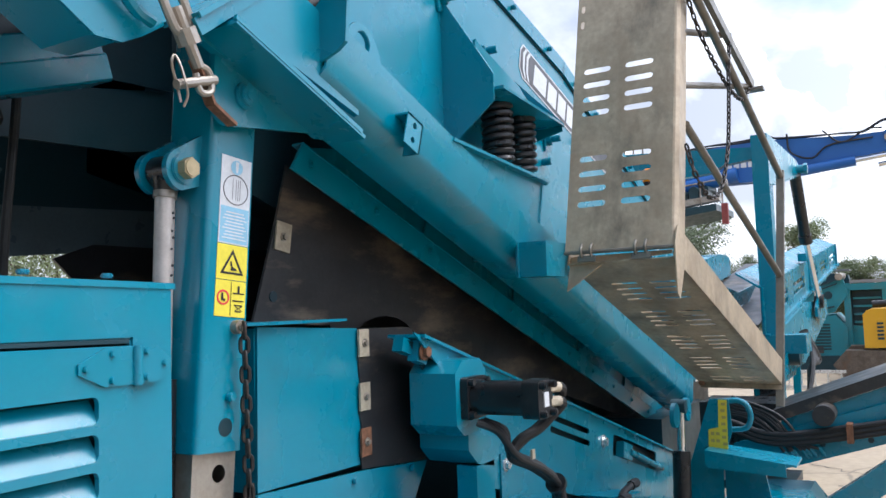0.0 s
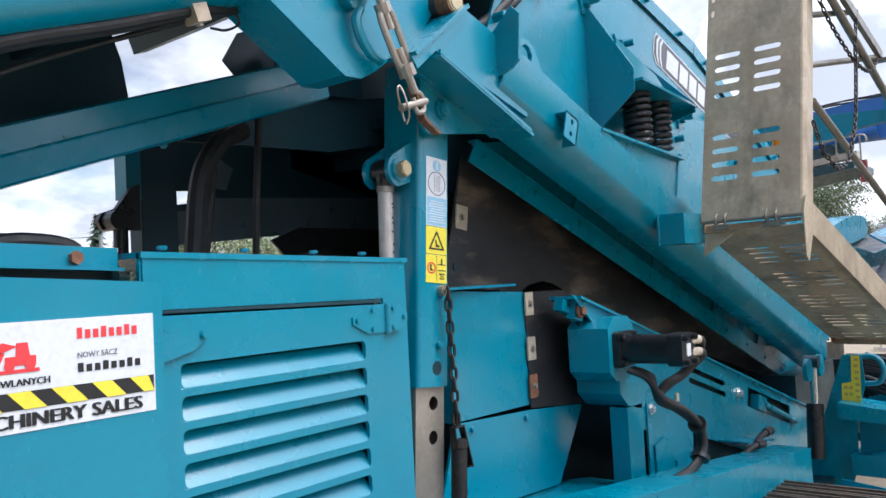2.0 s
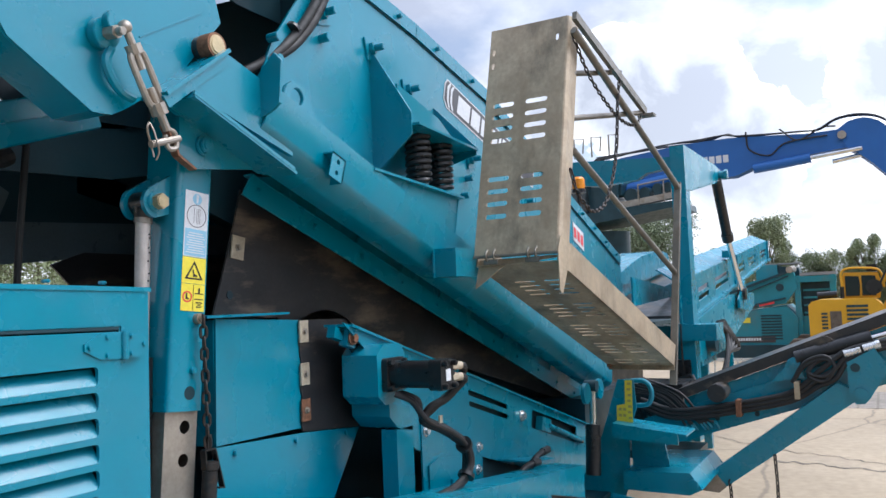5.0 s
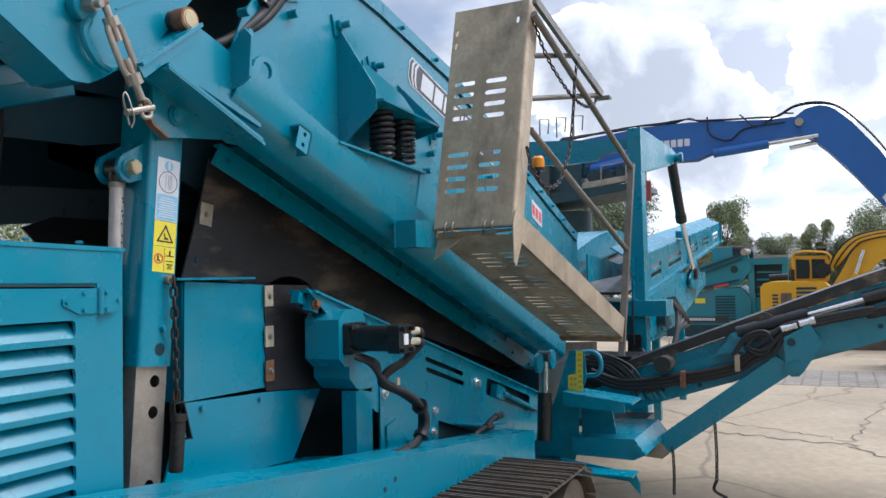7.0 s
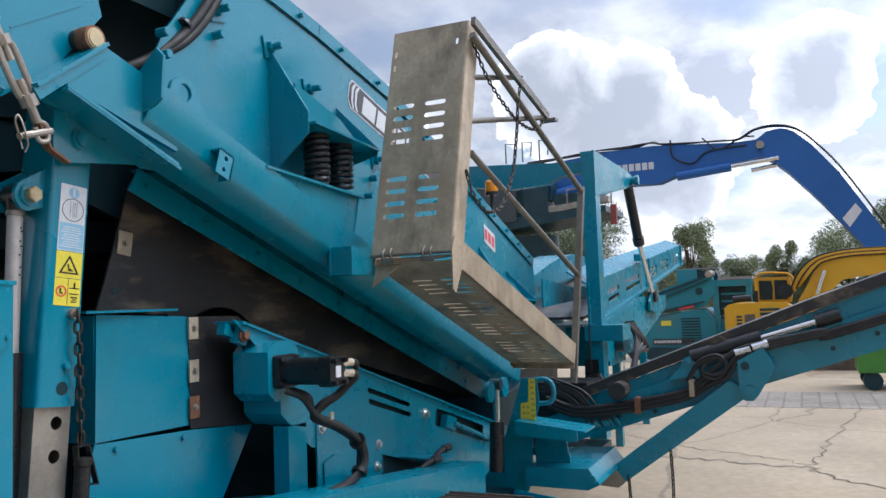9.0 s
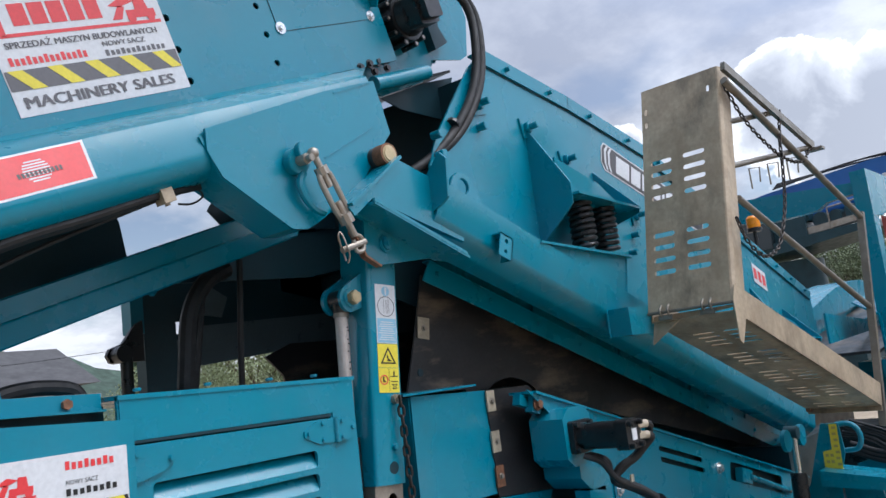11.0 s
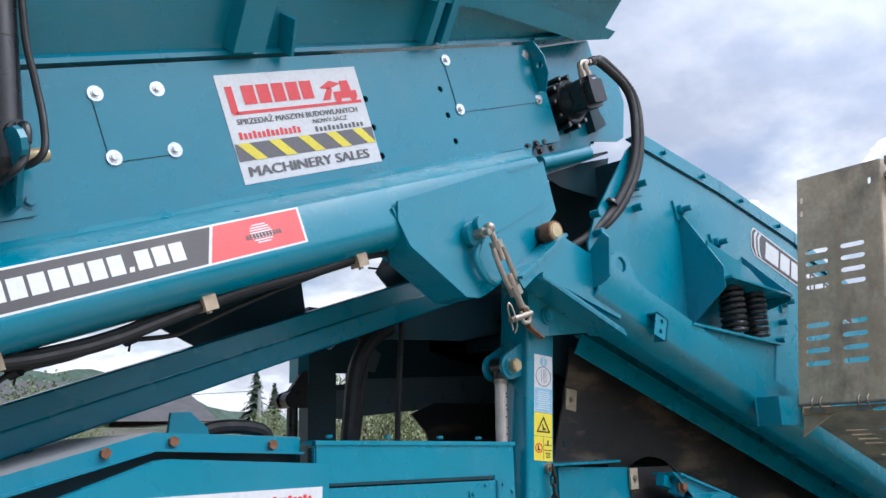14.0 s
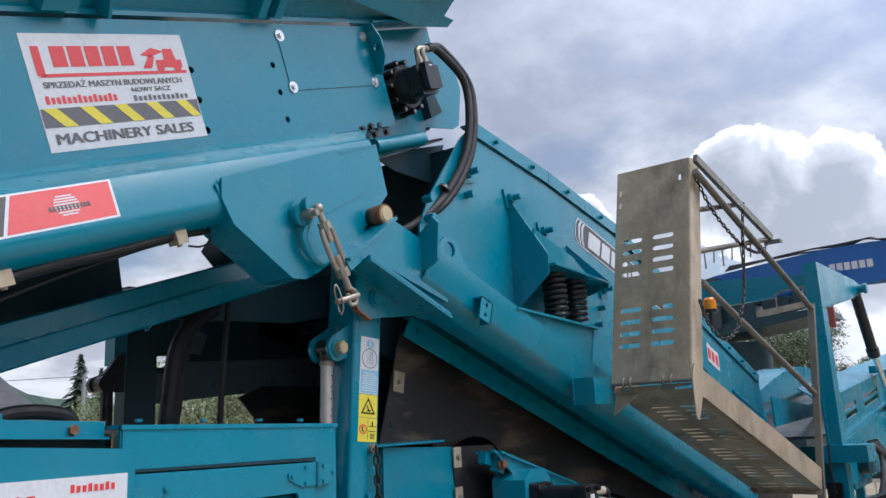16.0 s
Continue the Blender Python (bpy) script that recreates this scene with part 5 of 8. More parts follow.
part("pivot_pin", bm, TEAL, pg, bevel=0.003)
bm = BM()
rod(bm, (1.957, 1.57, 3.18), (1.957, 2.6, 3.18), 0.052, 24)
part("pivot_tube", bm, BLACK, frame_)
bm = BM()
rod(bm, (1.957, 1.553, 3.18), (1.957, 1.615, 3.18), 0.054, 24)
part("tube_cap", bm, RUSTY, frame_, "worn brown shaft end")
bm = BM()
rod(bm, (1.957, 1.55, 3.18), (1.957, 1.558, 3.18), 0.043, 24)
rod(bm, (1.957, 1.546, 3.18), (1.957, 1.552, 3.18), 0.034, 24)
part("shaft_face", bm, BRASS, frame_)
bm = BM()     # small angle bracket on the beam face
sheet(bm, [(0, 0), (0.108, 0), (0.108, 0.125), (0, 0.125)], axes(S(0.835, 0.014, 0.062), uu, un), 0.008, [ring_of(0.054, 0.034, 0.013, 12), ring_of(0.054, 0.092, 0.013, 12)])
box(bm, 0.935, 0.943, 0.014, 0.139, 0.0, 0.07, BMX)
box(bm, 0.835, 0.943, 0.131, 0.139, 0.0, 0.07, BMX)
part("angle_bracket", bm, TEAL, frame_)
bm = BM()     # square stub that carries the walkway
box(bm, 3.665, 3.95, 1.37, 1.53, 2.222, 2.39)
part("walkway_stub", bm, TEAL, frame_, bevel=0.016)
bm = BM()
tube(bm, [(3.66, 1.515, 2.395 - 0.022 * k) for k in range(9)], 0.006, 6)
part("weld_bead", bm, TEAL, frame_)
for pts in ([S(1.42 + 0.12 * k, 0.262, -0.012) for k in range(12)], [(2.206, 1.60 - 0.012 * k, 2.90 + 0.018 * k) for k in range(8)], [(1.868 + 0.062 * k, 1.663, 2.90 - 0.0165 * k) for k in range(9)], [(2.42, 1.60, 2.93 + 0.02 * k) for k in range(7)]):
    bm = BM()
    tube(bm, pts, 0.0055, 6)
    part("weld_bead", bm, TEAL, frame_)
# lower side member holding the rubber skirt
bm = BM()
A0, A1 = Vector((2.49, 1.91, 2.705)), Vector((7.6, 1.91, 0.949))
aw = (A1 - A0).normalized()
an = Vector((aw.z, 0, -aw.x)) * -1
am = axes(A0, aw, an)
sheet(bm, [(0, -0.07), (5.4, -0.07), (5.4, 0.05), (0.03, 0.05)], am @ at_z(0.0), 0.012)
sheet(bm, [(0.045, 0.05), (5.4, 0.05), (5.4, 0.30), (0.45, 0.25), (0.33, 0.192)], am @ at_z(-0.045), 0.012)
lower = part("skirt_rail", bm, TEAL, frame_)
bm = BM()
sheet(bm, [(0.03, 0.05), (5.4, 0.05), (5.4, 0.058), (0.03, 0.058)], am @ at_z(-0.044), 0.058)
part("rail_flange", bm, TEAL, frame_)
for k in range(12):
    bm = BM()
    bolt(bm, am @ Vector((0.10 + 0.47 * k, -0.003, 0.012)), OUT, 0.013)
    part("bolt", bm, TEAL, lower)
for k, u in enumerate((1.55, 1.95, 2.45, 3.0, 3.5, 4.0, 4.5)):
    bm = BM()
    p = am @ Vector((u, 0.16 + 0.02 * (k % 2), -0.033))
    rod(bm, p, p + OUT * 0.06, 0.02, 12)
    rod(bm, p + OUT * 0.055, p + OUT * 0.075, 0.028, 6)
    part("clamp_bolt", bm, TEAL, lower)
for u in (1.0, 2.05, 3.15, 4.2):      # tapered web plates between rail and beam
    bm = BM()
    sheet(bm, [(0.0, 0.055), (0.36, 0.055), (0.30, 0.25), (0.04, 0.27)], am @ Matrix.Translation((u, 0, -0.025)), 0.012)
    part("web_plate", bm, TEAL, frame_)
# inner side is coloured dark in place of the shade behind the beam
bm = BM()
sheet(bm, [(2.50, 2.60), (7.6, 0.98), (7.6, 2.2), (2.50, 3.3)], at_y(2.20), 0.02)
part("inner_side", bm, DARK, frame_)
# big rubber skirt behind the rail; beyond x = 7.6 it only fills a shaded gap
bm = BM()
arc = [(3.34 + 0.40 * math.cos(radians(a)), 1.72 + 0.34 * math.sin(radians(a))) for a in range(150, 20, -13)]
pts = [(2.44, 2.04), (2.49, 2.18), (2.60, 2.50), (2.66, 2.70), (7.0, 1.20), (7.6, 1.30), (10.3, 1.10), (10.3, 0.30)] + list(reversed(arc)) + [(2.92, 2.03)]
sheet(bm, pts, at_y(2.09), 0.012)
skirt = part("rubber_skirt", bm, RUBBER, frame_, "dusty black rubber side skirt")
for x, z, tl in ((2.567, 2.395, 0.16), ):
    bm = BM()
    cm = axes((x, 2.088, z - 0.05), (1, 0, -tl), (tl, 0, 1))
    box(bm, 0, 0.09, 0, 0.12, 0.0, 0.008, cm)
    c = part("clip_plate", bm, TAN, skirt, "tan clamp plate")
    bm = BM()
    bolt(bm, cm @ Vector((0.045, 0.06, 0.008)), OUT, 0.013)
    part("bolt", bm, STEEL, c)
bm = BM()
rod(bm, (2.56, 2.093, 2.155), (2.56, 2.086, 2.155), 0.022, 16)
part("hole", bm, DARK, skirt)

# ---- screen box ----
screen = thing("screen_box", "teal vibrating screen box with spring mounts and bolted edges", "screen box", (4.5, 2.4, 2.2))
TOPL = [(3.09, 4.02), (4.0, 3.885), (5.05, 3.675), (6.98, 2.985), (8.42, 2.49)]
bm = BM()
sheet(bm, [(2.52, 2.75), (2.50, 3.25), (2.58, 3.42), (2.95, 3.90)] + TOPL + [(8.5, 2.2), (8.4, 1.4), (5.0, 1.9)], at_y(1.78), 0.014)
sp = part("side_plate", bm, TEAL, screen)
bm = BM()
sheet(bm, [(2.6, 2.8), (2.6, 3.35), (2.98, 3.88)] + [(x, z - 0.02) for x, z in TOPL] + [(8.4, 1.6)], at_y(3.3), 0.014)
part("far_side_plate", bm, TEAL, screen)
# deck and rear plate are coloured dark for the shade inside the box
bm = BM()
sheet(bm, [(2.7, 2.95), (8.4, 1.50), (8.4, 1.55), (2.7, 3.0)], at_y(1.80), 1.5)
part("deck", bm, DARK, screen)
bm = BM()
sheet(bm, [(1.80, 2.8), (3.3, 2.8), (3.3, 3.90), (1.80, 3.85)], at_x(2.95), 0.012)
part("rear_plate", bm, DARK, screen)
# edge strip along the top, bolted, with a raised lip
bm = BM()
for (x0, z0), (x1, z1) in zip(TOPL, TOPL[1:]):
    w = Vector((x1 - x0, 0, z1 - z0)).normalized()
    nn = Vector((-w.z, 0, w.x))
    em = axes((x0, 1.78, z0), w, nn)
    L = Vector((x1 - x0, z1 - z0)).length
    sheet(bm, [(-0.002, -0.075), (L + 0.002, -0.075), (L + 0.002, 0.02), (-0.002, 0.02)], em @ at_z(0.006), 0.012)
    sheet(bm, [(-0.002, 0.008), (L + 0.002, 0.008), (L + 0.002, 0.02), (-0.002, 0.02)], em @ at_z(-0.10), 0.11)
strip = part("edge_strip", bm, TEAL, screen)
bm = BM()
for (x0, z0), (x1, z1) in zip(TOPL, TOPL[1:]):
    w = Vector((x1 - x0, 0, z1 - z0)).normalized()
    em = axes((x0, 1.78, z0), w, Vector((-w.z, 0, w.x)))
    L = Vector((x1 - x0, z1 - z0)).length
    sheet(bm, [(0, -0.086), (L, -0.086), (L, -0.075), (0, -0.075)], em @ at_z(0.001), 0.004)
part("edge_gap", bm, DARK, screen)
for (x0, z0), (x1, z1) in zip(TOPL, TOPL[1:]):
    w = Vector((x1 - x0, 0, z1 - z0)).normalized()
    em = axes((x0, 1.78, z0), w, Vector((-w.z, 0, w.x)))
    L = Vector((x1 - x0, z1 - z0)).length
    k = max(2, int(L / 0.36))
    for i in range(k):
        bm = BM()
        p = em @ Vector((L * (i + 0.5) / k, -0.03, 0.018))
        rod(bm, p, p + OUT * 0.03, 0.016, 10)
        part("bolt", bm, TEAL, strip)
        bm = BM()
        rod(bm, em @ Vector((L * (i + 0.5) / k, 0.02, -0.03)), em @ Vector((L * (i + 0.5) / k, 0.05, -0.03)), 0.014, 8)
        part("bolt", bm, TEAL, strip)


def corner_bolt(x, z, parent):
    """A square backing plate, turned, with a long stud."""
    bm = BM()
    q = axes((x, 1.78, z), (1, 0, 0.25), (-0.25, 0, 1))
    box(bm, -0.062, 0.062, -0.068, 0.068, 0.0, 0.014, q)
    rod(bm, q @ Vector((0, 0, 0.01)), q @ Vector((0, 0, 0.042)), 0.04, 6)
    rod(bm, q @ Vector((0, 0, 0.03)), q @ Vector((0, 0, 0.10)), 0.022, 12)
    part("stud_plate", bm, TEAL, parent)


for x, z in ((2.985, 3.675), (3.46, 3.60), (3.87, 3.44), (4.73, 3.11)):
    corner_bolt(x, z, screen)
for x, z in ((2.975, 3.53), (4.66, 2.96), (4.585, 2.825), (2.56, 3.42), (2.57, 3.31), (5.3, 3.2), (5.8, 2.9)):
    bm = BM()
    rod(bm, (x, 1.79, z), (x, 1.72, z), 0.024, 12)
    part("stud", bm, TEAL, screen)
# spring mounts: wing plate, top bracket, coils, seat
def spring_mount(dx, dz):
    bm = BM()
    sheet(bm, [(1.80, 2.86), (1.80, 3.62), (1.775, 3.60), (1.515, 3.19), (1.505, 3.17), (1.51, 3.05), (1.74, 2.86)], at_x(3.45 + dx) @ Matrix.Translation((0, dz, 0)), 0.014)
    part("wing_plate", bm, TEAL, screen)
    bm = BM()
    sheet(bm, [(3.46 + dx, 3.10 + dz), (4.22 + dx, 3.055 + dz), (4.22 + dx, 3.07 + dz), (3.46 + dx, 3.115 + dz)], at_y(1.46), 0.33)
    sheet(bm, [(3.46 + dx, 3.11 + dz), (4.22 + dx, 3.06 + dz), (4.22 + dx, 3.10 + dz), (3.95 + dx, 3.24 + dz), (3.46 + dx, 3.36 + dz)], at_y(1.60), 0.012)
    sheet(bm, [(1.79, 2.95), (1.79, 3.4), (1.47, 3.08), (1.47, 3.03)], at_x(4.21 + dx) @ Matrix.Translation((0, dz, 0)), 0.012)
    part("top_bracket", bm, TEAL, screen)
    for x, h in ((3.69, 0.0), (3.97, -0.005)):
        bm = BM()
        pts = []
        for i in range(8 * 12 + 1):
            a = i * math.tau / 12
            pts.append((x + dx + 0.066 * math.cos(a), 1.61 + 0.066 * math.sin(a), 2.785 + h * 3 + dz + 0.305 * i / 96))
        tube(bm, pts, 0.0175, 8, smooth=False)
        part("coil_spring", bm, BLACK, screen, "black coil spring")
    bm = BM()
    sheet(bm, [(3.05 + dx, 2.77 + dz), (3.07 + dx, 2.79 + dz), (4.05 + dx, 2.735 + dz), (3.96 + dx, 2.42 + dz)], at_y(1.535), 0.17)
    sheet(bm, [(3.04 + dx, 2.786 + dz), (3.045 + dx, 2.80 + dz), (4.075 + dx, 2.742 + dz), (4.07 + dx, 2.728 + dz)], at_y(1.50), 0.24)
    part("spring_seat", bm, TEAL, screen, bevel=0.004)
    bm = BM()
    tube(bm, [(4.045 + dx - 0.012 * k, 1.533, 2.725 + dz - 0.04 * k) for k in range(7)], 0.007, 6)
    part("weld_bead", bm, TEAL, screen)


spring_mount(0, 0)
spring_mount(3.3, -1.04)
# model decal
dm = axes((4.375, 1.779, 3.43), Vector((0.55, 0, -0.145)), (0, 0, 1))
bm = BM()
sheet(bm, [(0.02, 0.0), (1.6, 0.0), (1.6, 0.215), (0.0, 0.215), (-0.03, 0.17), (-0.03, 0.05)], dm @ at_z(0.0005), 0.002)
dec = part("model_decal", bm, WHITE, screen, "charcoal and white model decal")
bm = BM()
flat(bm, [(0.03, 0.01), (1.59, 0.01), (1.59, 0.205), (0.008, 0.205), (-0.02, 0.165), (-0.02, 0.055)], dm, 0.0035)
part("charcoal_field", bm, CHARCOAL, dec)
bm = BM()
for k in (0, 1):
    x = 0.015 + 0.05 * k
    flat(bm, [(x, 0.06), (x + 0.03, 0.015), (x + 0.055, 0.015), (x + 0.025, 0.065), (x + 0.02, 0.155), (x + 0.045, 0.20), (x + 0.02, 0.20), (x - 0.008, 0.16)], dm, 0.0047)
part("chevron_mark", bm, WHITE, dec)
x = 0.17
for wide_ in (0.19, 0.14, 0.13, 0.13, 0.04, 0.13, 0.13):
    bm = BM()
    flat(bm, [(x, 0.035), (x + wide_, 0.035), (x + wide_ + 0.008, 0.175), (x + 0.008, 0.175)], dm, 0.0047)
    part("white_block", bm, WHITE, dec)
    x += wide_ + 0.028
bm = BM()
sheet(bm, [(6.9, 2.62), (7.2, 2.52), (7.2, 2.70), (6.9, 2.80)], at_y(1.774), 0.003)
label_ = part("small_decal", bm, WHITE, screen, "small white decal with red marks")
for k in range(3):
    bm = BM()
    u = 6.92 + 0.095 * k
    sheet(bm, [(u, 2.66 - 0.345 * (u - 6.9)), (u + 0.06, 2.64 - 0.345 * (u - 6.9)), (u + 0.06, 2.74 - 0.345 * (u - 6.9)), (u, 2.76 - 0.345 * (u - 6.9))], at_y(1.771), 0.002)
    part("red_mark", bm, RED, label_)

# ---- walkway along the screen ----
walkway = thing("walkway", "weathered galvanised walkway with slotted decking and folded-up end", "walkway", (5.0, 1.1, 1.7))
WA = Vector((2.072, -0.159, -0.79)).normalized()
WN = (UP - WA * WA.z).normalized()
WM = axes((3.905, 0.82, 2.345), WA, WN)
WL, WW = 2.20, 0.54
WO = WM.to_3x3() @ Vector((0, 0, 1))
slots_ = []
for r in range(5):
    for c in (0.155, 0.36):
        for k in range(4):
            slots_.append(slot(0.295 + r * 0.435 + k * 0.0755, c, 0.145, 0.028, 3, math.pi / 2))
slots_ = [q for q in slots_ if max(u for u, _ in q) < WL - 0.05]
bm = BM()
deck_m = WM @ Matrix(((1, 0, 0, 0), (0, 0, -1, -0.06), (0, -1, 0, 0), (0, 0, 0, 1)))
sheet(bm, [(0.0, 0), (WL, 0), (WL, WW), (0.0, WW)], deck_m, 0.006, slots_)
deck = part("deck", bm, GALV, walkway)
bm = BM()      # outer side rail, folded
folded(bm, [(-0.03, -0.066), (0.0, -0.066), (0.0, 0.105), (-0.045, 0.115)], 0.006, axes(WM.translation, WO, WN), -WL, 0.0)
part("outer_rail", bm, GALV, walkway)
bm = BM()
sheet(bm, [(-0.02, 0.09), (-0.03, 0.0), (0.055, -0.225), (0.095, -0.235), (0.13, -0.02), (0.13, 0.09)], WM @ at_z(0.004), 0.006)
part("corner_gusset", bm, GALV, walkway)
bm = BM()
sheet(bm, [(0, -0.066), (WL, -0.066), (WL, 0.10), (0, 0.10)], WM @ at_z(-WW - 0.006), 0.006)
part("inner_rail", bm, GALV, walkway)
bm = BM()      # end plates
box(bm, WL - 0.004, WL + 0.004, -0.10, 0.03, -WW, 0.0, WM)
part("end_plate", bm, GALV, walkway)
bm = BM()
sheet(bm, [(0.02, -0.03), (0.36, -0.06), (WW, -0.205), (WW, -0.02), (0.02, -0.015)], WM @ Matrix(((0, 0, 1, 0.02), (0, 1, 0, 0), (-1, 0, 0, 0), (0, 0, 0, 1))), 0.008)
part("end_plate", bm, GALV, walkway)
for k, (u, v) in enumerate(((WL + 0.006, -0.02), (WL + 0.006, -0.07))):
    bm = BM()
    rod(bm, WM @ Vector((u - 0.03, v, -WW - 0.004)), WM @ Vector((u - 0.03, v, -WW + 0.03)), 0.02, 10)
    part("bolt", bm, RUSTY, walkway)
# folded-up end: slotted plate leaning back, with turned edges
TN = Vector((0.262, 0.02, 0.965))
TM = axes((3.905, 1.365, 2.345), (0, -1, 0), TN)
FW = 0.53
ps = []
for c in (0.125, 0.35):
    for z0 in (0.245, 0.755):
        for k in range(4):
            ps.append(slot(c, z0 + k * 0.083, 0.148, 0.034, 4))
ps += [slot(0.47, 1.43, 0.05, 0.02, 3, math.pi / 2), slot(0.03, 1.30, 0.05, 0.02, 3, math.pi / 2), slot(0.03, 1.40, 0.05, 0.02, 3, math.pi / 2)]
bm = BM()
sheet(bm, [(0, 0), (FW, 0), (FW, 1.57), (0, 1.57)], TM, 0.006, ps)
flap = part("folded_flap", bm, GALV, walkway, "slotted plate folded upright")
bm = BM()
folded(bm, [(FW - 0.006, 0.0), (FW + 0.006, -0.004), (FW + 0.018, -0.02), (FW + 0.02, -0.13), (FW + 0.0, -0.145)], 0.006, axes(TM.translation, (0, -1, 0), TM.to_3x3() @ Vector((0, 0, 1))), -1.57, 0.0)
part("flap_edge", bm, GALV, flap)
bm = BM()
folded(bm, [(0.0, 0.0), (-0.004, -0.01), (-0.006, -0.12)], 0.006, axes(TM.translation, (0, -1, 0), TM.to_3x3() @ Vector((0, 0, 1))), -1.57, 0.0)
part("flap_edge", bm, GALV, flap)
bm = BM()
rod(bm, TM @ Vector((0.0, -0.012, 0.012)), TM @ Vector((WW, -0.012, 0.012)), 0.011, 10)
hb = part("hinge_rod", bm, PIPE, walkway)
for c in (0.09, 0.36):
    bm = BM()
    tube(bm, [TM @ Vector((c, 0.03, 0.014)), TM @ Vector((c, -0.005, 0.034)), TM @ Vector((c, -0.035, 0.012)), TM @ Vector((c, -0.01, -0.012))], 0.008, 6)
    tube(bm, [TM @ Vector((c + 0.05, 0.03, 0.014)), TM @ Vector((c + 0.05, -0.005, 0.034)), TM @ Vector((c + 0.05, -0.035, 0.012))], 0.008, 6)
    box(bm, c - 0.02, c + 0.07, -0.06, -0.03, 0.0, 0.012, TM)
    part("hinge_knuckle", bm, PIPE, hb)
# handrail: sloping top tube, mid tube, posts, rungs of the folded gate
RY = 0.66
rail = thing("handrail", "weathered galvanised tube handrail with hanging chains", "handrail", (5.2, RY, 2.4))
P0, P1 = Vector((6.02, RY, 1.60)), Vector((6.29, RY - 0.03, 2.985))
bm = BM()
bar(bm, P0 + Vector((-0.05, 0.03, -0.25)), P1, 0.05, 0.05, (0, 1, 0))
part("end_post", bm, PIPE, rail, bevel=0.006)
bm = BM()
T0 = Vector((4.20, RY + 0.10, 3.72))
rod(bm, P1 + Vector((-0.01, 0, -0.04)), T0, 0.024, 14)
part("top_tube", bm, PIPE, rail)
bm = BM()
rod(bm, Vector((6.13, RY, 2.235)), Vector((4.25, RY + 0.16, 2.98)), 0.022, 14)
part("mid_tube", bm, PIPE, rail)
bm = BM()      # folded gate: channel and rungs
G1 = Vector((5.50, 0.67, 3.44))
bar(bm, Vector((4.20, 0.75, 3.81)), G1, 0.03, 0.055, (0, 0, 1))
part("gate_channel", bm, PIPE, rail, bevel=0.004)
for a, b in (((4.22, 0.84, 3.18), (5.47, 0.69, 3.43)), ((4.25, 0.84, 3.47), (4.98, 0.72, 3.63))):
    bm = BM()
    rod(bm, a, b, 0.019, 12)
    part("gate_rung", bm, PIPE, rail)
bm = BM()
box(bm, 5.46, 5.54, 0.60, 0.72, 3.40, 3.42)
part("gate_tip", bm, PIPE, rail)
hc = thing("rail_chain", "rusty steel chain looped from the handrail", "chain", (4.9, 0.68, 3.3))
chain([(4.30, 0.80, 3.72), (4.45, 0.76, 3.50), (4.72, 0.72, 3.34), (4.98, 0.70, 3.28), (5.25, 0.69, 3.30), (5.42, 0.68, 3.40), (5.50, 0.67, 3.46)], hc, 0.058, 0.011)
hc = thing("rail_chain", "rusty steel chain hanging from the handrail to the walkway edge", "chain", (4.9, 0.68, 3.0))
chain([(4.98, 0.70, 3.62), (4.88, 0.70, 3.42), (4.83, 0.70, 3.22), (4.73, 0.70, 2.95), (4.58, 0.70, 2.76), (4.46, 0.71, 2.645), (4.27, 0.72, 2.593), (4.14, 0.73, 2.63), (4.07, 0.75, 2.705), (4.05, 0.78, 2.85)], hc, 0.058, 0.011)

# ---- transfer box and chute ----
chute = thing("transfer_chute", "teal sheet-steel transfer box with rubber flap", "chute", (2.7, 2.2, 1.0))
bm = BM()
sheet(bm, [(2.28, 1.455), (2.935, 1.445), (2.945, 2.01), (2.292, 2.04)], at_y(1.925), 0.012)
part("front_panel", bm, TEAL, chute)
bm = BM()
sheet(bm, [(1.937, 1.45), (2.9, 1.45), (2.9, 2.035), (1.937, 2.035)], at_x(2.285), 0.012)
part("side_panel", bm, TEAL, chute)
bm = BM()
sheet(bm, [(2.20, 1.885), (2.80, 1.905), (2.80, 2.5), (2.20, 2.5)], at_z(2.045), 0.012)
part("top_ledge", bm, TEAL, chute)
bm = BM()
sheet(bm, [(2.12, 1.06), (2.265, 1.452), (2.90, 1.42), (3.40, 1.375), (3.12, 1.0)], at_y(1.91), 0.012)
lowp = part("lower_panel", bm, TEAL, chute)
for x, z in ((2.38, 1.412), (2.825, 1.394), (3.26, 1.365)):
    bm = BM()
    bolt(bm, (x, 1.91, z), OUT, 0.016, False)
    part("bolt", bm, TEAL, lowp)
bm = BM()
sheet(bm, [(1.9, 1.05), (3.19, 0.99), (3.6, 0.92), (3.6, 0.90), (1.9, 1.03)], at_y(1.45), 0.55)
part("ledge", bm, TEAL, chute)
bm = BM()
wav = [(2.895 + 0.008 * math.sin(k * 1.9), 2.012 - 0.585 * k / 10) for k in range(11)]
sheet(bm, wav + [(3.40, 1.38), (3.52, 1.60), (3.47, 1.85), (3.30, 2.003)], at_y(1.917), 0.008)
flap2 = part("rubber_flap", bm, RUBBER, chute, "black rubber sealing flap")
for z, mt in ((1.950, TAN), (1.725, TAN), (1.535, RUSTY)):
    bm = BM()
    box(bm, 2.882, 2.952, 1.905, 1.915, z - 0.058, z + 0.058)
    c = part("clip_plate", bm, mt, flap2)
    bm = BM()
    bolt(bm, (2.92, 1.905, z), OUT, 0.012)
    part("bolt", bm, STEEL, c)

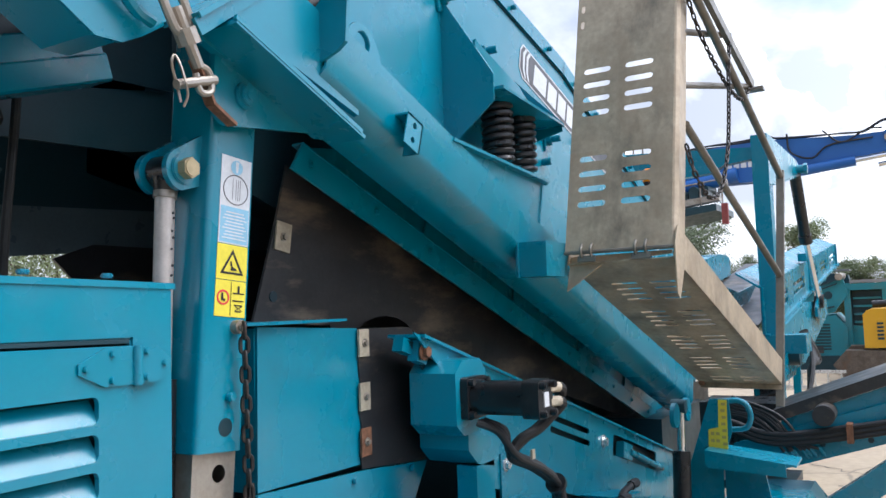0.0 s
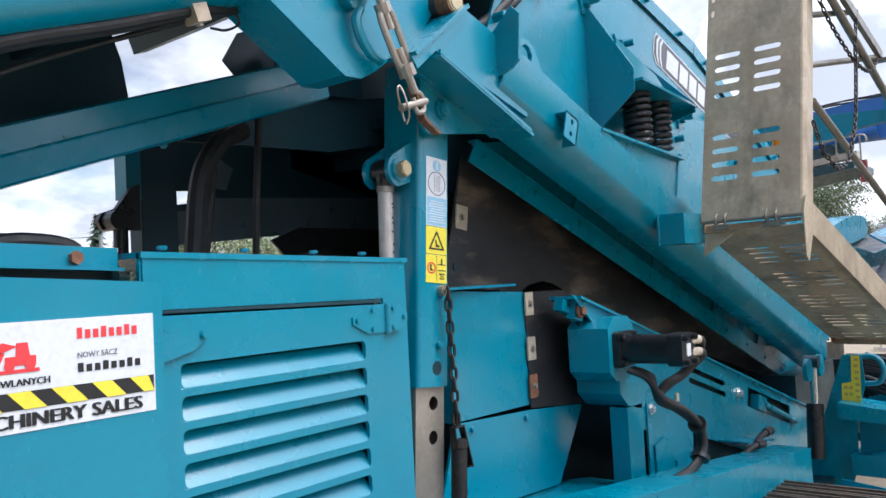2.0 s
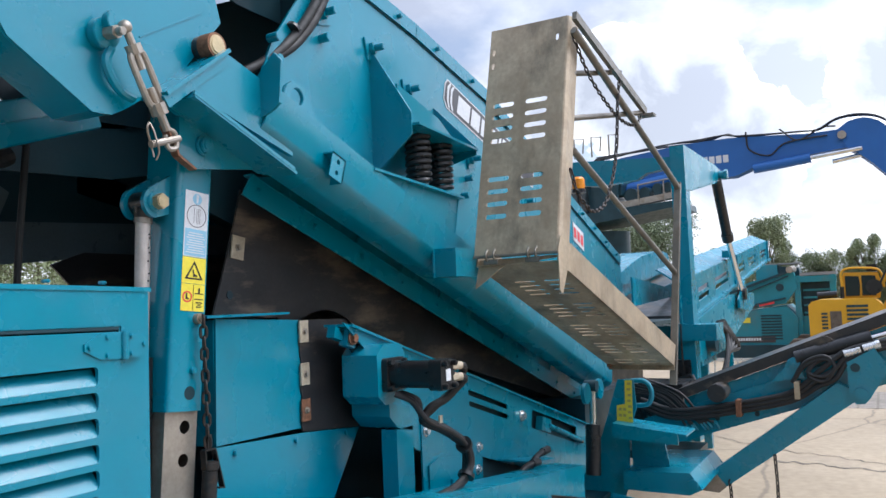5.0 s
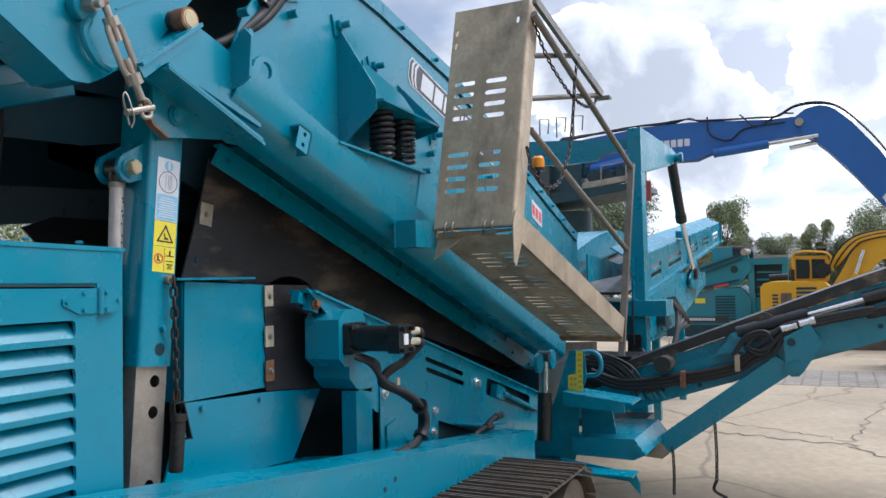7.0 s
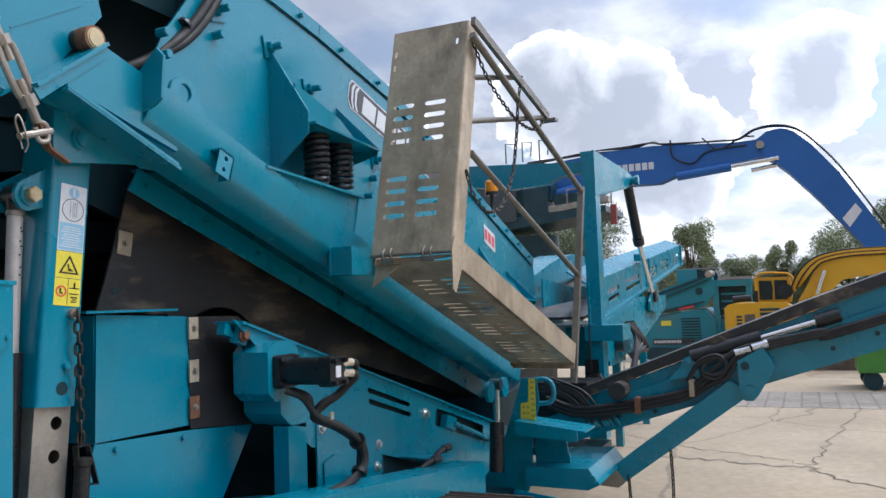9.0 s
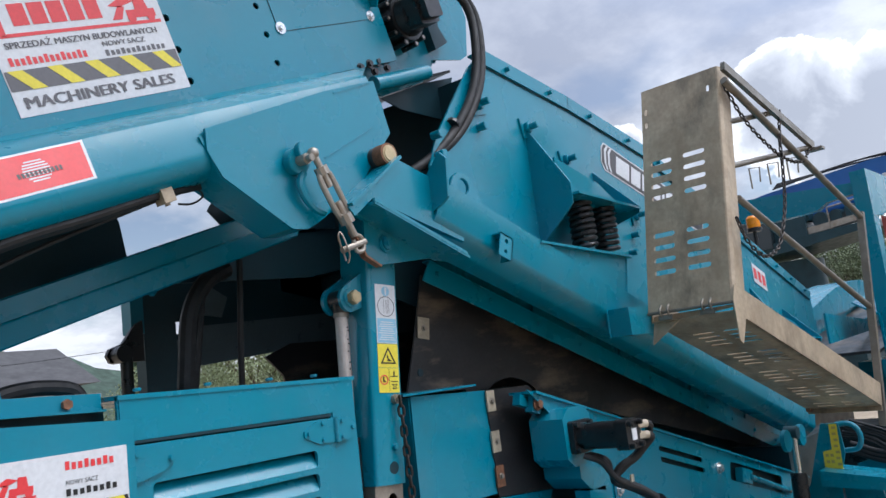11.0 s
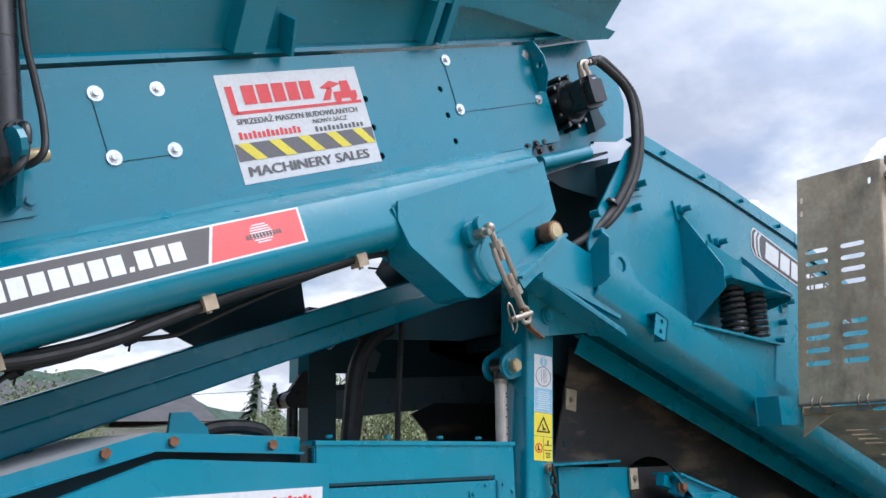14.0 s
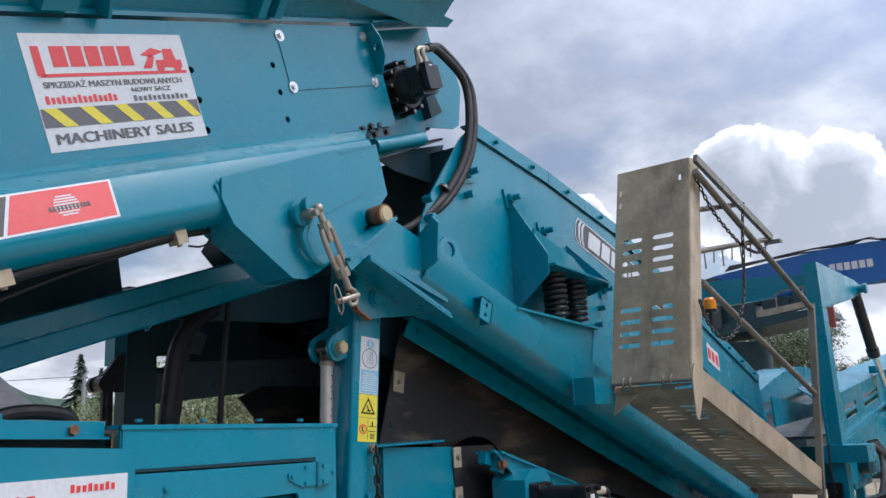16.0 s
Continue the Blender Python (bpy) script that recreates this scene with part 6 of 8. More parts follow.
# ---- product conveyor below the screen ----
conv = thing("product_conveyor", "teal product conveyor frame with slots and hydraulic drive", "conveyor", (4.8, 1.9, 1.0))
cw = Vector((3.65, 0, -1.06)).normalized()
cn = Vector((-cw.z, 0, cw.x))
CM = axes((2.97, 1.70, 1.99), cw, cn)
bm = BM()
hol = [slot(1.82, -0.115, 0.66, 0.035, 3), slot(1.85, -0.185, 0.66, 0.035, 3), rounded(2.62, -0.204, 3.67, -0.064, 0.03), slot(1.02, -0.13, 0.5, 0.035, 3)]
sheet(bm, [(0.0, 0.0), (4.3, 0.0), (4.3, -0.53), (2.75, -0.52), (1.8, -0.51), (0.9, -0.56), (0.55, -0.45), (0.25, -0.10)], CM @ at_z(0.0), 0.010, hol)
part("side_plate", bm, TEAL, conv)
bm = BM()
box(bm, 0.06, 4.3, -0.008, 0.006, -0.16, 0.03, CM)
part("top_flange", bm, TEAL, conv)
# plate behind the openings, dark to give their shade
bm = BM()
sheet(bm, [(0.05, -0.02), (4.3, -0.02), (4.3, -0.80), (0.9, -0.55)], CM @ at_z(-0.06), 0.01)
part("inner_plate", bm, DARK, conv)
bm = BM()
bolt(bm, CM @ Vector((2.42, -0.14, 0.01)), OUT, 0.028)
part("plate_bolt", bm, ZINC, conv)
bm = BM()
box(bm, 2.80, 3.0, -0.20, -0.09, -0.03, 0.03, CM)
rod(bm, CM @ Vector((2.95, -0.145, 0.02)), CM @ Vector((3.75, -0.17, 0.02)), 0.025, 12)
part("belt_tensioner", bm, TEAL, conv, bevel=0.004)
bm = BM()
rod(bm, CM @ Vector((3.65, -0.165, 0.02)), CM @ Vector((3.82, -0.175, 0.02)), 0.014, 10)
part("tension_screw", bm, RUSTY, conv)
# spring tensioner at the head
bm = BM()
box(bm, 0.02, 0.50, -0.075, -0.015, -0.10, -0.05, CM)
box(bm, 0.10, 0.18, -0.10, 0.0, -0.07, -0.02, CM)
part("head_bracket", bm, TEAL, conv, bevel=0.004)
bm = BM()
pts = []
for i in range(7 * 10 + 1):
    a = i * math.tau / 10
    pts.append(CM @ Vector((0.30 + 0.22 * i / 70, -0.06 + 0.026 * math.cos(a), -0.01 + 0.026 * math.sin(a))))
tube(bm, pts, 0.006, 6, smooth=False)
part("scraper_spring", bm, TEAL, conv)
bm = BM()
rod(bm, CM @ Vector((0.16, -0.055, -0.01)), CM @ Vector((0.32, -0.055, -0.01)), 0.016, 10)
bolt(bm, CM @ Vector((0.13, -0.055, -0.01)), OUT, 0.024)
part("scraper_bolt", bm, RUSTY, conv)
# drive guard and motor
drive = thing("drive_unit", "teal octagonal drive guard with a black hydraulic motor", "hydraulic motor", (3.2, 1.6, 1.7))
HC = Vector((3.245, 0, 1.695))
oct_ = [(3.115, 1.585), (3.115, 1.805), (3.18, 1.858), (3.34, 1.858), (3.395, 1.805), (3.395, 1.60), (3.33, 1.535), (3.18, 1.535)]
bm = BM()
sheet(bm, oct_, at_y(1.58), 0.23)
part("guard", bm, TEAL, drive, bevel=0.004)
bm = BM()
sheet(bm, rounded(HC.x - 0.092, HC.z - 0.09, HC.x + 0.092, HC.z + 0.09, 0.018), at_y(1.545), 0.037)
part("flange", bm, BLACK, drive, bevel=0.004)
for sx_ in (-1, 1):
    for sz_ in (-1, 1):
        bm = BM()
        rod(bm, (HC.x + 0.07 * sx_, 1.55, HC.z + 0.068 * sz_), (HC.x + 0.07 * sx_, 1.52, HC.z + 0.068 * sz_), 0.016, 10)
        part("flange_bolt", bm, BLACK, drive)
bm = BM()       # stepped body: collar, barrel, wider rear case
rod(bm, (HC.x, 1.55, HC.z), (HC.x, 1.50, HC.z), 0.078, 28, 0.072)
sheet(bm, rounded(HC.x - 0.071, HC.z - 0.071, HC.x + 0.071, HC.z + 0.071, 0.045, 6), at_y(1.30), 0.21)
part("motor_body", bm, BLACK, drive, bevel=0.004)
bm = BM()
sheet(bm, rounded(HC.x - 0.076, HC.z - 0.08, HC.x + 0.076, HC.z + 0.08, 0.022), at_y(1.225), 0.075)
part("end_case", bm, BLACK, drive, bevel=0.005)
for sx_ in (-1, 1):
    for sz_ in (-1, 1):
        bm = BM()
        rod(bm, (HC.x + 0.052 * sx_, 1.228, HC.z + 0.058 * sz_), (HC.x + 0.052 * sx_, 1.20, HC.z + 0.058 * sz_), 0.016, 12)
        rod(bm, (HC.x + 0.052 * sx_, 1.20, HC.z + 0.058 * sz_), (HC.x + 0.052 * sx_, 1.196, HC.z + 0.058 * sz_), 0.011, 10)
        part("cap_bolt", bm, BLACK, drive)
bm = BM()
box(bm, HC.x - 0.028, HC.x + 0.020, 1.218, 1.2235, HC.z - 0.032, HC.z + 0.028)
part("rating_plate", bm, WHITE, drive)
for dz in (0.038, -0.022):
    bm = BM()
    rod(bm, (HC.x + 0.065, 1.245, HC.z + dz), (HC.x + 0.105, 1.235, HC.z + dz), 0.025, 6)
    rod(bm, (HC.x + 0.10, 1.236, HC.z + dz), (HC.x + 0.15, 1.228, HC.z + dz - 0.003), 0.022, 16)
    part("hose_fitting", bm, TAN, drive, "cream plastic-sleeved hose fitting")
for k, dz in enumerate((0.038, -0.022)):
    bm = BM()
    o = 0.035 * k
    tube(bm, [(HC.x + 0.145, 1.228, HC.z + dz), (HC.x + 0.19, 1.23, HC.z + dz - 0.02), (HC.x + 0.215 - o, 1.27, HC.z - 0.05 - o), (3.43 - o, 1.33, 1.56 - o * 0.4), (3.37 - o, 1.39, 1.505), (3.30 + o, 1.42, 1.44), (3.50 + o, 1.40, 1.355), (3.72 + o, 1.40, 1.235), (3.77 + o, 1.40, 1.11), (3.63 + o, 1.40, 1.025), (3.34 + o, 1.42, 1.0), (3.19 + o, 1.45, 0.92)], 0.023, 10)
    part("hose", bm, HOSE, drive)
for k in range(3):
    bm = BM()
    o = 0.028 * k
    tube(bm, [(HC.x - 0.06 + o, 1.52, HC.z - 0.10), (3.23 + o, 1.44, 1.55), (3.29 + o, 1.39 + o, 1.445), (3.50 + o, 1.36 + o, 1.35), (3.70 + o, 1.37 + o, 1.235), (3.74 + o, 1.38 + o, 1.11), (3.60 + o, 1.40, 1.03), (3.32 + o, 1.43, 1.0), (3.19 + o, 1.5, 0.91)], 0.017, 10)
    part("hose", bm, HOSE, drive)
bm = BM()
box(bm, 3.355, 3.385, 1.345, 1.355, 1.42, 1.46)
part("hose_tag", bm, TAN, drive)
for p, d in (((3.70, 1.385, 1.245), (0.8, 0, -0.6)), ((3.72, 1.39, 1.065), (-0.6, 0, -0.7))):
    bm = BM()
    dv = Vector(d).normalized() * 0.012
    rod(bm, Vector(p) - dv, Vector(p) + dv, 0.05, 16)
    part("hose_strap", bm, BLACK, drive)
bm = BM()
sheet(bm, [(3.25, 1.53), (3.54, 1.48), (3.54, 1.375), (3.50, 1.35), (3.33, 1.39), (3.25, 1.46)], at_y(1.60), 0.25)
part("drive_bracket", bm, TEAL, drive, bevel=0.008)
bm = BM()
box(bm, 3.315, 3.49, 1.60, 1.70, 0.86, 1.38)
part("drive_column", bm, TEAL, drive, bevel=0.006)
bm = BM()
sheet(bm, [(3.72, 0.91), (4.52, 0.80), (4.54, 1.11), (4.25, 1.22), (3.72, 1.36)], at_y(1.68), 0.012)
pl = part("mount_plate", bm, TEAL, drive)
for x, z in ((3.77, 1.30), (4.476, 1.081), (4.45, 0.935)):
    bm = BM()
    bolt(bm, (x, 1.68, z), OUT, 0.022)
    part("bolt", bm, ZINC, pl)
bm = BM()
sheet(bm, [(3.45, 0.93), (4.4, 0.83), (4.4, 0.845), (3.45, 0.945)], at_y(1.42), 0.27)
part("mount_foot", bm, TEAL, drive)
bm = BM()
sheet(bm, [(3.777, 0.93), (4.17, 0.876), (4.176, 1.076), (3.90, 1.12), (3.777, 1.09)], at_y(1.667), 0.010, [rounded(3.96, 0.915, 4.06, 0.955, 0.01)])
part("pump_cover", bm, TEAL, drive, bevel=0.003)

# ---- chassis ----
chassis = thing("chassis", "teal welded chassis beam above the crawler track", "chassis", (3.5, 1.6, 0.4))
bm = BM()
sheet(bm, [(-1.0, 1.544), (1.5, 1.246), (2.74, 1.092), (5.42, 0.784), (5.42, 0.42), (-1.0, 0.42)], at_y(1.272), 0.015)
cs = part("side_rail", bm, TEAL, chassis)
bm = BM()
sheet(bm, [(-1.0, 1.56), (1.5, 1.262), (2.74, 1.108), (5.42, 0.80), (5.42, 0.785), (2.74, 1.093), (-1.0, 1.545)], at_y(1.27), 0.25)
part("top_plate", bm, TEAL, chassis)
for x, z in ((3.069, 0.905), (3.18, 0.935)):
    bm = BM()
    rod(bm, (x, 1.274, z), (x, 1.268, z), 0.014, 12)
    part("hole", bm, DARK, cs)
# dark wall added to block daylight between the parts
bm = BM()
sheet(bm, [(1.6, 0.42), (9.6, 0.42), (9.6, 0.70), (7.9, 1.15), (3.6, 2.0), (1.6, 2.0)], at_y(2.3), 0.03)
part("dark_infill", bm, DARK, chassis)
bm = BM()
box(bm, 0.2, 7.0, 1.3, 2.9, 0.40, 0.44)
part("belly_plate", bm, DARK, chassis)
# dark box added to fill the shaded gap behind the screen ram
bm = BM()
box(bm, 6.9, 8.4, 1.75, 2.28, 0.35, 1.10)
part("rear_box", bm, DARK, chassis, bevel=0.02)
for pts in ([(4.78, 1.52, 0.85), (4.84, 1.50, 0.88), (4.90, 1.47, 0.90), (4.97, 1.45, 0.90)], [(4.95, 1.52, 0.84), (5.03, 1.50, 0.91), (5.10, 1.47, 0.945), (5.18, 1.46, 0.95)]):
    bm = BM()
    tube(bm, pts, 0.022, 10)
    rod(bm, pts[-2], pts[-1], 0.03, 8)
    part("valve_hose", bm, HOSE, chassis)
bm = BM()
sheet(bm, [(4.80, 0.925), (5.40, 0.835), (5.40, 0.845), (4.80, 0.935)], at_y(1.50), 0.19)
part("valve_cover", bm, TEAL, chassis)
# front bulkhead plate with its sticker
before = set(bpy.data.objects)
bm = BM()
sheet(bm, [(0.954, 1.44), (0.835, 1.44), (0.823, 1.235), (0.888, 1.042), (0.901, 0.68), (0.95, 0.55), (1.30, 0.47), (1.289, 0.677), (1.192, 0.791), (1.091, 1.034)], at_x(5.45), 0.02)
part("front_bulkhead", bm, TEAL, chassis, bevel=0.004)
bm = BM()
sheet(bm, [(0.898, 1.435), (0.845, 1.435), (0.853, 1.107), (0.973, 1.12), (0.968, 1.245), (0.905, 1.26)], at_x(5.446), 0.003)
st = part("sticker", bm, YELLOW, chassis, "yellow warning sticker sheet")
bm = BM()
for k in range(7):
    y, z = 0.855 + 0.005 * (k % 2), 1.40 - 0.042 * k
    box(bm, 5.4445, 5.4455, y, y + 0.026, z, z + 0.018)
for k in range(4):
    y, z = 0.90 + 0.032 * (k % 2), 1.21 - 0.045 * (k // 2)
    box(bm, 5.4445, 5.4455, y, y + 0.022, z, z + 0.02)
tagged(part("pictogram", bm, material("faded_print", (0.42, 0.34, 0.10), 0.6), st), kind="stuff")
bm = BM()
tube(bm, [(5.48, 0.86, 1.425), (5.48, 0.78, 1.43), (5.48, 0.73, 1.40), (5.48, 0.71, 1.33), (5.48, 0.74, 1.26), (5.48, 0.83, 1.245)], 0.018, 10)
part("grab_handle", bm, TEAL, chassis)
bm = BM()      # outrigger shelf and foot
sheet(bm, [(0.97, 1.137), (0.50, 1.08), (0.497, 1.0), (0.97, 1.03)], at_x(5.30), 0.014)
sheet(bm, [(0.97, 1.137), (0.44, 1.072), (0.44, 1.06), (0.97, 1.125)], at_x(5.312), 0.30)
part("shelf", bm, TEAL, chassis)
bm = BM()
sheet(bm, [(0.95, 0.66), (0.40, 0.59), (0.37, 0.52), (0.37, 0.44), (0.45, 0.53), (0.95, 0.56)], at_x(5.18), 0.014)
sheet(bm, [(5.0, 0.38), (5.19, 0.38), (5.19, 0.95), (5.0, 0.95)], at_z(0.60), 0.010)
part("track_guard", bm, TEAL, chassis)
bm = BM()
sheet(bm, [(0.92, 0.655), (0.449, 0.645), (0.36, 0.69), (0.441, 0.80), (0.92, 0.785)], at_x(5.35), 0.9)
part("pivot_block", bm, TEAL, chassis, bevel=0.008)
bm = BM()
rod(bm, (5.33, 0.42, 0.725), (5.36, 0.42, 0.725), 0.038, 6)
part("pivot_nut", bm, TEAL, chassis)
bm = BM()
sheet(bm, [(0.9, 0.77), (0.62, 0.77), (0.66, 1.0), (0.9, 1.0)], at_x(5.55), 0.02)
part("web", bm, TEAL, chassis)
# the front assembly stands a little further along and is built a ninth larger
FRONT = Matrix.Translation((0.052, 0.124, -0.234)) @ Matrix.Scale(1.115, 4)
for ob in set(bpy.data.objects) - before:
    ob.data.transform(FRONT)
# ram between subframe and chassis
ram2 = thing("screen_ram", "short hydraulic ram holding the screen frame", "hydraulic ram", (5.95, 1.36, 1.0))
bm = BM()
rod(bm, (5.985, 1.36, 1.32), (5.955, 1.36, 1.0), 0.028, 16)
part("rod", bm, CHROME, ram2)
bm = BM()
rod(bm, (5.955, 1.36, 1.02), (5.90, 1.36, 0.62), 0.062, 20)
part("barrel", bm, BLACK, ram2, bevel=0.004)
bm = BM()
rod(bm, (5.985, 1.32, 1.33), (5.985, 1.42, 1.33), 0.05, 16)
part("rod_eye", bm, DARK, ram2)
for x in (5.80, 6.14):
    bm = BM()
    sheet(bm, ring_of(x, 1.29, 0.085, 16) , at_y(1.34), 0.03)
    part("lug", bm, TEAL, ram2, bevel=0.004)

# ---- crawler track ----
track = thing("crawler_track", "worn brown steel crawler track with triple grousers", "crawler track", (3.0, 0.94, 0))
bm = BM()
sheet(bm, [(-0.02, 0), (0.17, 0), (0.17, 0.03), (0.155, 0.03), (0.155, 0.012), (0.10, 0.012), (0.10, 0.028), (0.088, 0.028), (0.088, 0.012), (0.03, 0.012), (0.03, 0.03), (0.016, 0.03), (0.016, 0.012), (-0.02, 0.012)], at_y(-0.30), 0.60)
bmesh.ops.recalc_face_normals(bm, faces=bm.faces)
shoe = bpy.data.meshes.new("track_shoe")
bm.to_mesh(shoe)
bm.free()
shoe.materials.append(TRACK)
TX0, TX1, TR = 0.2, 4.55, 0.36
ways = []
straight = TX1 - TX0
total = 2 * straight + math.tau * TR
d = 0.0
while d < total - 0.1:
    if d < straight:
        p, a = (TX0 + d, TR + TR), 0.0
    elif d < straight + math.pi * TR:
        a = -(d - straight) / TR
        p = (TX1 - TR * math.sin(a), TR + TR * math.cos(a))
    elif d < 2 * straight + math.pi * TR:
        a, p = math.pi, (TX1 - (d - straight - math.pi * TR), 0.0)
    else:
        a = math.pi - (d - 2 * straight - math.pi * TR) / TR
        p = (TX0 - TR * math.sin(a), TR + TR * math.cos(a))
    ways.append((p, a))
    d += 0.172
for (x, z), a in ways:
    again("track_shoe", shoe, Matrix.Translation((x, 0.94, z + 0.03 * 0 + 0.0)) @ Matrix.Rotation(-a, 4, "Y"), track)
bm = BM()
rod(bm, (TX1, 0.70, TR), (TX1, 1.18, TR), 0.30, 28)
part("idler", bm, TRACK, track)
bm = BM()
rod(bm, (TX0, 0.70, TR), (TX0, 1.18, TR), 0.30, 28)
part("sprocket", bm, TRACK, track)
bm = BM()
box(bm, TX0, TX1, 0.75, 1.12, 0.12, 0.55)
part("track_frame", bm, DARK, track)

# ---- side conveyor, swung out across the machine ----
sc = thing("side_conveyor", "teal side conveyor with black belt, rams and hoses", "conveyor", (5.9, -0.4, 0.6))
SX = 5.8
bm = BM()
sheet(bm, [(0.85, 0.88), (0.72, 0.89), (-1.55, 1.62), (-4.5, 2.56), (-4.5, 2.86), (-1.55, 1.90), (-0.17, 1.42), (0.78, 1.12), (0.85, 1.10)], at_x(SX), 0.02)
part("side_beam", bm, TEAL, sc, bevel=0.004)
bm = BM()
sheet(bm, [(0.60, 1.24), (-1.15, 1.90), (-4.5, 3.07), (-4.5, 3.15), (-1.15, 1.985), (0.60, 1.32)], at_x(SX + 0.03), 0.9)
part("belt", bm, RUBBER, sc)
bm = BM()
sheet(bm, [(0.55, 1.15), (-1.15, 1.72), (-4.5, 2.80), (-4.5, 3.06), (-1.15, 1.895), (0.55, 1.255)], at_x(SX + 0.06), 0.012)
part("skirt_plate", bm, TEAL, sc)
bm = BM()
sheet(bm, [(0.335, 0.757), (0.245, 0.645), (-0.635, 1.28), (-0.66, 1.33), (-0.529, 1.402)], at_x(SX - 0.10), 0.10)
part("lift_arm", bm, TEAL, sc, bevel=0.008)
bm = BM()
sheet(bm, [(0.47, 0.68), (0.42, 0.745), (0.335, 0.757), (0.245, 0.645), (0.30, 0.60), (0.44, 0.61)], at_x(SX - 0.12), 0.14)
part("arm_knuckle", bm, STEEL, sc, bevel=0.006)
bm = BM()
sheet(bm, [(-0.595, 1.545), (-0.60, 1.30), (-0.635, 1.262), (-0.69, 1.265), (-0.725, 1.305), (-0.85, 1.505), (-0.77, 1.64)], at_x(SX - 0.13), 0.02)
ap = part("pivot_plate", bm, TEAL, sc, bevel=0.004)
bm = BM()
rod(bm, (SX - 0.13, -0.67, 1.33), (SX - 0.15, -0.67, 1.33), 0.045, 16)
part("pivot_pin", bm, TEAL, ap)
bm = BM()
rod(bm, (SX - 0.135, -0.645, 1.509), (SX - 0.132, -0.645, 1.509), 0.03, 16)
part("hole", bm, DARK, ap)
bm = BM()
sheet(bm, [(-0.74, 1.64), (-0.76, 1.40), (-1.10, 1.475), (-1.05, 1.585), (-0.92, 1.655)], at_x(SX - 0.022), 0.020)
part("stiffener", bm, TEAL, sc, bevel=0.004)
bm = BM()
sheet(bm, [(-0.10, 1.40), (-0.19, 1.50), (-0.215, 1.555), (-0.25, 1.575), (-0.285, 1.56), (-0.30, 1.52), (-0.32, 1.43)], at_x(SX - 0.05), 0.04)
lg = part("ram_lug", bm, TEAL, sc, bevel=0.004)
bm = BM()
rod(bm, (SX - 0.05, -0.25, 1.53), (SX - 0.07, -0.25, 1.53), 0.022, 12)
part("lug_pin", bm, TEAL, lg)
bm = BM()
rod(bm, (SX + 0.005, -0.267, 1.555), (SX + 0.005, -0.76, 1.70), 0.060, 20)
part("ram_barrel", bm, BLACK, sc, bevel=0.004)
bm = BM()
rod(bm, (SX + 0.005, -0.75, 1.697), (SX + 0.005, -1.15, 1.815), 0.022, 14)
part("ram_rod", bm, CHROME, sc)
bm = BM()
rod(bm, (SX + 0.005, -1.12, 1.806), (SX + 0.005, -1.28, 1.853), 0.05, 14)
part("ram_eye", bm, BLACK, sc, bevel=0.004)
bm = BM()
rod(bm, (SX - 0.16, 0.27, 1.322), (SX + 0.3, 0.27, 1.322), 0.066, 24)
part("roller", bm, RUBBER, sc, bevel=0.006)
bm = BM()
rod(bm, (SX - 0.02, -0.463, 1.655), (SX + 0.3, -0.463, 1.655), 0.062, 24)
part("roller", bm, RUBBER, sc, bevel=0.006)
for k in range(3):      # bundle in a loose sleeve, then single hoses
    bm = BM()
    o = 0.03 * (k - 1)
    tube(bm, [(SX - 0.03, 0.86, 1.22 + o), (SX - 0.06, 0.58, 1.15 + o), (SX - 0.07, 0.134, 1.215 + o), (SX - 0.08, -0.225, 1.30 + o), (SX - 0.10, -0.40, 1.42 + o * 1.5), (SX - 0.11, -0.52, 1.50 + 2.2 * o), (SX - 0.10, -0.62, 1.60 + o), (SX - 0.08, -0.85, 1.667 + o * 0.7), (SX - 0.06, -1.15, 1.73 + o * 0.6), (SX - 0.05, -1.47, 1.80 + o * 0.6), (SX - 0.05, -4.4, 2.73 + o * 0.6)], 0.019, 10)
    part("sleeved_hose", bm, HOSE, sc)
for k in range(2):
    bm = BM()
    tube(bm, [(SX - 0.09, -0.24, 1.40), (SX - 0.10, -0.33, 1.52 + 0.02 * k), (SX - 0.11, -0.46, 1.565 + 0.02 * k), (SX - 0.12, -0.52, 1.51), (SX - 0.12, -0.45, 1.445 - 0.03 * k), (SX - 0.11, -0.35, 1.47 - 0.02 * k), (SX - 0.10, -0.40, 1.54), (SX - 0.09, -0.56, 1.595)], 0.014, 8)
    part("hose", bm, HOSE, sc)
for k in (0, 1):
    bm = BM()
    a, b = Vector((SX - 0.11, -0.58 - 0.12 * k, 1.60 + 0.036 * k)), Vector((SX - 0.10, -0.66 - 0.12 * k, 1.622 + 0.036 * k))
    rod(bm, a, b, 0.026, 14)
    rod(bm, b, b + (b - a) * 0.3, 0.03, 6)
    part("hose_fitting", bm, ZINC, sc, "bright crimped hose fitting")
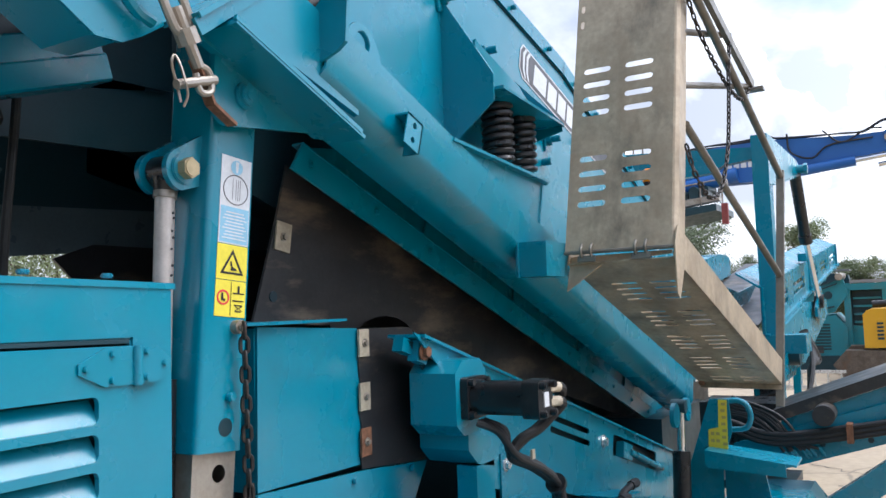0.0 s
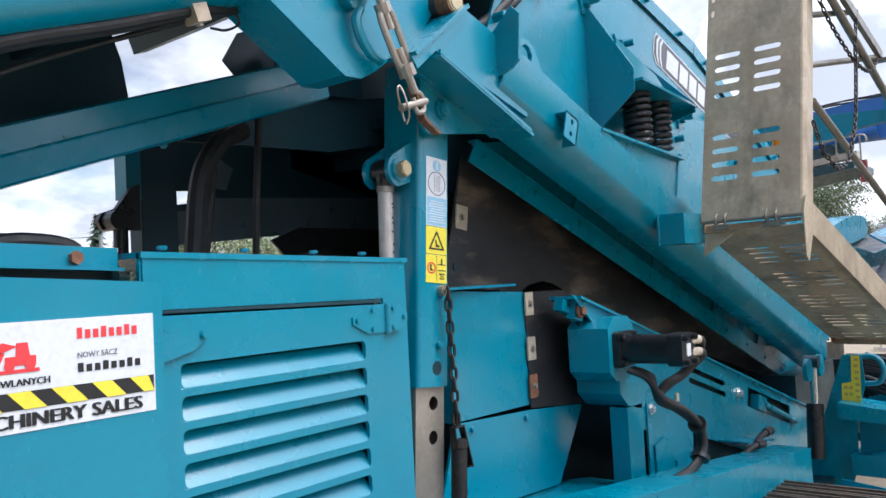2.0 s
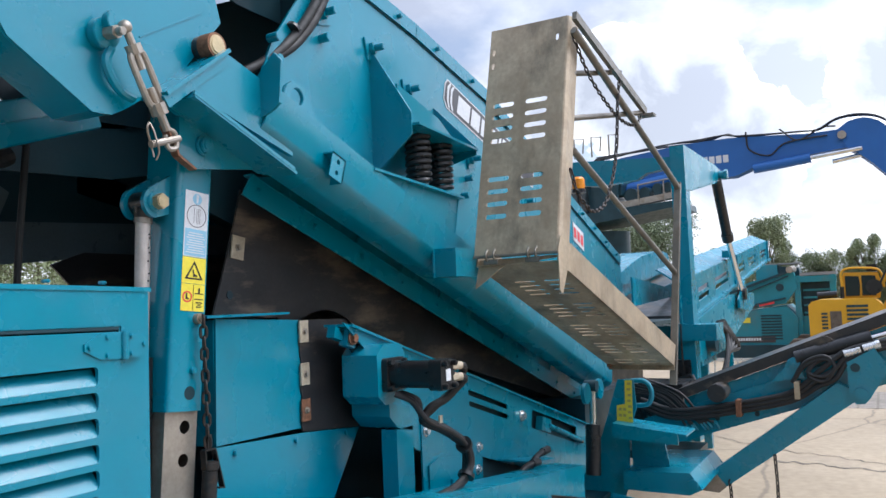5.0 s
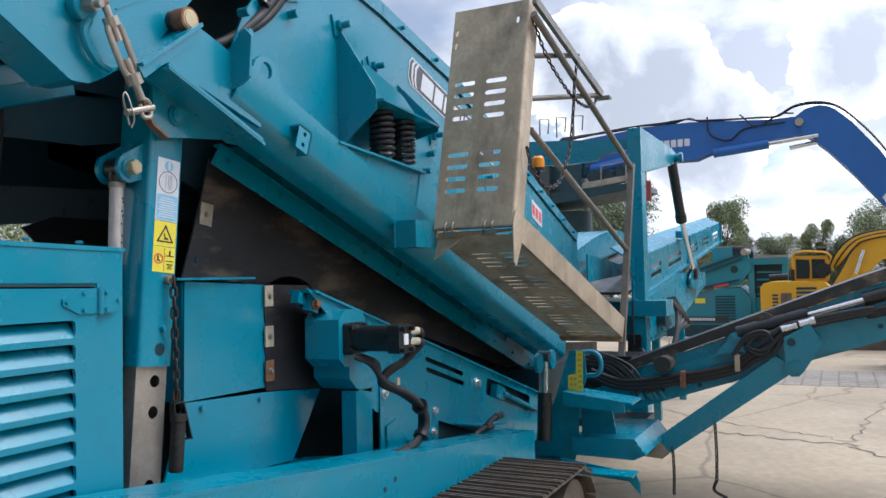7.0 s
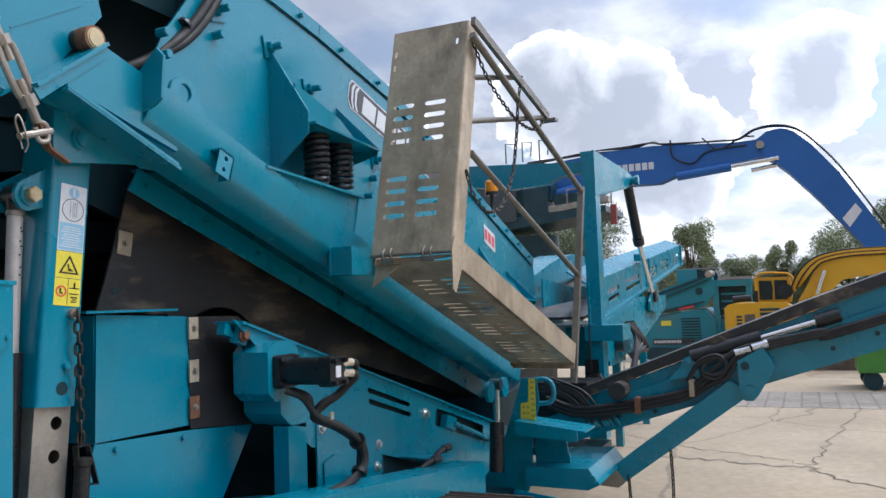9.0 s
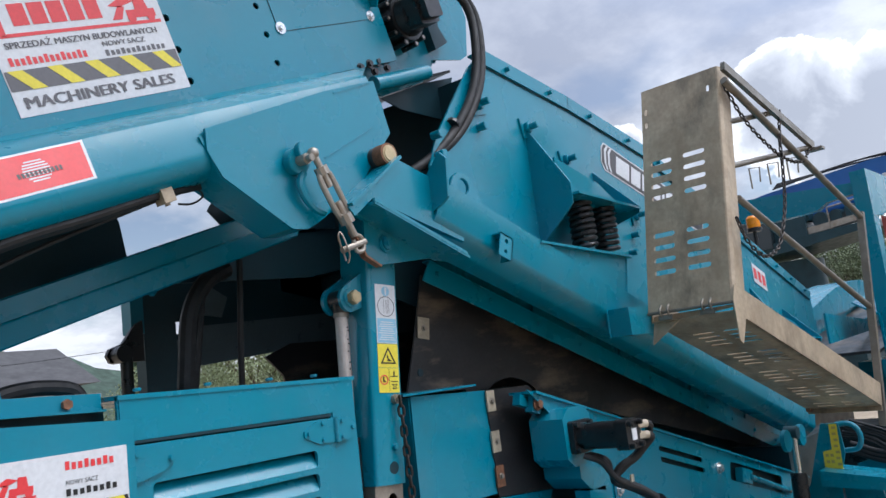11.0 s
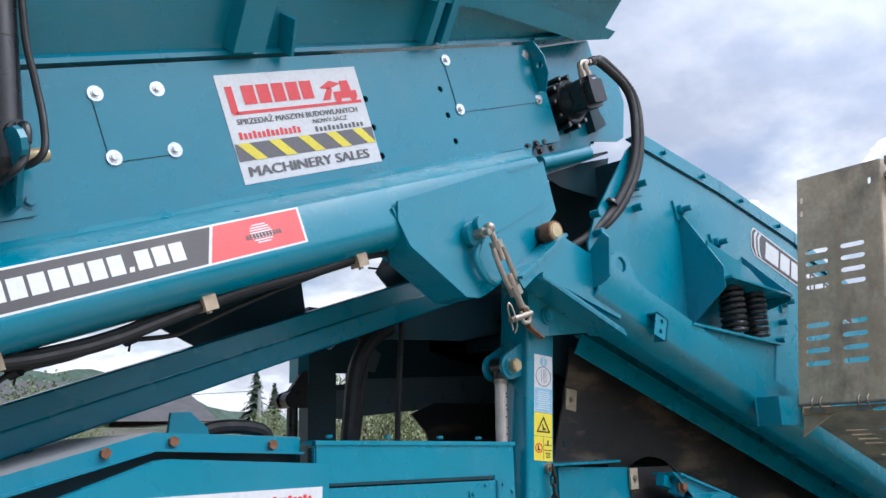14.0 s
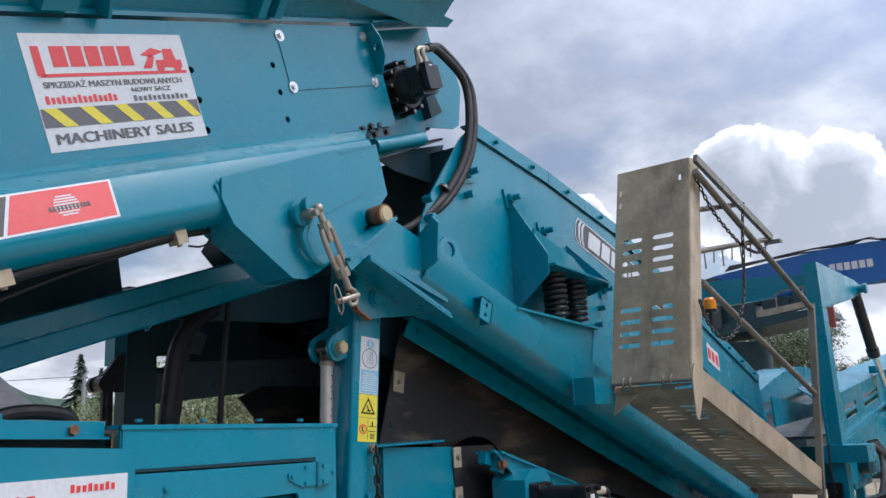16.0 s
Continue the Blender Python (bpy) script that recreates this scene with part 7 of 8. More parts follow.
for k in range(7):
    bm = BM()
    o = 0.033 * k + 0.012 * math.sin(k * 2.4)
    tube(bm, [(SX - 0.05, 0.92 - o * 0.4, 1.30 + 0.02 * k), (SX - 0.06, 0.76 - o, 1.285 + 0.004 * k), (SX - 0.06, 0.62 - o, 1.20 - 0.01 * k), (SX - 0.04, 0.525 - o, 1.06 + 0.006 * k)], 0.0095, 8)
    part("hose", bm, HOSE, sc)
    bm = BM()
    e = Vector((SX - 0.04, 0.53 - o, 1.07 + 0.006 * k))
    rod(bm, e, e + Vector((0.01, -0.018, -0.03)), 0.014, 10)
    rod(bm, e + Vector((0.01, -0.018, -0.03)), e + Vector((0.015, -0.027, -0.045)), 0.017, 6)
    rod(bm, e + Vector((0.015, -0.027, -0.045)), e + Vector((0.03, -0.032, -0.06)), 0.010, 8)
    part("hose_end", bm, TEAL, sc)
for y, z in ((-0.27, 1.345), (0.13, 1.21)):
    bm = BM()
    box(bm, SX - 0.125, SX - 0.02, y - 0.018, y + 0.018, z - 0.058, z + 0.062)
    part("hose_clamp", bm, GALV if y < 0 else RUSTY, sc, bevel=0.006)
for y, z in ((-0.9, 1.53), (-1.03, 1.50), (-1.22, 1.62), (0.3, 1.12), (0.02, 1.16), (-1.5, 1.72)):
    bm = BM()
    rod(bm, (SX - 0.002, y, z), (SX + 0.002, y, z), 0.018, 10)
    part("hole", bm, DARK, sc)
bm = BM()
box(bm, 6.05, 6.5, 0.60, 1.12, 0.95, 1.34)
part("valve_block", bm, BLACK, sc, bevel=0.02)
# slab coloured dark for the shaded space under the belt
bm = BM()
box(bm, 5.9, 6.4, 0.5, 1.2, 0.77, 0.83)
part("tail_frame", bm, DARK, sc)
side_chains = []
for y, z, n in ((0.223, 0.675, 0.33), (-0.094, 0.872, 0.40)):
    c = thing("hanging_chain", "rusty chain hanging from the side conveyor", "chain", (SX - 0.1, y, z))
    side_chains.append(c)
    chain([(SX - 0.1, y, z), (SX - 0.1, y - 0.005, z - n * 0.5), (SX - 0.1, y, max(0.03, z - n))], c, 0.06, 0.011)
    if y < 0:
        bm = BM()
        tube(bm, [(SX - 0.1, y, z - n), (SX - 0.1, y + 0.02, z - n - 0.08), (SX - 0.1, y - 0.07, z - n - 0.13)], 0.012, 8)
        part("hook", bm, CHAIN, c)

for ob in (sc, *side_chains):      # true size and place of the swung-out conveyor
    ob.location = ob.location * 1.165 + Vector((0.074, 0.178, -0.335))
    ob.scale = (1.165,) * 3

# ---- tail conveyor with its mast, further along the machine ----
mast = thing("conveyor_mast", "tall teal mast with a ram carrying the tail conveyor", "mast", (8.35, 1.0, 0))
MM = axes((8.25, 0.965, 0), (1, -0.06, 0), (0, 0, 1))      # plane of the bracket and the ram
bm = BM()
box(bm, 8.25, 8.47, 0.968, 1.115, 0.9, 3.65)
part("post", bm, TEAL, mast, bevel=0.012)
bm = BM()
sheet(bm, [(0.0, 3.655), (0.06, 3.655), (1.42, 3.60), (1.66, 3.56), (1.72, 3.52), (1.70, 3.46), (1.60, 3.43), (0.28, 3.19), (0.0, 3.16)], MM @ at_z(-0.03), 0.03)
hb = part("head_bracket", bm, TEAL, mast, bevel=0.004)
bm = BM()
bar(bm, MM @ Vector((0.26, 3.19, -0.05)), MM @ Vector((1.60, 3.43, -0.05)), 0.10, 0.02)
part("bracket_flange", bm, TEAL, hb)
bm = BM()
p = MM @ Vector((1.56, 3.50, -0.12))
rod(bm, p, p + Vector((0, -0.20, 0)), 0.05, 16)
rod(bm, p + Vector((0, -0.18, 0)), p + Vector((0, -0.22, 0)), 0.065, 6)
part("head_pin", bm, TEAL, hb)
bm = BM()
sheet(bm, [(1.115, 3.545), (1.78, 3.59), (2.6, 3.64), (2.6, 3.40), (1.95, 3.31), (1.50, 3.335), (1.39, 3.40), (1.115, 3.43)], at_x(8.30), 0.12)
part("cross_beam", bm, TEAL, mast, bevel=0.01)
RA, RB, RC = MM @ Vector((1.48, 3.43, -0.02)), MM @ Vector((1.92, 2.70, -0.02)), MM @ Vector((2.54, 2.02, -0.02))
bm = BM()
rod(bm, RA, RB, 0.062, 20)
rod(bm, RB + (RA - RB).normalized() * 0.10, RB, 0.075, 20, 0.07)
part("ram_barrel", bm, BLACK, mast)
bm = BM()
rod(bm, RB, RC, 0.034, 14)
part("ram_rod", bm, CHROME, mast)
bm = BM()
rod(bm, RC + Vector((0, -0.05, 0)), RC + Vector((0, 0.05, 0)), 0.085, 16)
part("rod_eye", bm, BLACK, mast)
bm = BM()
box(bm, 8.2, 8.62, 0.735, 1.15, 1.56, 1.73)
foot = part("mast_foot", bm, TEAL, mast, bevel=0.01)
bm = BM()
box(bm, 8.28, 8.48, 0.98, 1.12, 0.5, 1.56)
part("lower_post", bm, TEAL, mast, bevel=0.01)
bm = BM()
sheet(bm, [(1.035, 0.97), (0.982, 0.97), (0.982, 1.44), (1.035, 1.44)], at_x(8.275), 0.004)
part("sticker", bm, YELLOW, mast, "yellow warning sticker strip")
bm = BM()
box(bm, 8.22, 8.28, 1.02, 1.17, 1.02, 1.36)
rod(bm, (8.2, 1.2, 1.14), (8.2, 1.02, 1.20), 0.022, 8)
rod(bm, (8.2, 1.02, 1.20), (8.2, 0.98, 1.12), 0.03, 8)
part("latch", bm, BLACK, mast)
mc = thing("mast_chain", "dark chain hanging from the mast foot", "chain", (8.16, 1.09, 1.5))
chain([(8.17, 1.09, 1.72), (8.17, 1.09, 1.45), (8.17, 1.08, 1.25)], mc, 0.05, 0.010)

tail = thing("tail_conveyor", "pale teal tail conveyor with slotted side walls", "conveyor", (11, 1.5, 1.0))
ts = axes((8.6, 1.08, 0), (1, -0.05, 0), (0, 0, 1))
edge_hi, edge_lo = lambda x: 2.276 + 0.1255 * (x - 8.93), lambda x: 1.835 + 0.153 * (x - 8.93)
TW = lambda x, f: (x - 8.6, edge_lo(x) + f * (edge_hi(x) - edge_lo(x)))
hol = []
for x0, x1 in ((8.98, 9.47), (9.83, 10.57), (11.25, 11.68), (12.0, 12.53), (12.9, 13.46)):
    for f in (0.28, 0.50):
        hol.append([TW(x0, f), TW(x1, f), TW(x1, f + 0.13), TW(x0, f + 0.13)])
bm = BM()
sheet(bm, [TW(8.2, 0), TW(13.68, 0), TW(13.62, 1), TW(8.2, 1)], ts, 0.02, hol)
wall = part("side_wall", bm, TEAL, tail)
bm = BM()      # leaning upper board, catching the sky
q = [ts @ Vector((*TW(8.2, 1), 0.0)), ts @ Vector((*TW(13.62, 1), 0.0)), ts @ Vector((*TW(13.62, 1.32), -0.22)), ts @ Vector((*TW(8.2, 1.32), -0.22))]
va = [bm.verts.new(v) for v in q]
vb = [bm.verts.new(v + Vector((0, 0.012, -0.012))) for v in q]
bm.faces.new(va)
bm.faces.new(vb[::-1])
for i in range(4):
    bm.faces.new((va[i], vb[i], vb[(i + 1) % 4], va[(i + 1) % 4]))
part("upper_board", bm, TEAL, tail)
for x in (10.98, 11.12, 13.55):
    bm = BM()
    bar(bm, ts @ Vector((*TW(x, 0.02), 0.03)), ts @ Vector((*TW(x, 1.0), 0.03)), 0.06, 0.03, (0, 1, 0))
    part("stiffener", bm, TEAL, wall)
bm = BM()
bar(bm, ts @ Vector((*TW(8.2, 0), 0.02)), ts @ Vector((*TW(13.68, 0), 0.02)), 0.07, 0.03)
part("wall_flange", bm, TEAL, wall)
bm = BM()
box(bm, 10.42, 10.60, 0.90, 1.00, 2.50, 2.59)
part("catch", bm, TEAL, wall, bevel=0.01)
bm = BM()
sheet(bm, [(8.2, 1.80), (13.5, 2.60), (13.5, 2.63), (8.2, 1.83)], at_y(1.14), 0.95)
part("belt", bm, RUBBER, tail)
hol = [slot(12.4 + 0.5 * g, 2.22 + 0.07 * k + 0.05 * g, 0.34, 0.035, 3) for g in range(4) for k in range(3)]
bm = BM()
sheet(bm, [(8.6, 1.9), (14.2, 2.16), (14.2, 2.52), (12.2, 2.44), (10.6, 2.28), (8.6, 2.16)], at_y(2.12), 0.02, hol)
part("far_wall", bm, TEAL, tail)
bm = BM()      # rounded hood on the far wall
arc = [(9.2, 2.30), (9.98, 2.49), (10.53, 2.60), (11.3, 2.69), (11.75, 2.70), (12.0, 2.67), (12.08, 2.60), (12.02, 2.42)]
sheet(bm, arc + [(10.6, 2.27), (9.2, 2.18)], at_y(2.06), 0.5)
part("hood", bm, TEAL, tail, bevel=0.05)
bm = BM()      # feed boot plate between the walls
q = [(7.72, 1.45, 1.95), (9.6, 1.45, 2.03), (10.3, 1.45, 2.26), (9.1, 1.45, 2.15), (7.72, 1.45, 2.25)]
sheet(bm, [(x, z) for x, _, z in q], at_y(1.45), 0.02)
part("feed_boot", bm, TEAL, tail)
bm = BM()
sheet(bm, [(8.5, 1.3), (9.9, 1.35), (11.9, 1.85), (11.9, 2.03), (10.3, 2.02), (8.5, 1.75)], ts @ Matrix.Translation((-8.6, 0, 0.05)), 0.03)
br2 = part("ram_bracket", bm, TEAL, tail)
bm = BM()
sheet(bm, [(10.55, 1.95), (10.95, 2.20), (11.3, 1.86), (11.1, 1.78), (10.55, 1.84)], ts @ Matrix.Translation((-8.6, 0, 0.12)), 0.03)
part("bracket_ear", bm, TEAL, br2)
bm = BM()
box(bm, 8.7, 9.6, 1.0, 1.5, 1.25, 1.70)
part("gear_box", bm, TEAL, tail, bevel=0.02)
bm = BM()
rod(bm, (9.0, 0.98, 1.50), (9.0, 0.88, 1.50), 0.11, 20)
part("drive_cap", bm, DARK, tail)
for k in range(5):
    bm = BM()
    tube(bm, [(9.0 + 0.1 * k, 0.86, 1.72), (9.2 + 0.2 * k, 0.80, 1.58 - 0.05 * k), (9.0 + 0.15 * k, 0.78 + 0.02 * k, 1.32), (8.75 + 0.08 * k, 0.84, 1.0), (8.62, 0.90 + 0.02 * k, 0.75)], 0.026, 8)
    part("hose", bm, HOSE, tail)
for x, y, top in ((9.0, 1.25, 1.3), (10.6, 1.3, 2.0), (12.6, 1.3, 2.3)):
    bm = BM()
    box(bm, x, x + 0.1, y, y + 0.1, 0, top)
    part("prop_leg", bm, TEAL, tail)

# ---- inside, behind the leg: cross frame, hoses, far chassis ----
# walls, trays and undersides here are near black in place of deep shade
inner_f = thing("rear_frame", "teal frame and hoses under the conveyor, coloured dark as shade", "steel frame", (1.6, 2.8, 1.0))
# column is dark as its shaded side, its flange teal as the lit edge
bm = BM()
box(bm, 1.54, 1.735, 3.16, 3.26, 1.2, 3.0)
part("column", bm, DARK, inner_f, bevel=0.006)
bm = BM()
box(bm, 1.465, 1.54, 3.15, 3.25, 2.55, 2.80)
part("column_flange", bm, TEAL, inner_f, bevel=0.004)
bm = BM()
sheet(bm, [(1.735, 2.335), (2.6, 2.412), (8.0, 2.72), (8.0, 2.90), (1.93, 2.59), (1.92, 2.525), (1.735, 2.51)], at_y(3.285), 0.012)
# this grey holds the dim tone of a teal rail in shade
RAILGREY = material("shaded_rail_grey", (0.10, 0.135, 0.155), 0.35, vary=0.15)
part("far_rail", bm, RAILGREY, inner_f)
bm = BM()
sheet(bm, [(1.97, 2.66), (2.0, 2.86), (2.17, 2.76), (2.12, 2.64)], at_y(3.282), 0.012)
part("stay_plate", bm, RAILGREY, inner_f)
# dark sheet added to close the far side against the sky, one window left
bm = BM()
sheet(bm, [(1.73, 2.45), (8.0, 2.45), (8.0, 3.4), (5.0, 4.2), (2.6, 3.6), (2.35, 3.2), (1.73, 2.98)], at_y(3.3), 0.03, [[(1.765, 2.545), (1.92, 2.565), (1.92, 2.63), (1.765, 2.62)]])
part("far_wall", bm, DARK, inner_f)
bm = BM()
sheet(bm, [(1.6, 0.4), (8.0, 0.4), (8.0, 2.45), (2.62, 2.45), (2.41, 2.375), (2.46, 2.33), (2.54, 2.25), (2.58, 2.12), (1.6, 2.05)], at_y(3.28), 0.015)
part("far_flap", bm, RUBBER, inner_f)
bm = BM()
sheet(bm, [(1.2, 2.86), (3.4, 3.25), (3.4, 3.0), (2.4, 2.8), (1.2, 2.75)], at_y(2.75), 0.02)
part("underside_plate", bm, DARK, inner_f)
for pts, r in (([(1.43, 2.6, 2.1), (1.45, 2.6, 2.30), (1.49, 2.6, 2.58), (1.59, 2.6, 2.74), (1.75, 2.65, 2.82)], 0.045), ([(1.755, 2.6, 2.1), (1.77, 2.6, 2.4), (1.80, 2.6, 2.76), (1.81, 2.6, 2.9)], 0.016), ([(1.45, 2.6, 2.1), (1.5, 2.6, 2.4), (1.62, 2.7, 2.75)], 0.035)):
    bm = BM()
    tube(bm, pts, r, 10)
    part("hose", bm, HOSE, inner_f)
bm = BM()
sheet(bm, [(1.52, 2.62), (1.477, 2.60), (1.40, 2.50), (1.33, 2.475), (1.31, 2.44), (1.33, 2.40), (1.52, 2.40)], at_y(3.13), 0.03)
part("exhaust_bracket", bm, BLACK, inner_f, bevel=0.006)
bm = BM()
rod(bm, (1.40, 3.10, 1.9), (1.40, 3.10, 2.42), 0.032, 12)
part("exhaust_pipe", bm, BLACK, inner_f)
bm = BM()
rod(bm, (1.37, 3.05, 2.44), (1.37, 3.18, 2.44), 0.045, 16)
part("exhaust_clamp", bm, BLACK, inner_f)
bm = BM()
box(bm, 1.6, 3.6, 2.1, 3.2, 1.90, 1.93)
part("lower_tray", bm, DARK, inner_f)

# ---- far machines ----
def far_screener():
    t = thing("tracked_crusher", "weathered teal tracked crusher parked across the yard", "crusher", (25, 2.3, 0))
    X = 25.0
    bm = BM()
    sheet(bm, [(4.1, 0.25), (0.4, 0.25), (0.4, 1.2), (1.40, 1.24), (1.70, 1.58), (3.39, 1.37), (3.9, 0.9)], at_x(X + 0.25), 1.8)
    part("body", bm, TEAL_FAR, t, bevel=0.03)
    bm = BM()
    sheet(bm, [(3.52, 0.42), (1.46, 0.40), (1.40, 1.20), (1.70, 1.54), (2.30, 1.50), (3.39, 1.30), (3.52, 1.18)], at_x(X), 0.25)
    pn = part("engine_panel", bm, TEAL_FAR, t, bevel=0.02)
    for k in range(9):
        bm = BM()
        box(bm, X - 0.02, X, 1.85, 2.42, 0.58 + 0.085 * k, 0.62 + 0.085 * k)
        part("vent_slat", bm, DARK, pn)
    bm = BM()
    sheet(bm, [(3.30, 0.50), (2.05, 0.49), (2.05, 0.67), (3.30, 0.68)], at_x(X - 0.018), 0.015)
    part("text_band", bm, CHARCOAL, pn)
    bm = BM()
    for k in range(11):
        box(bm, X - 0.024, X - 0.019, 3.20 - 0.075 * k, 3.255 - 0.075 * k, 0.55, 0.63)
    part("text_line", bm, WHITE, pn)
    for y, z, w, h in ((3.02, 1.08, 0.30, 0.15), (3.66, 0.55, 0.15, 0.55)):
        bm = BM()
        sheet(bm, [(y, z), (y - w, z), (y - w, z + h), (y, z + h)], at_x(X - 0.018), 0.015)
        part("sticker", bm, YELLOW, pn)
    bm = BM()      # raised side conveyor, sloping up across the body
    sheet(bm, [(4.04, 1.45), (3.54, 1.90), (2.66, 2.30), (1.46, 2.55), (1.36, 2.10), (1.72, 1.62), (3.39, 1.40)], at_x(X + 0.05), 0.35)
    cv = part("conveyor", bm, TEAL_FAR, t, bevel=0.02)
    for a, b, w in (((4.0, 1.72), (1.45, 2.60), 0.07), ((3.9, 1.55), (1.60, 2.42), 0.035), ((3.5, 1.42), (1.7, 1.78), 0.05)):
        bm = BM()
        bar(bm, (X - 0.02, *a), (X - 0.02, *b), 0.06, w)
        part("rail", bm, DARK, cv)
    bm = BM()
    sheet(bm, [(2.45, 1.55), (2.02, 1.63), (2.02, 1.73), (2.45, 1.66)], at_x(X - 0.04), 0.015)
    part("conveyor_decal", bm, RED, cv)
    bm = BM()
    sheet(bm, [(3.35, 1.42), (2.48, 1.54), (2.48, 1.62), (3.35, 1.50)], at_x(X - 0.04), 0.015)
    part("text_band", bm, CHARCOAL, cv)
    bm = BM()
    sheet(bm, ring_of(1.85, 2.1, 0.11, 14), at_x(X + 0.02), 0.03)
    part("port", bm, DARK, cv)
    bm = BM()
    rod(bm, (X - 0.1, 1.55, 2.60), (X + 0.3, 1.48, 2.62), 0.10, 14)
    part("end_roller", bm, STEEL, cv)
    bm = BM()
    sheet(bm, [(2.54, 2.15), (1.91, 2.30), (1.94, 2.79), (2.54, 2.785)], at_x(X + 0.5), 0.9)
    part("hopper_side", bm, TEAL_FAR, t, bevel=0.02)
    bm = BM()
    sheet(bm, [(1.90, 2.40), (1.30, 2.42), (1.36, 2.66), (1.92, 2.74)], at_x(X + 0.55), 0.8)
    part("hopper_end", bm, DARK, t, bevel=0.02)
    bm = BM()
    box(bm, X + 0.5, X + 1.4, 1.30, 2.58, 2.785, 2.82)
    part("hopper_rim", bm, ROOF, t)
    for y in (1.38, 0.44):
        bm = BM()
        box(bm, X + 0.1, X + 0.28, y - 0.08, y + 0.08, 0.3, 2.42)
        part("post", bm, TEAL_FAR, t, bevel=0.015)
    bm = BM()
    box(bm, X + 0.08, X + 0.3, 0.34, 1.32, 2.22, 2.40)
    part("cross_beam", bm, TEAL_FAR, t, bevel=0.015)
    bm = BM()
    box(bm, X + 0.1, X + 0.9, 0.32, 1.30, 2.42, 2.50)
    part("grey_lid", bm, ROOF, t, bevel=0.015)
    # solid dark block drawn for the shaded opening between the posts
    bm = BM()
    box(bm, X + 0.35, X + 1.6, 0.5, 1.3, 1.15, 2.22)
    op = part("screen_inside", bm, DARK, t)
    for k in range(4):
        bm = BM()
        box(bm, X + 0.3, X + 0.35, 0.55, 1.25, 1.3 + 0.22 * k, 1.36 + 0.22 * k)
        part("cross_bar", bm, TEAL_FAR, op)
    bm = BM()
    sheet(bm, [(3.9, 0), (0.7, 0), (0.5, 0.25), (0.7, 0.42), (3.9, 0.42), (4.1, 0.25)], at_x(X - 0.1), 0.5)
    part("crawler", bm, DARK, t, bevel=0.05)
    return t


far_screener()


def excavator():
    t = thing("excavator", "yellow tracked excavator parked with its boom folded", "excavator", (22.8, -0.3, 0))
    bm = BM()
    sheet(bm, [(0.89, 0.80), (-0.88, 0.80), (-0.84, 1.39), (-0.77, 1.58), (-0.61, 1.73), (0.66, 1.736), (0.80, 1.70), (0.89, 1.60)], at_x(22.0), 2.4)
    bd = part("house", bm, EXYELLOW, t, bevel=0.06)
    bm = BM()
    sheet(bm, [(0.66, 0.92), (0.08, 0.92), (0.08, 1.50), (0.66, 1.50)], at_x(21.985), 0.02)
    dr = part("engine_door", bm, EXYELLOW, bd)
    for k in range(5):
        bm = BM()
        box(bm, 21.972, 21.985, 0.46, 0.60, 1.0 + 0.09 * k, 1.05 + 0.09 * k)
        part("vent_slot", bm, DARK, dr)
    bm = BM()
    box(bm, 21.972, 21.985, 0.14, 0.40, 0.98, 1.44)
    part("door_mesh", bm, TRACK, dr)
    for k in range(6):
        bm = BM()
        box(bm, 21.98, 22.0, -0.46, 0.02, 1.0 + 0.105 * k, 1.06 + 0.105 * k)
        part("vent_slat", bm, DARK, bd)
    bm = BM()
    sheet(bm, [(0.12, 1.73), (-0.74, 1.73), (-0.80, 2.1), (-0.72, 2.38), (0.07, 2.41), (0.12, 2.24)], at_x(22.8), 1.0)
    cb = part("cab", bm, EXYELLOW, t, bevel=0.04)
    for y0, y1 in ((0.04, -0.28), (-0.34, -0.66)):
        bm = BM()
        sheet(bm, [(y0, 1.80), (y1, 1.80), (y1 - 0.02, 2.1), (y1, 2.30), (y0, 2.32)], at_x(22.78), 0.03)
        part("window", bm, GLASS, cb)
    bm = BM()
    tube(bm, [(22.7, 0.10, 1.9), (22.7, 0.08, 2.46), (22.7, -0.5, 2.50), (22.7, -0.78, 2.40), (22.7, -0.84, 2.0)], 0.03, 8)
    part("guard_rail", bm, EXYELLOW, t)
    bm = BM()
    rod(bm, (22.3, -0.62, 2.02), (22.2, -0.62, 2.02), 0.19, 20)
    part("round_hatch", bm, BLACK, t)
    bm = BM()
    rod(bm, (22.3, 0.68, 1.84), (22.3, 0.22, 1.86), 0.09, 14)
    rod(bm, (22.3, 0.10, 1.75), (22.3, 0.10, 2.05), 0.05, 10)
    part("exhaust", bm, BLACK, t, bevel=0.01)
    bm = BM()
    box(bm, 23.2, 23.6, -0.70, -0.46, 2.42, 2.60)
    part("lamp_box", bm, BLACK, t, bevel=0.02)
    bm = BM()
    sheet(bm, [(-0.72, 1.42), (-1.13, 2.12), (-1.35, 2.56), (-1.58, 2.79), (-2.07, 2.86), (-2.64, 2.94), (-4.6, 2.90), (-4.6, 2.30), (-2.54, 2.34), (-1.97, 2.25), (-1.70, 1.98), (-1.32, 1.45)], at_x(22.3), 0.45)
    bo = part("boom", bm, EXYELLOW, t, bevel=0.04)
    for k in range(7):
        bm = BM()
        o = 0.055 * k
        tube(bm, [(22.25 + 0.03 * k, -0.74 - o * 0.8, 2.05 + o * 0.3), (22.2, -0.92 - o * 0.7, 2.42 - o * 0.35), (22.2, -1.20 - o * 0.5, 2.74 - o * 0.5), (22.22, -1.62, 2.93 - o * 0.55), (22.25, -2.4, 3.02 - o * 0.5), (22.25, -4.4, 3.0 - o * 0.5)], 0.024, 8)
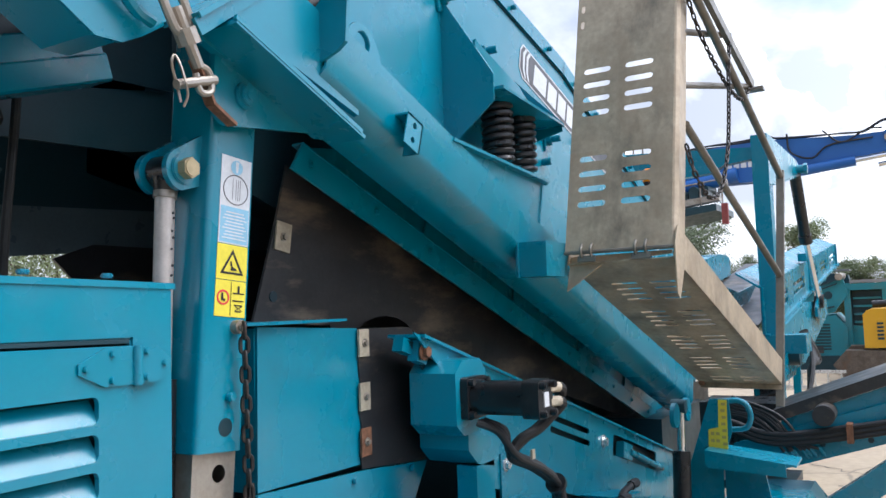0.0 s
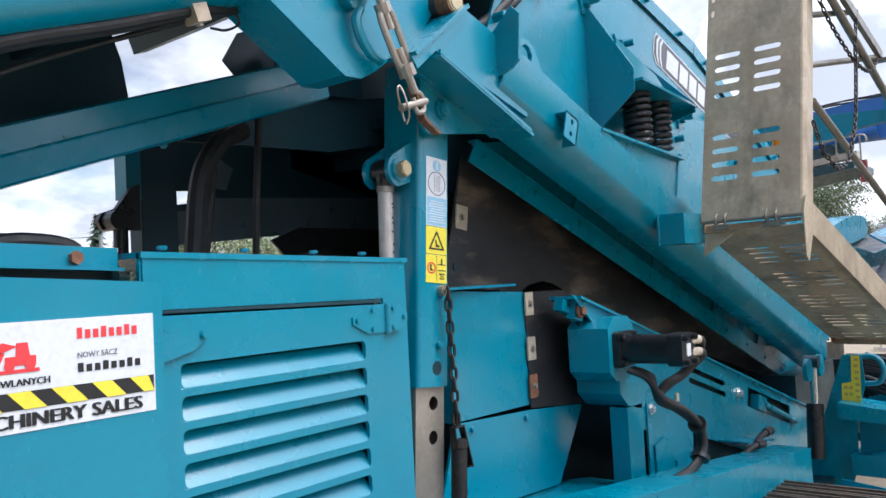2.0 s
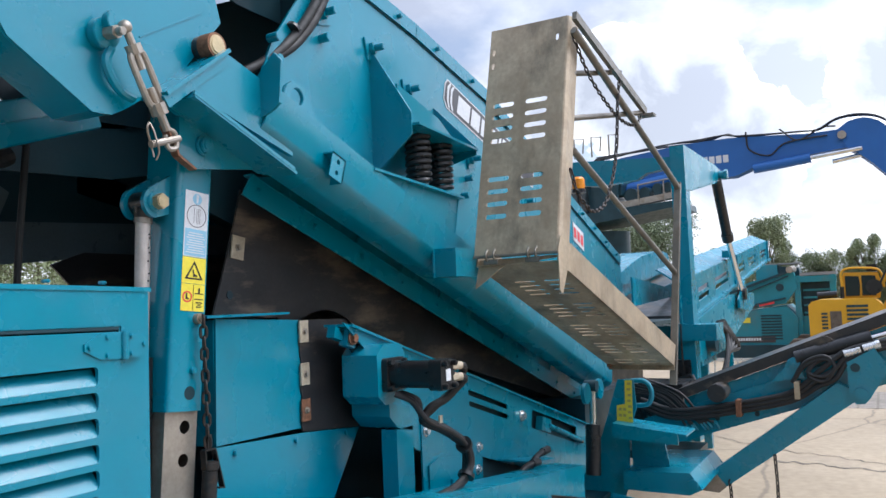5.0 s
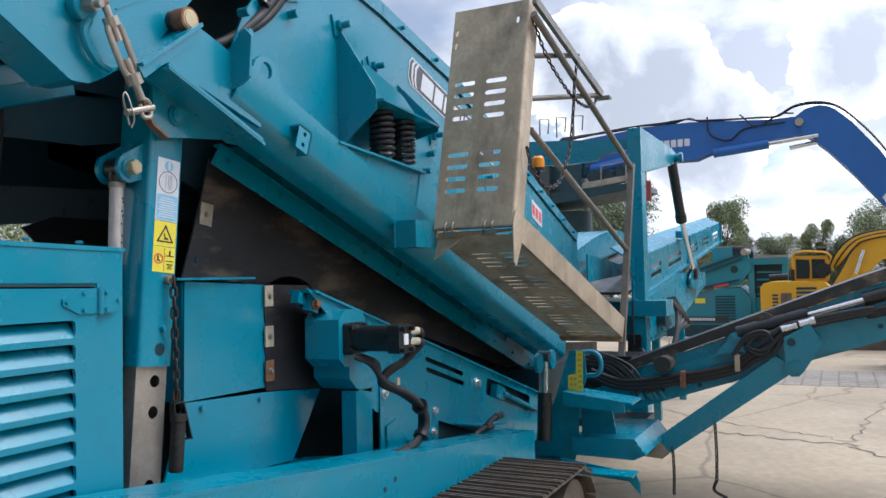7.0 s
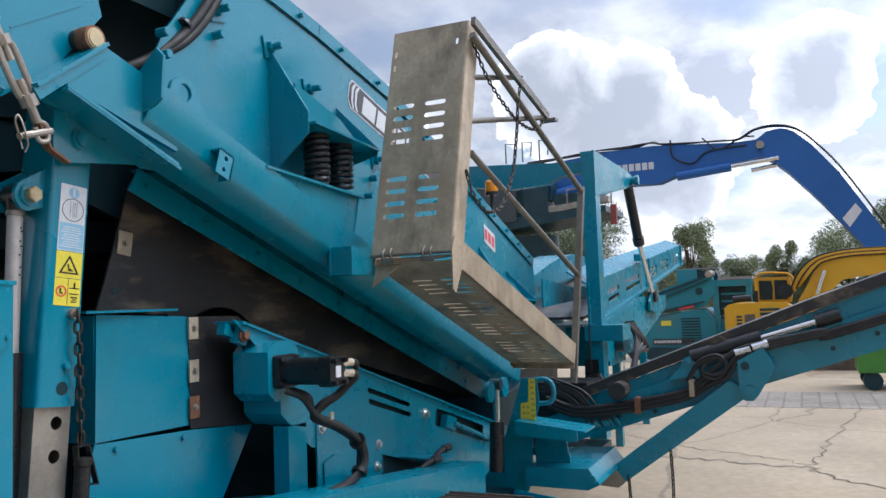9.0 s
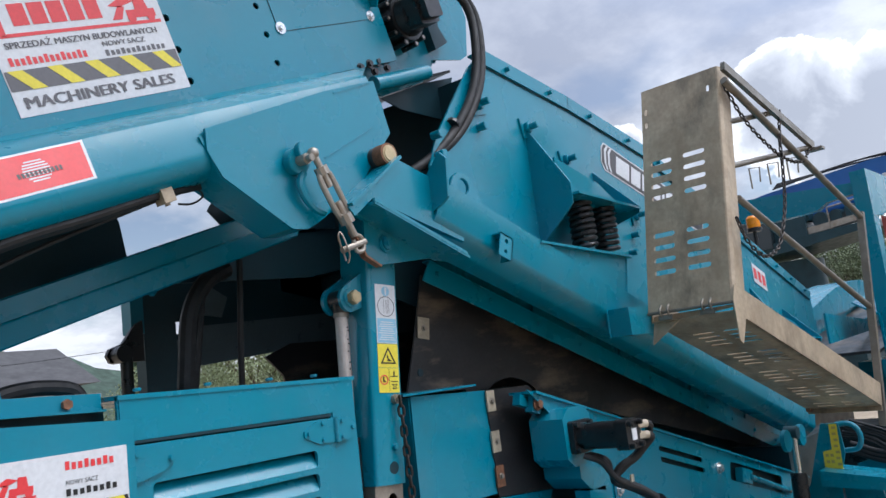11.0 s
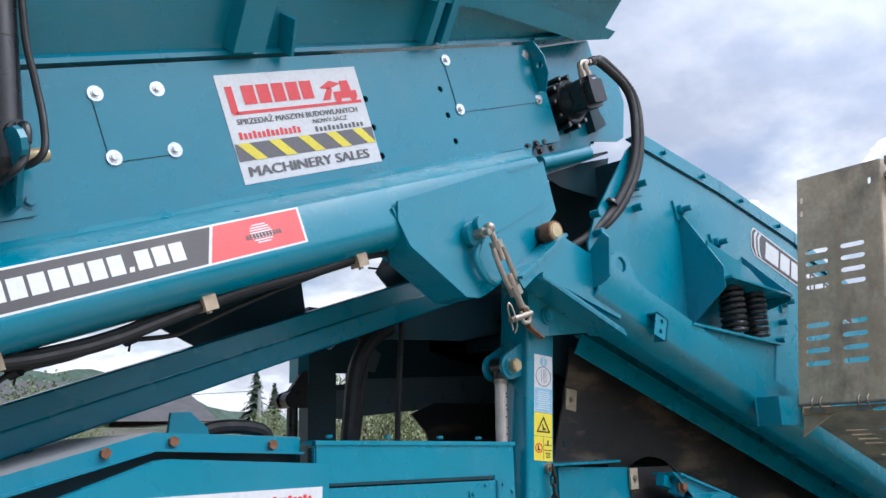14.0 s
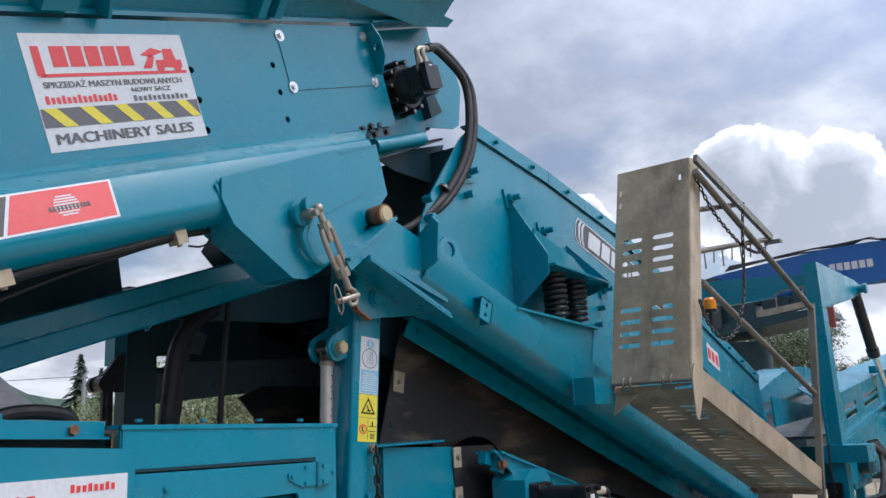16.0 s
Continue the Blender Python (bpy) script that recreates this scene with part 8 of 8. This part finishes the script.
        part("boom_hose", bm, EXYELLOW if k % 3 else HOSE, bo)
    bm = BM()
    rod(bm, (22.2, -1.36, 1.90), (22.2, -1.57, 2.50), 0.05, 12)
    part("ram_rod", bm, CHROME, t)
    bm = BM()
    rod(bm, (22.2, -1.20, 1.42), (22.2, -1.36, 1.92), 0.09, 12)
    part("boom_ram", bm, EXYELLOW, t)
    for x in (21.9, 23.9):
        bm = BM()
        sheet(bm, [(1.3, 0.0), (-2.3, 0.0), (-2.6, 0.3), (-2.4, 0.72), (1.3, 0.75), (1.6, 0.4)], at_x(x), 0.5)
        part("crawler", bm, TRACK, t, bevel=0.06)
    bm = BM()
    box(bm, 22.3, 24.0, -1.4, 0.6, 0.5, 0.9)
    part("undercarriage", bm, DARK, t)
    bm = BM()
    sheet(bm, [(-3.8, 0.9), (-4.5, 0.7), (-4.8, 2.9), (-4.2, 2.95)], at_x(22.35), 0.35)
    part("dipper", bm, EXYELLOW, t, bevel=0.05)
    return t


excavator()


def handler():
    t = thing("material_handler", "deep blue material handler with a long raised boom", "material handler", (33, 9, 0))
    X = 32.0
    bm = BM()
    sheet(bm, [(13.0, 5.9), (9.9, 6.1), (7.9, 6.3), (5.957, 6.487), (3.9, 6.46), (3.1, 6.75), (1.2, 6.97), (0.1, 7.08), (-0.4, 7.0), (-0.8, 7.2), (-0.8, 7.9), (-0.4, 7.95), (0.305, 7.78), (1.115, 7.76), (4.08, 7.97), (5.89, 7.94), (9.9, 7.55), (13.0, 7.0)], at_x(X), 0.7)
    b = part("boom", bm, BLUE, t, bevel=0.05)
    bm = BM()
    sheet(bm, [(0.0, 7.08), (0.28, 7.75), (-0.106, 8.03), (-0.4, 8.09), (-0.602, 8.10), (-0.85, 8.04), (-1.077, 7.92), (-1.622, 7.39), (-2.494, 6.255), (-3.777, 4.065), (-5.3, 1.5), (-5.6, 0.9), (-4.9, 1.0), (-3.507, 3.07), (-2.567, 4.288), (-1.70, 5.39), (-0.803, 6.417), (-0.35, 6.85)], at_x(X - 0.05), 0.8)
    part("dipper", bm, BLUE, t, bevel=0.05)
    bm = BM()
    rod(bm, (X - 0.1, 3.2, 6.64), (X - 0.1, 1.2, 6.83), 0.18, 16)
    part("boom_ram", bm, BLUE, t)
    bm = BM()
    rod(bm, (X - 0.1, 1.25, 6.83), (X - 0.1, -0.5, 6.99), 0.08, 12)
    rod(bm, (X + 0.3, 0.5, 6.66), (X + 0.3, -0.5, 6.80), 0.08, 12)
    part("ram_rod", bm, CHROME, t)
    bm = BM()
    rod(bm, (X - 0.06, 0.118, 7.54), (X - 0.2, 0.118, 7.54), 0.15, 18)
    part("elbow_pin", bm, STEEL, t)
    for k in range(4):
        bm = BM()
        o = 0.09 * k
        u = X - 0.1 + 0.2 * k
        tube(bm, [(u, 9.5, 7.66 + o), (u, 6.6, 7.98 + 0.05 * (k % 2)), (u, 5.2, 8.03 - 0.02 * k), (u, 4.2, 8.08 + o * 0.5), (u, 3.6, 7.98 + o * 0.2), (u, 1.6, 7.86 + 0.04 * k), (u, 0.9, 7.86 + o * 0.3), (u, 0.3, 8.16 + o * 0.3), (u, -0.4, 8.24 + o * 0.2), (u, -1.1, 8.05 + o * 0.3), (u, -1.75, 7.45 + o * 0.5), (u, -2.6, 6.35 + o * 0.5), (u, -3.9, 4.15 + o * 0.4), (u, -5.4, 1.6)], 0.032, 6)
        part("boom_hose", bm, HOSE, t)
    bm = BM()
    tube(bm, [(X - 0.08, 3.4, 8.1), (X - 0.1, 3.3, 7.4), (X - 0.1, 2.6, 7.1), (X - 0.1, 2.0, 7.5), (X - 0.1, 0.6, 7.6)], 0.035, 6)
    tube(bm, [(X - 0.08, 2.2, 8.05), (X - 0.1, 1.6, 7.55), (X - 0.1, 0.8, 7.9), (X - 0.1, 0.3, 7.9)], 0.03, 6)
    part("boom_hose", bm, HOSE, t)
    for i in range(6):
        y = 5.60 - i * 0.26
        bm = BM()
        box(bm, X - 0.015, X, y - 0.20, y, 7.04, 7.33)
        part("white_block", bm, WHITE, b)
    bm = BM()
    sheet(bm, [(-2.71, 4.22), (-2.49, 4.56), (-2.94, 5.08), (-3.14, 4.80)], at_x(X - 0.06), 0.01)
    part("dealer_sign", bm, WHITE, t)
    bm = BM()
    sheet(bm, [(5.78, 5.36), (5.78, 5.60), (8.5, 5.44), (12.5, 5.2), (12.5, 4.7), (8.5, 5.02)], at_x(X - 1.5), 3.4)
    part("deck", bm, DARK, t, bevel=0.03)
    bm = BM()
    sheet(bm, [(5.75, 5.78), (5.75, 6.0), (7.7, 5.80), (9.6, 5.7), (9.6, 5.45), (7.7, 5.55)], at_x(X - 1.1), 0.5)
    part("step_beam", bm, STEEL, t, bevel=0.02)
    bm = BM()
    box(bm, X - 1.2, X + 2.0, 8.2, 12.5, 5.3, 6.9)
    part("upper_structure", bm, DARK, t, bevel=0.08)
    bm = BM()
    for y, z, s in ((6.3, 6.25, 0.16), (6.7, 6.2, 0.2), (7.2, 6.05, 0.24), (7.75, 6.0, 0.3), (8.4, 6.5, 0.3)):
        rod(bm, (X - 0.9, y, z), (X + 0.2, y - 0.1, z + 0.05), s, 10)
        box(bm, X - 1.0, X - 0.2, y - s, y + s * 0.6, z - s * 1.5, z - s * 0.4)
    part("slew_gear", bm, DARK, t, bevel=0.02)
    bm = BM()
    for y in (5.62, 6.4, 7.4):
        rod(bm, (X - 1.1, y, 5.5), (X - 1.1, y, 6.55 - 0.1 * (y - 5.6)), 0.03, 6)
    rod(bm, (X - 1.1, 5.62, 6.55), (X - 1.1, 7.4, 6.37), 0.03, 6)
    tube(bm, [(X - 1.1, 5.62, 6.55), (X - 1.1, 5.45, 6.5), (X - 1.1, 5.4, 6.3)], 0.03, 6)
    part("guard_rail", bm, STEEL, t)
    bm = BM()
    box(bm, X - 1.3, X - 1.1, 5.42, 5.64, 4.85, 5.62)
    part("red_locker", bm, material("faded_red_paint", (0.24, 0.045, 0.04), 0.6, vary=0.2), t)
    bm = BM()     # lift ram under the boom foot
    rod(bm, (X - 0.1, 5.4, 6.75), (X - 0.1, 8.6, 6.25), 0.26, 16)
    rod(bm, (X - 0.1, 5.2, 6.78), (X - 0.1, 5.5, 6.74), 0.30, 16)
    part("lift_ram", bm, BLUE, t)
    bm = BM()
    for k in range(3):
        y = 8.8 + 0.75 * k
        tube(bm, [(X, y, 7.9), (X, y, 8.75), (X, y - 0.42, 8.7), (X, y - 0.36, 8.1)], 0.035, 6, smooth=False)
    part("boom_rail", bm, PIPE, t)
    bm = BM()
    rod(bm, (X + 0.5, 9.4, 0), (X + 0.5, 9.4, 4.7), 1.1, 20)
    box(bm, X - 2, X + 3, 6.8, 12.6, 0, 1.0)
    part("pylon", bm, DARK, t)
    bm = BM()
    box(bm, X - 1.6, X + 0.5, 9.4, 11.0, 5.2, 7.2)
    part("cab", bm, GLASS, t, bevel=0.08)
    return t


handler()
bm = BM()
rod(bm, (7.5, 1.90, 3.185), (7.5, 1.90, 3.29), 0.066, 20)
rod(bm, (7.5, 1.90, 3.29), (7.5, 1.90, 3.315), 0.066, 20, 0.045)
beacon = thing("beacon", "amber warning beacon on a black base", "beacon", (7.5, 1.90, 2.6))
part("lens", bm, ORANGE, beacon)
bm = BM()
rod(bm, (7.5, 1.90, 3.15), (7.5, 1.90, 3.19), 0.072, 20)
rod(bm, (7.5, 1.90, 2.6), (7.5, 1.90, 3.16), 0.02, 10)
part("base", bm, BLACK, beacon)

ladder = thing("ladder", "pale aluminium ladder lying on its side by the excavator", "ladder", (20.0, 1.9, 0))
for z in (0.05, 0.40):
    bm = BM()
    box(bm, 19.97, 20.03, 1.2, 3.6, z - 0.035, z + 0.035)
    part("stile", bm, ZINC, ladder, bevel=0.006)
for k in range(9):
    bm = BM()
    rod(bm, (20.0, 1.3 + 0.27 * k, 0.05), (20.0, 1.3 + 0.27 * k, 0.40), 0.02, 10)
    part("rung", bm, ZINC, ladder)

# a green skip at the edge of the yard, a house roof, poles
gs = thing("green_bin", "green steel bin at the yard's edge", "bin", (18, -1.9, 0))
bm = BM()
sheet(bm, [(-1.95, 0.35), (-3.2, 0.35), (-3.2, 1.5), (-1.95, 1.5)], at_x(17.5), 1.2)
part("body", bm, material("green_paint", (0.06, 0.22, 0.03), 0.5, vary=0.15), gs, bevel=0.03)
for y in (-2.2, -2.9):
    for x in (17.6, 18.5):
        bm = BM()
        rod(bm, (x, y, 0.18), (x + 0.2, y, 0.18), 0.18, 16)
        part("wheel", bm, DARK, gs)
house = thing("house", "distant house with a low grey roof", "house", (9, 31, 0))
bm = BM()
box(bm, 6.2, 13.0, 29.5, 36, 0, 3.1)
part("wall", bm, material("pale_render", (0.55, 0.52, 0.46), 0.8, vary=0.1), house)
bm = BM()
m = Matrix(((0, 0, 1, 5.6), (1, 0, 0, 0), (0, 1, 0, 0), (0, 0, 0, 1)))
sheet(bm, [(29.0, 3.35), (36.5, 3.35), (32.75, 5.0)], m, 8.0)
part("roof", bm, material("dark_roof_tiles", (0.07, 0.068, 0.07), 0.8, vary=0.2, scale=2), house)
pole = thing("utility_pole", "grey concrete utility pole", "pole", (12.4, 24, 0))
bm = BM()
rod(bm, (12.6, 24, 0), (12.6, 24, 4.2), 0.09, 10, 0.06)
part("pole", bm, ROOF, pole)
bm = BM()
tube(bm, [(12.6, 24, 4.15), (7.0, 24.5, 3.85), (1.0, 25, 4.2), (-14, 26, 4.9)], 0.012, 4)
part("wire", bm, BLACK, pole)

# ---- trees ----
def leaf_cloud(name, blobs, mat, parent, size, count, rng):
    """Many small leaf cards and clumps, spread through uneven blobs."""
    vs, fs_ = [], []
    for _ in range(count):
        c, r = blobs[rng.randrange(len(blobs))]
        d = Vector((rng.gauss(0, 1), rng.gauss(0, 1), rng.gauss(0, 1))).normalized() * r * (rng.random() ** 0.45)
        p = Vector(c) + Vector((d.x, d.y, d.z * 1.25))
        n = Vector((rng.uniform(-1, 1), rng.uniform(-1, 1), rng.uniform(-0.3, 1))).normalized()
        a = n.orthogonal().normalized()
        b = n.cross(a)
        k, s_ = len(vs), size * rng.uniform(0.5, 1.3)
        vs += [p + a * s_, p + b * s_ * 0.6, p - a * s_ * 0.9, p - b * s_ * 0.5 + n * s_ * 0.3]
        fs_ += [(k, k + 1, k + 2, k + 3)]
    me = bpy.data.meshes.new(name)
    me.from_pydata([tuple(v) for v in vs], [], fs_)
    me.materials.append(mat)
    ob = new(name, me)
    attach(ob, parent)
    return ob


def tree(x, y, h, w, seed, mat, leaves=33000, label="leafy deciduous tree beyond the yard"):
    rng = random.Random(seed)
    t = thing("tree", label, "tree", (x, y, 0), group="trees round the yard")
    bm = BM()
    top = Vector((x + rng.uniform(-0.3, 0.3), y + rng.uniform(-0.3, 0.3), h * 0.75))
    tube(bm, [(x, y, 0), (x + 0.1, y, h * 0.3), top], 0.03 * h * 0.6, 8)
    blobs = []
    for k in range(40):
        a, rr = rng.uniform(0, math.tau), w * 0.5 * math.sqrt(rng.random())
        z = h * rng.uniform(0.14, 0.93)
        rr *= 1.15 - 0.75 * abs(z / h - 0.42)
        c = Vector((x + rr * math.cos(a), y + rr * math.sin(a), z))
        blobs.append((c, w * rng.uniform(0.12, 0.22)))
        tube(bm, [(x, y, z * 0.55), ((x + c.x) / 2, (y + c.y) / 2, z * 0.85), c], 0.012 * h * 0.35, 5, 3)
    part("trunk", bm, BARK, t)
    leaf_cloud("crown", blobs, mat, t, 0.0092 * h, leaves, rng)
    return t


def spruce(x, y, h, w, seed):
    rng = random.Random(seed)
    t = thing("spruce", "dark narrow spruce tree beyond the yard", "tree", (x, y, 0), group="spruces")
    bm = BM()
    rod(bm, (x, y, 0), (x, y, h), 0.02 * h, 7, 0.01)
    part("trunk", bm, BARK, t)
    vs, fs_ = [], []
    for lev in range(26):
        z = h * (0.12 + 0.88 * lev / 26)
        reach = w * 0.5 * (1 - (z / h)) ** 0.85 + 0.05
        for k in range(26):
            a = rng.uniform(0, math.tau)
            r = reach * rng.uniform(0.65, 1.15)
            d, side = Vector((math.cos(a), math.sin(a), 0)), Vector((-math.sin(a), math.cos(a), 0))
            base = Vector((x, y, z + rng.uniform(0, h / 24)))
            for q in range(3):
                f0, f1 = q / 3, (q + 1) / 3
                p0, p1 = base + d * r * f0 - Vector((0, 0, r * 0.35 * f0)), base + d * r * f1 - Vector((0, 0, r * 0.35 * f1))
                ww = (0.05 + reach * 0.15) * (1.1 - f0)
                n = len(vs)
                vs += [p0 + side * ww, p1 + side * ww * 0.5 - Vector((0, 0, 0.1 * r)), p1 - side * ww * 0.5 - Vector((0, 0, 0.12 * r)), p0 - side * ww]
                fs_.append((n, n + 1, n + 2, n + 3))
    me = bpy.data.meshes.new("crown")
    me.from_pydata([tuple(v) for v in vs], [], fs_)
    me.materials.append(SPRUCE)
    ob = new("crown", me)
    attach(ob, t)
    return t


for i, (x, y, h, w) in enumerate(((45, 4.45, 5.9, 3.0), (46, 11.0, 7.5, 6.0), (44, 14.5, 8.0, 6), (46, 1.4, 4.0, 2.6), (45, -0.15, 4.6, 1.9), (46, -3.2, 5.3, 4.4), (45, -6.5, 6.5, 5), (47, 7.4, 4.4, 3.5), (40, 19, 7, 6), (44, -11, 7, 6), (46, 2.7, 3.9, 2.2), (45, -1.1, 3.6, 2.2))):
    tree(x, y, h, w, 40 + i, LEAF if i in (0, 3, 4, 5) else LEAFD)
for i, (x, y, h, w) in enumerate(((2.0, 12.6, 3.2, 2.6), (-0.6, 14, 4.2, 3.5), (11.2, 25.5, 2.7, 2.4), (15.5, 24, 3.8, 3.0), (19, 24, 4.2, 4.0), (23, 25, 4.4, 4), (8, 27, 3.2, 2.5), (30, 26, 6, 6), (-6, 16, 5, 5), (8.3, 14.6, 2.8, 3.0), (10.7, 15.2, 4.15, 3.0), (13.2, 16.5, 3.5, 3.4))):
    tree(x, y, h, w, 70 + i, LEAFD if i < 2 else LEAF, 24000)
for i, (x, y, h, w) in enumerate(((13.0, 25.0, 4.95, 2.7), (14.3, 26.0, 4.6, 2.3), (20.5, 27, 5.4, 2.6), (17.0, 27.0, 4.7, 2.3))):
    spruce(x, y, h, w, 90 + i)
bm = BM()
prof = [(-60, 9), (-10, 14), (20, 17), (40, 20.5), (60, 22.5), (75, 19), (100, 13), (140, 8), (200, 3)]
for (x0, z0), (x1, z1) in zip(prof, prof[1:]):
    for k in range(4):
        f0, f1 = k / 4, (k + 1) / 4
        a, b = x0 + (x1 - x0) * f0, x0 + (x1 - x0) * f1
        za, zb = z0 + (z1 - z0) * f0 + math.sin(a * 0.31), z0 + (z1 - z0) * f1 + math.sin(b * 0.31)
        bm.faces.new([bm.verts.new(p) for p in ((a, 170, -1), (b, 170, -1), (b, 200, zb), (a, 200, za))])
bmesh.ops.remove_doubles(bm, verts=bm.verts, dist=0.01)
hill = part("wooded_hill", bm, HILL)
tagged(hill, "distant dark green wooded hillside", "hill", kind="structure")
bm = BM()      # slope out of view, added to block low sky light and dim reflections
ridge = []
for k in range(49):
    a = radians(150 + 190 * k / 48)
    r, h = 58 + 6 * math.sin(k * 0.7), 17 + 3.5 * math.sin(k * 0.55) + 1.6 * math.sin(k * 1.7)
    ridge.append((bm.verts.new((r * math.cos(a), r * math.sin(a), -1)), bm.verts.new(((r + 7) * math.cos(a), (r + 7) * math.sin(a), h * 0.55)), bm.verts.new(((r + 26) * math.cos(a), (r + 26) * math.sin(a), h))))
for p, q in zip(ridge, ridge[1:]):
    for k in (0, 1):
        bm.faces.new((p[k], q[k], q[k + 1], p[k + 1]))
hill = part("wooded_hill", bm, HILL)
tagged(hill, "unseen dark green slope added behind the yard to dim reflections", "hill", kind="structure")
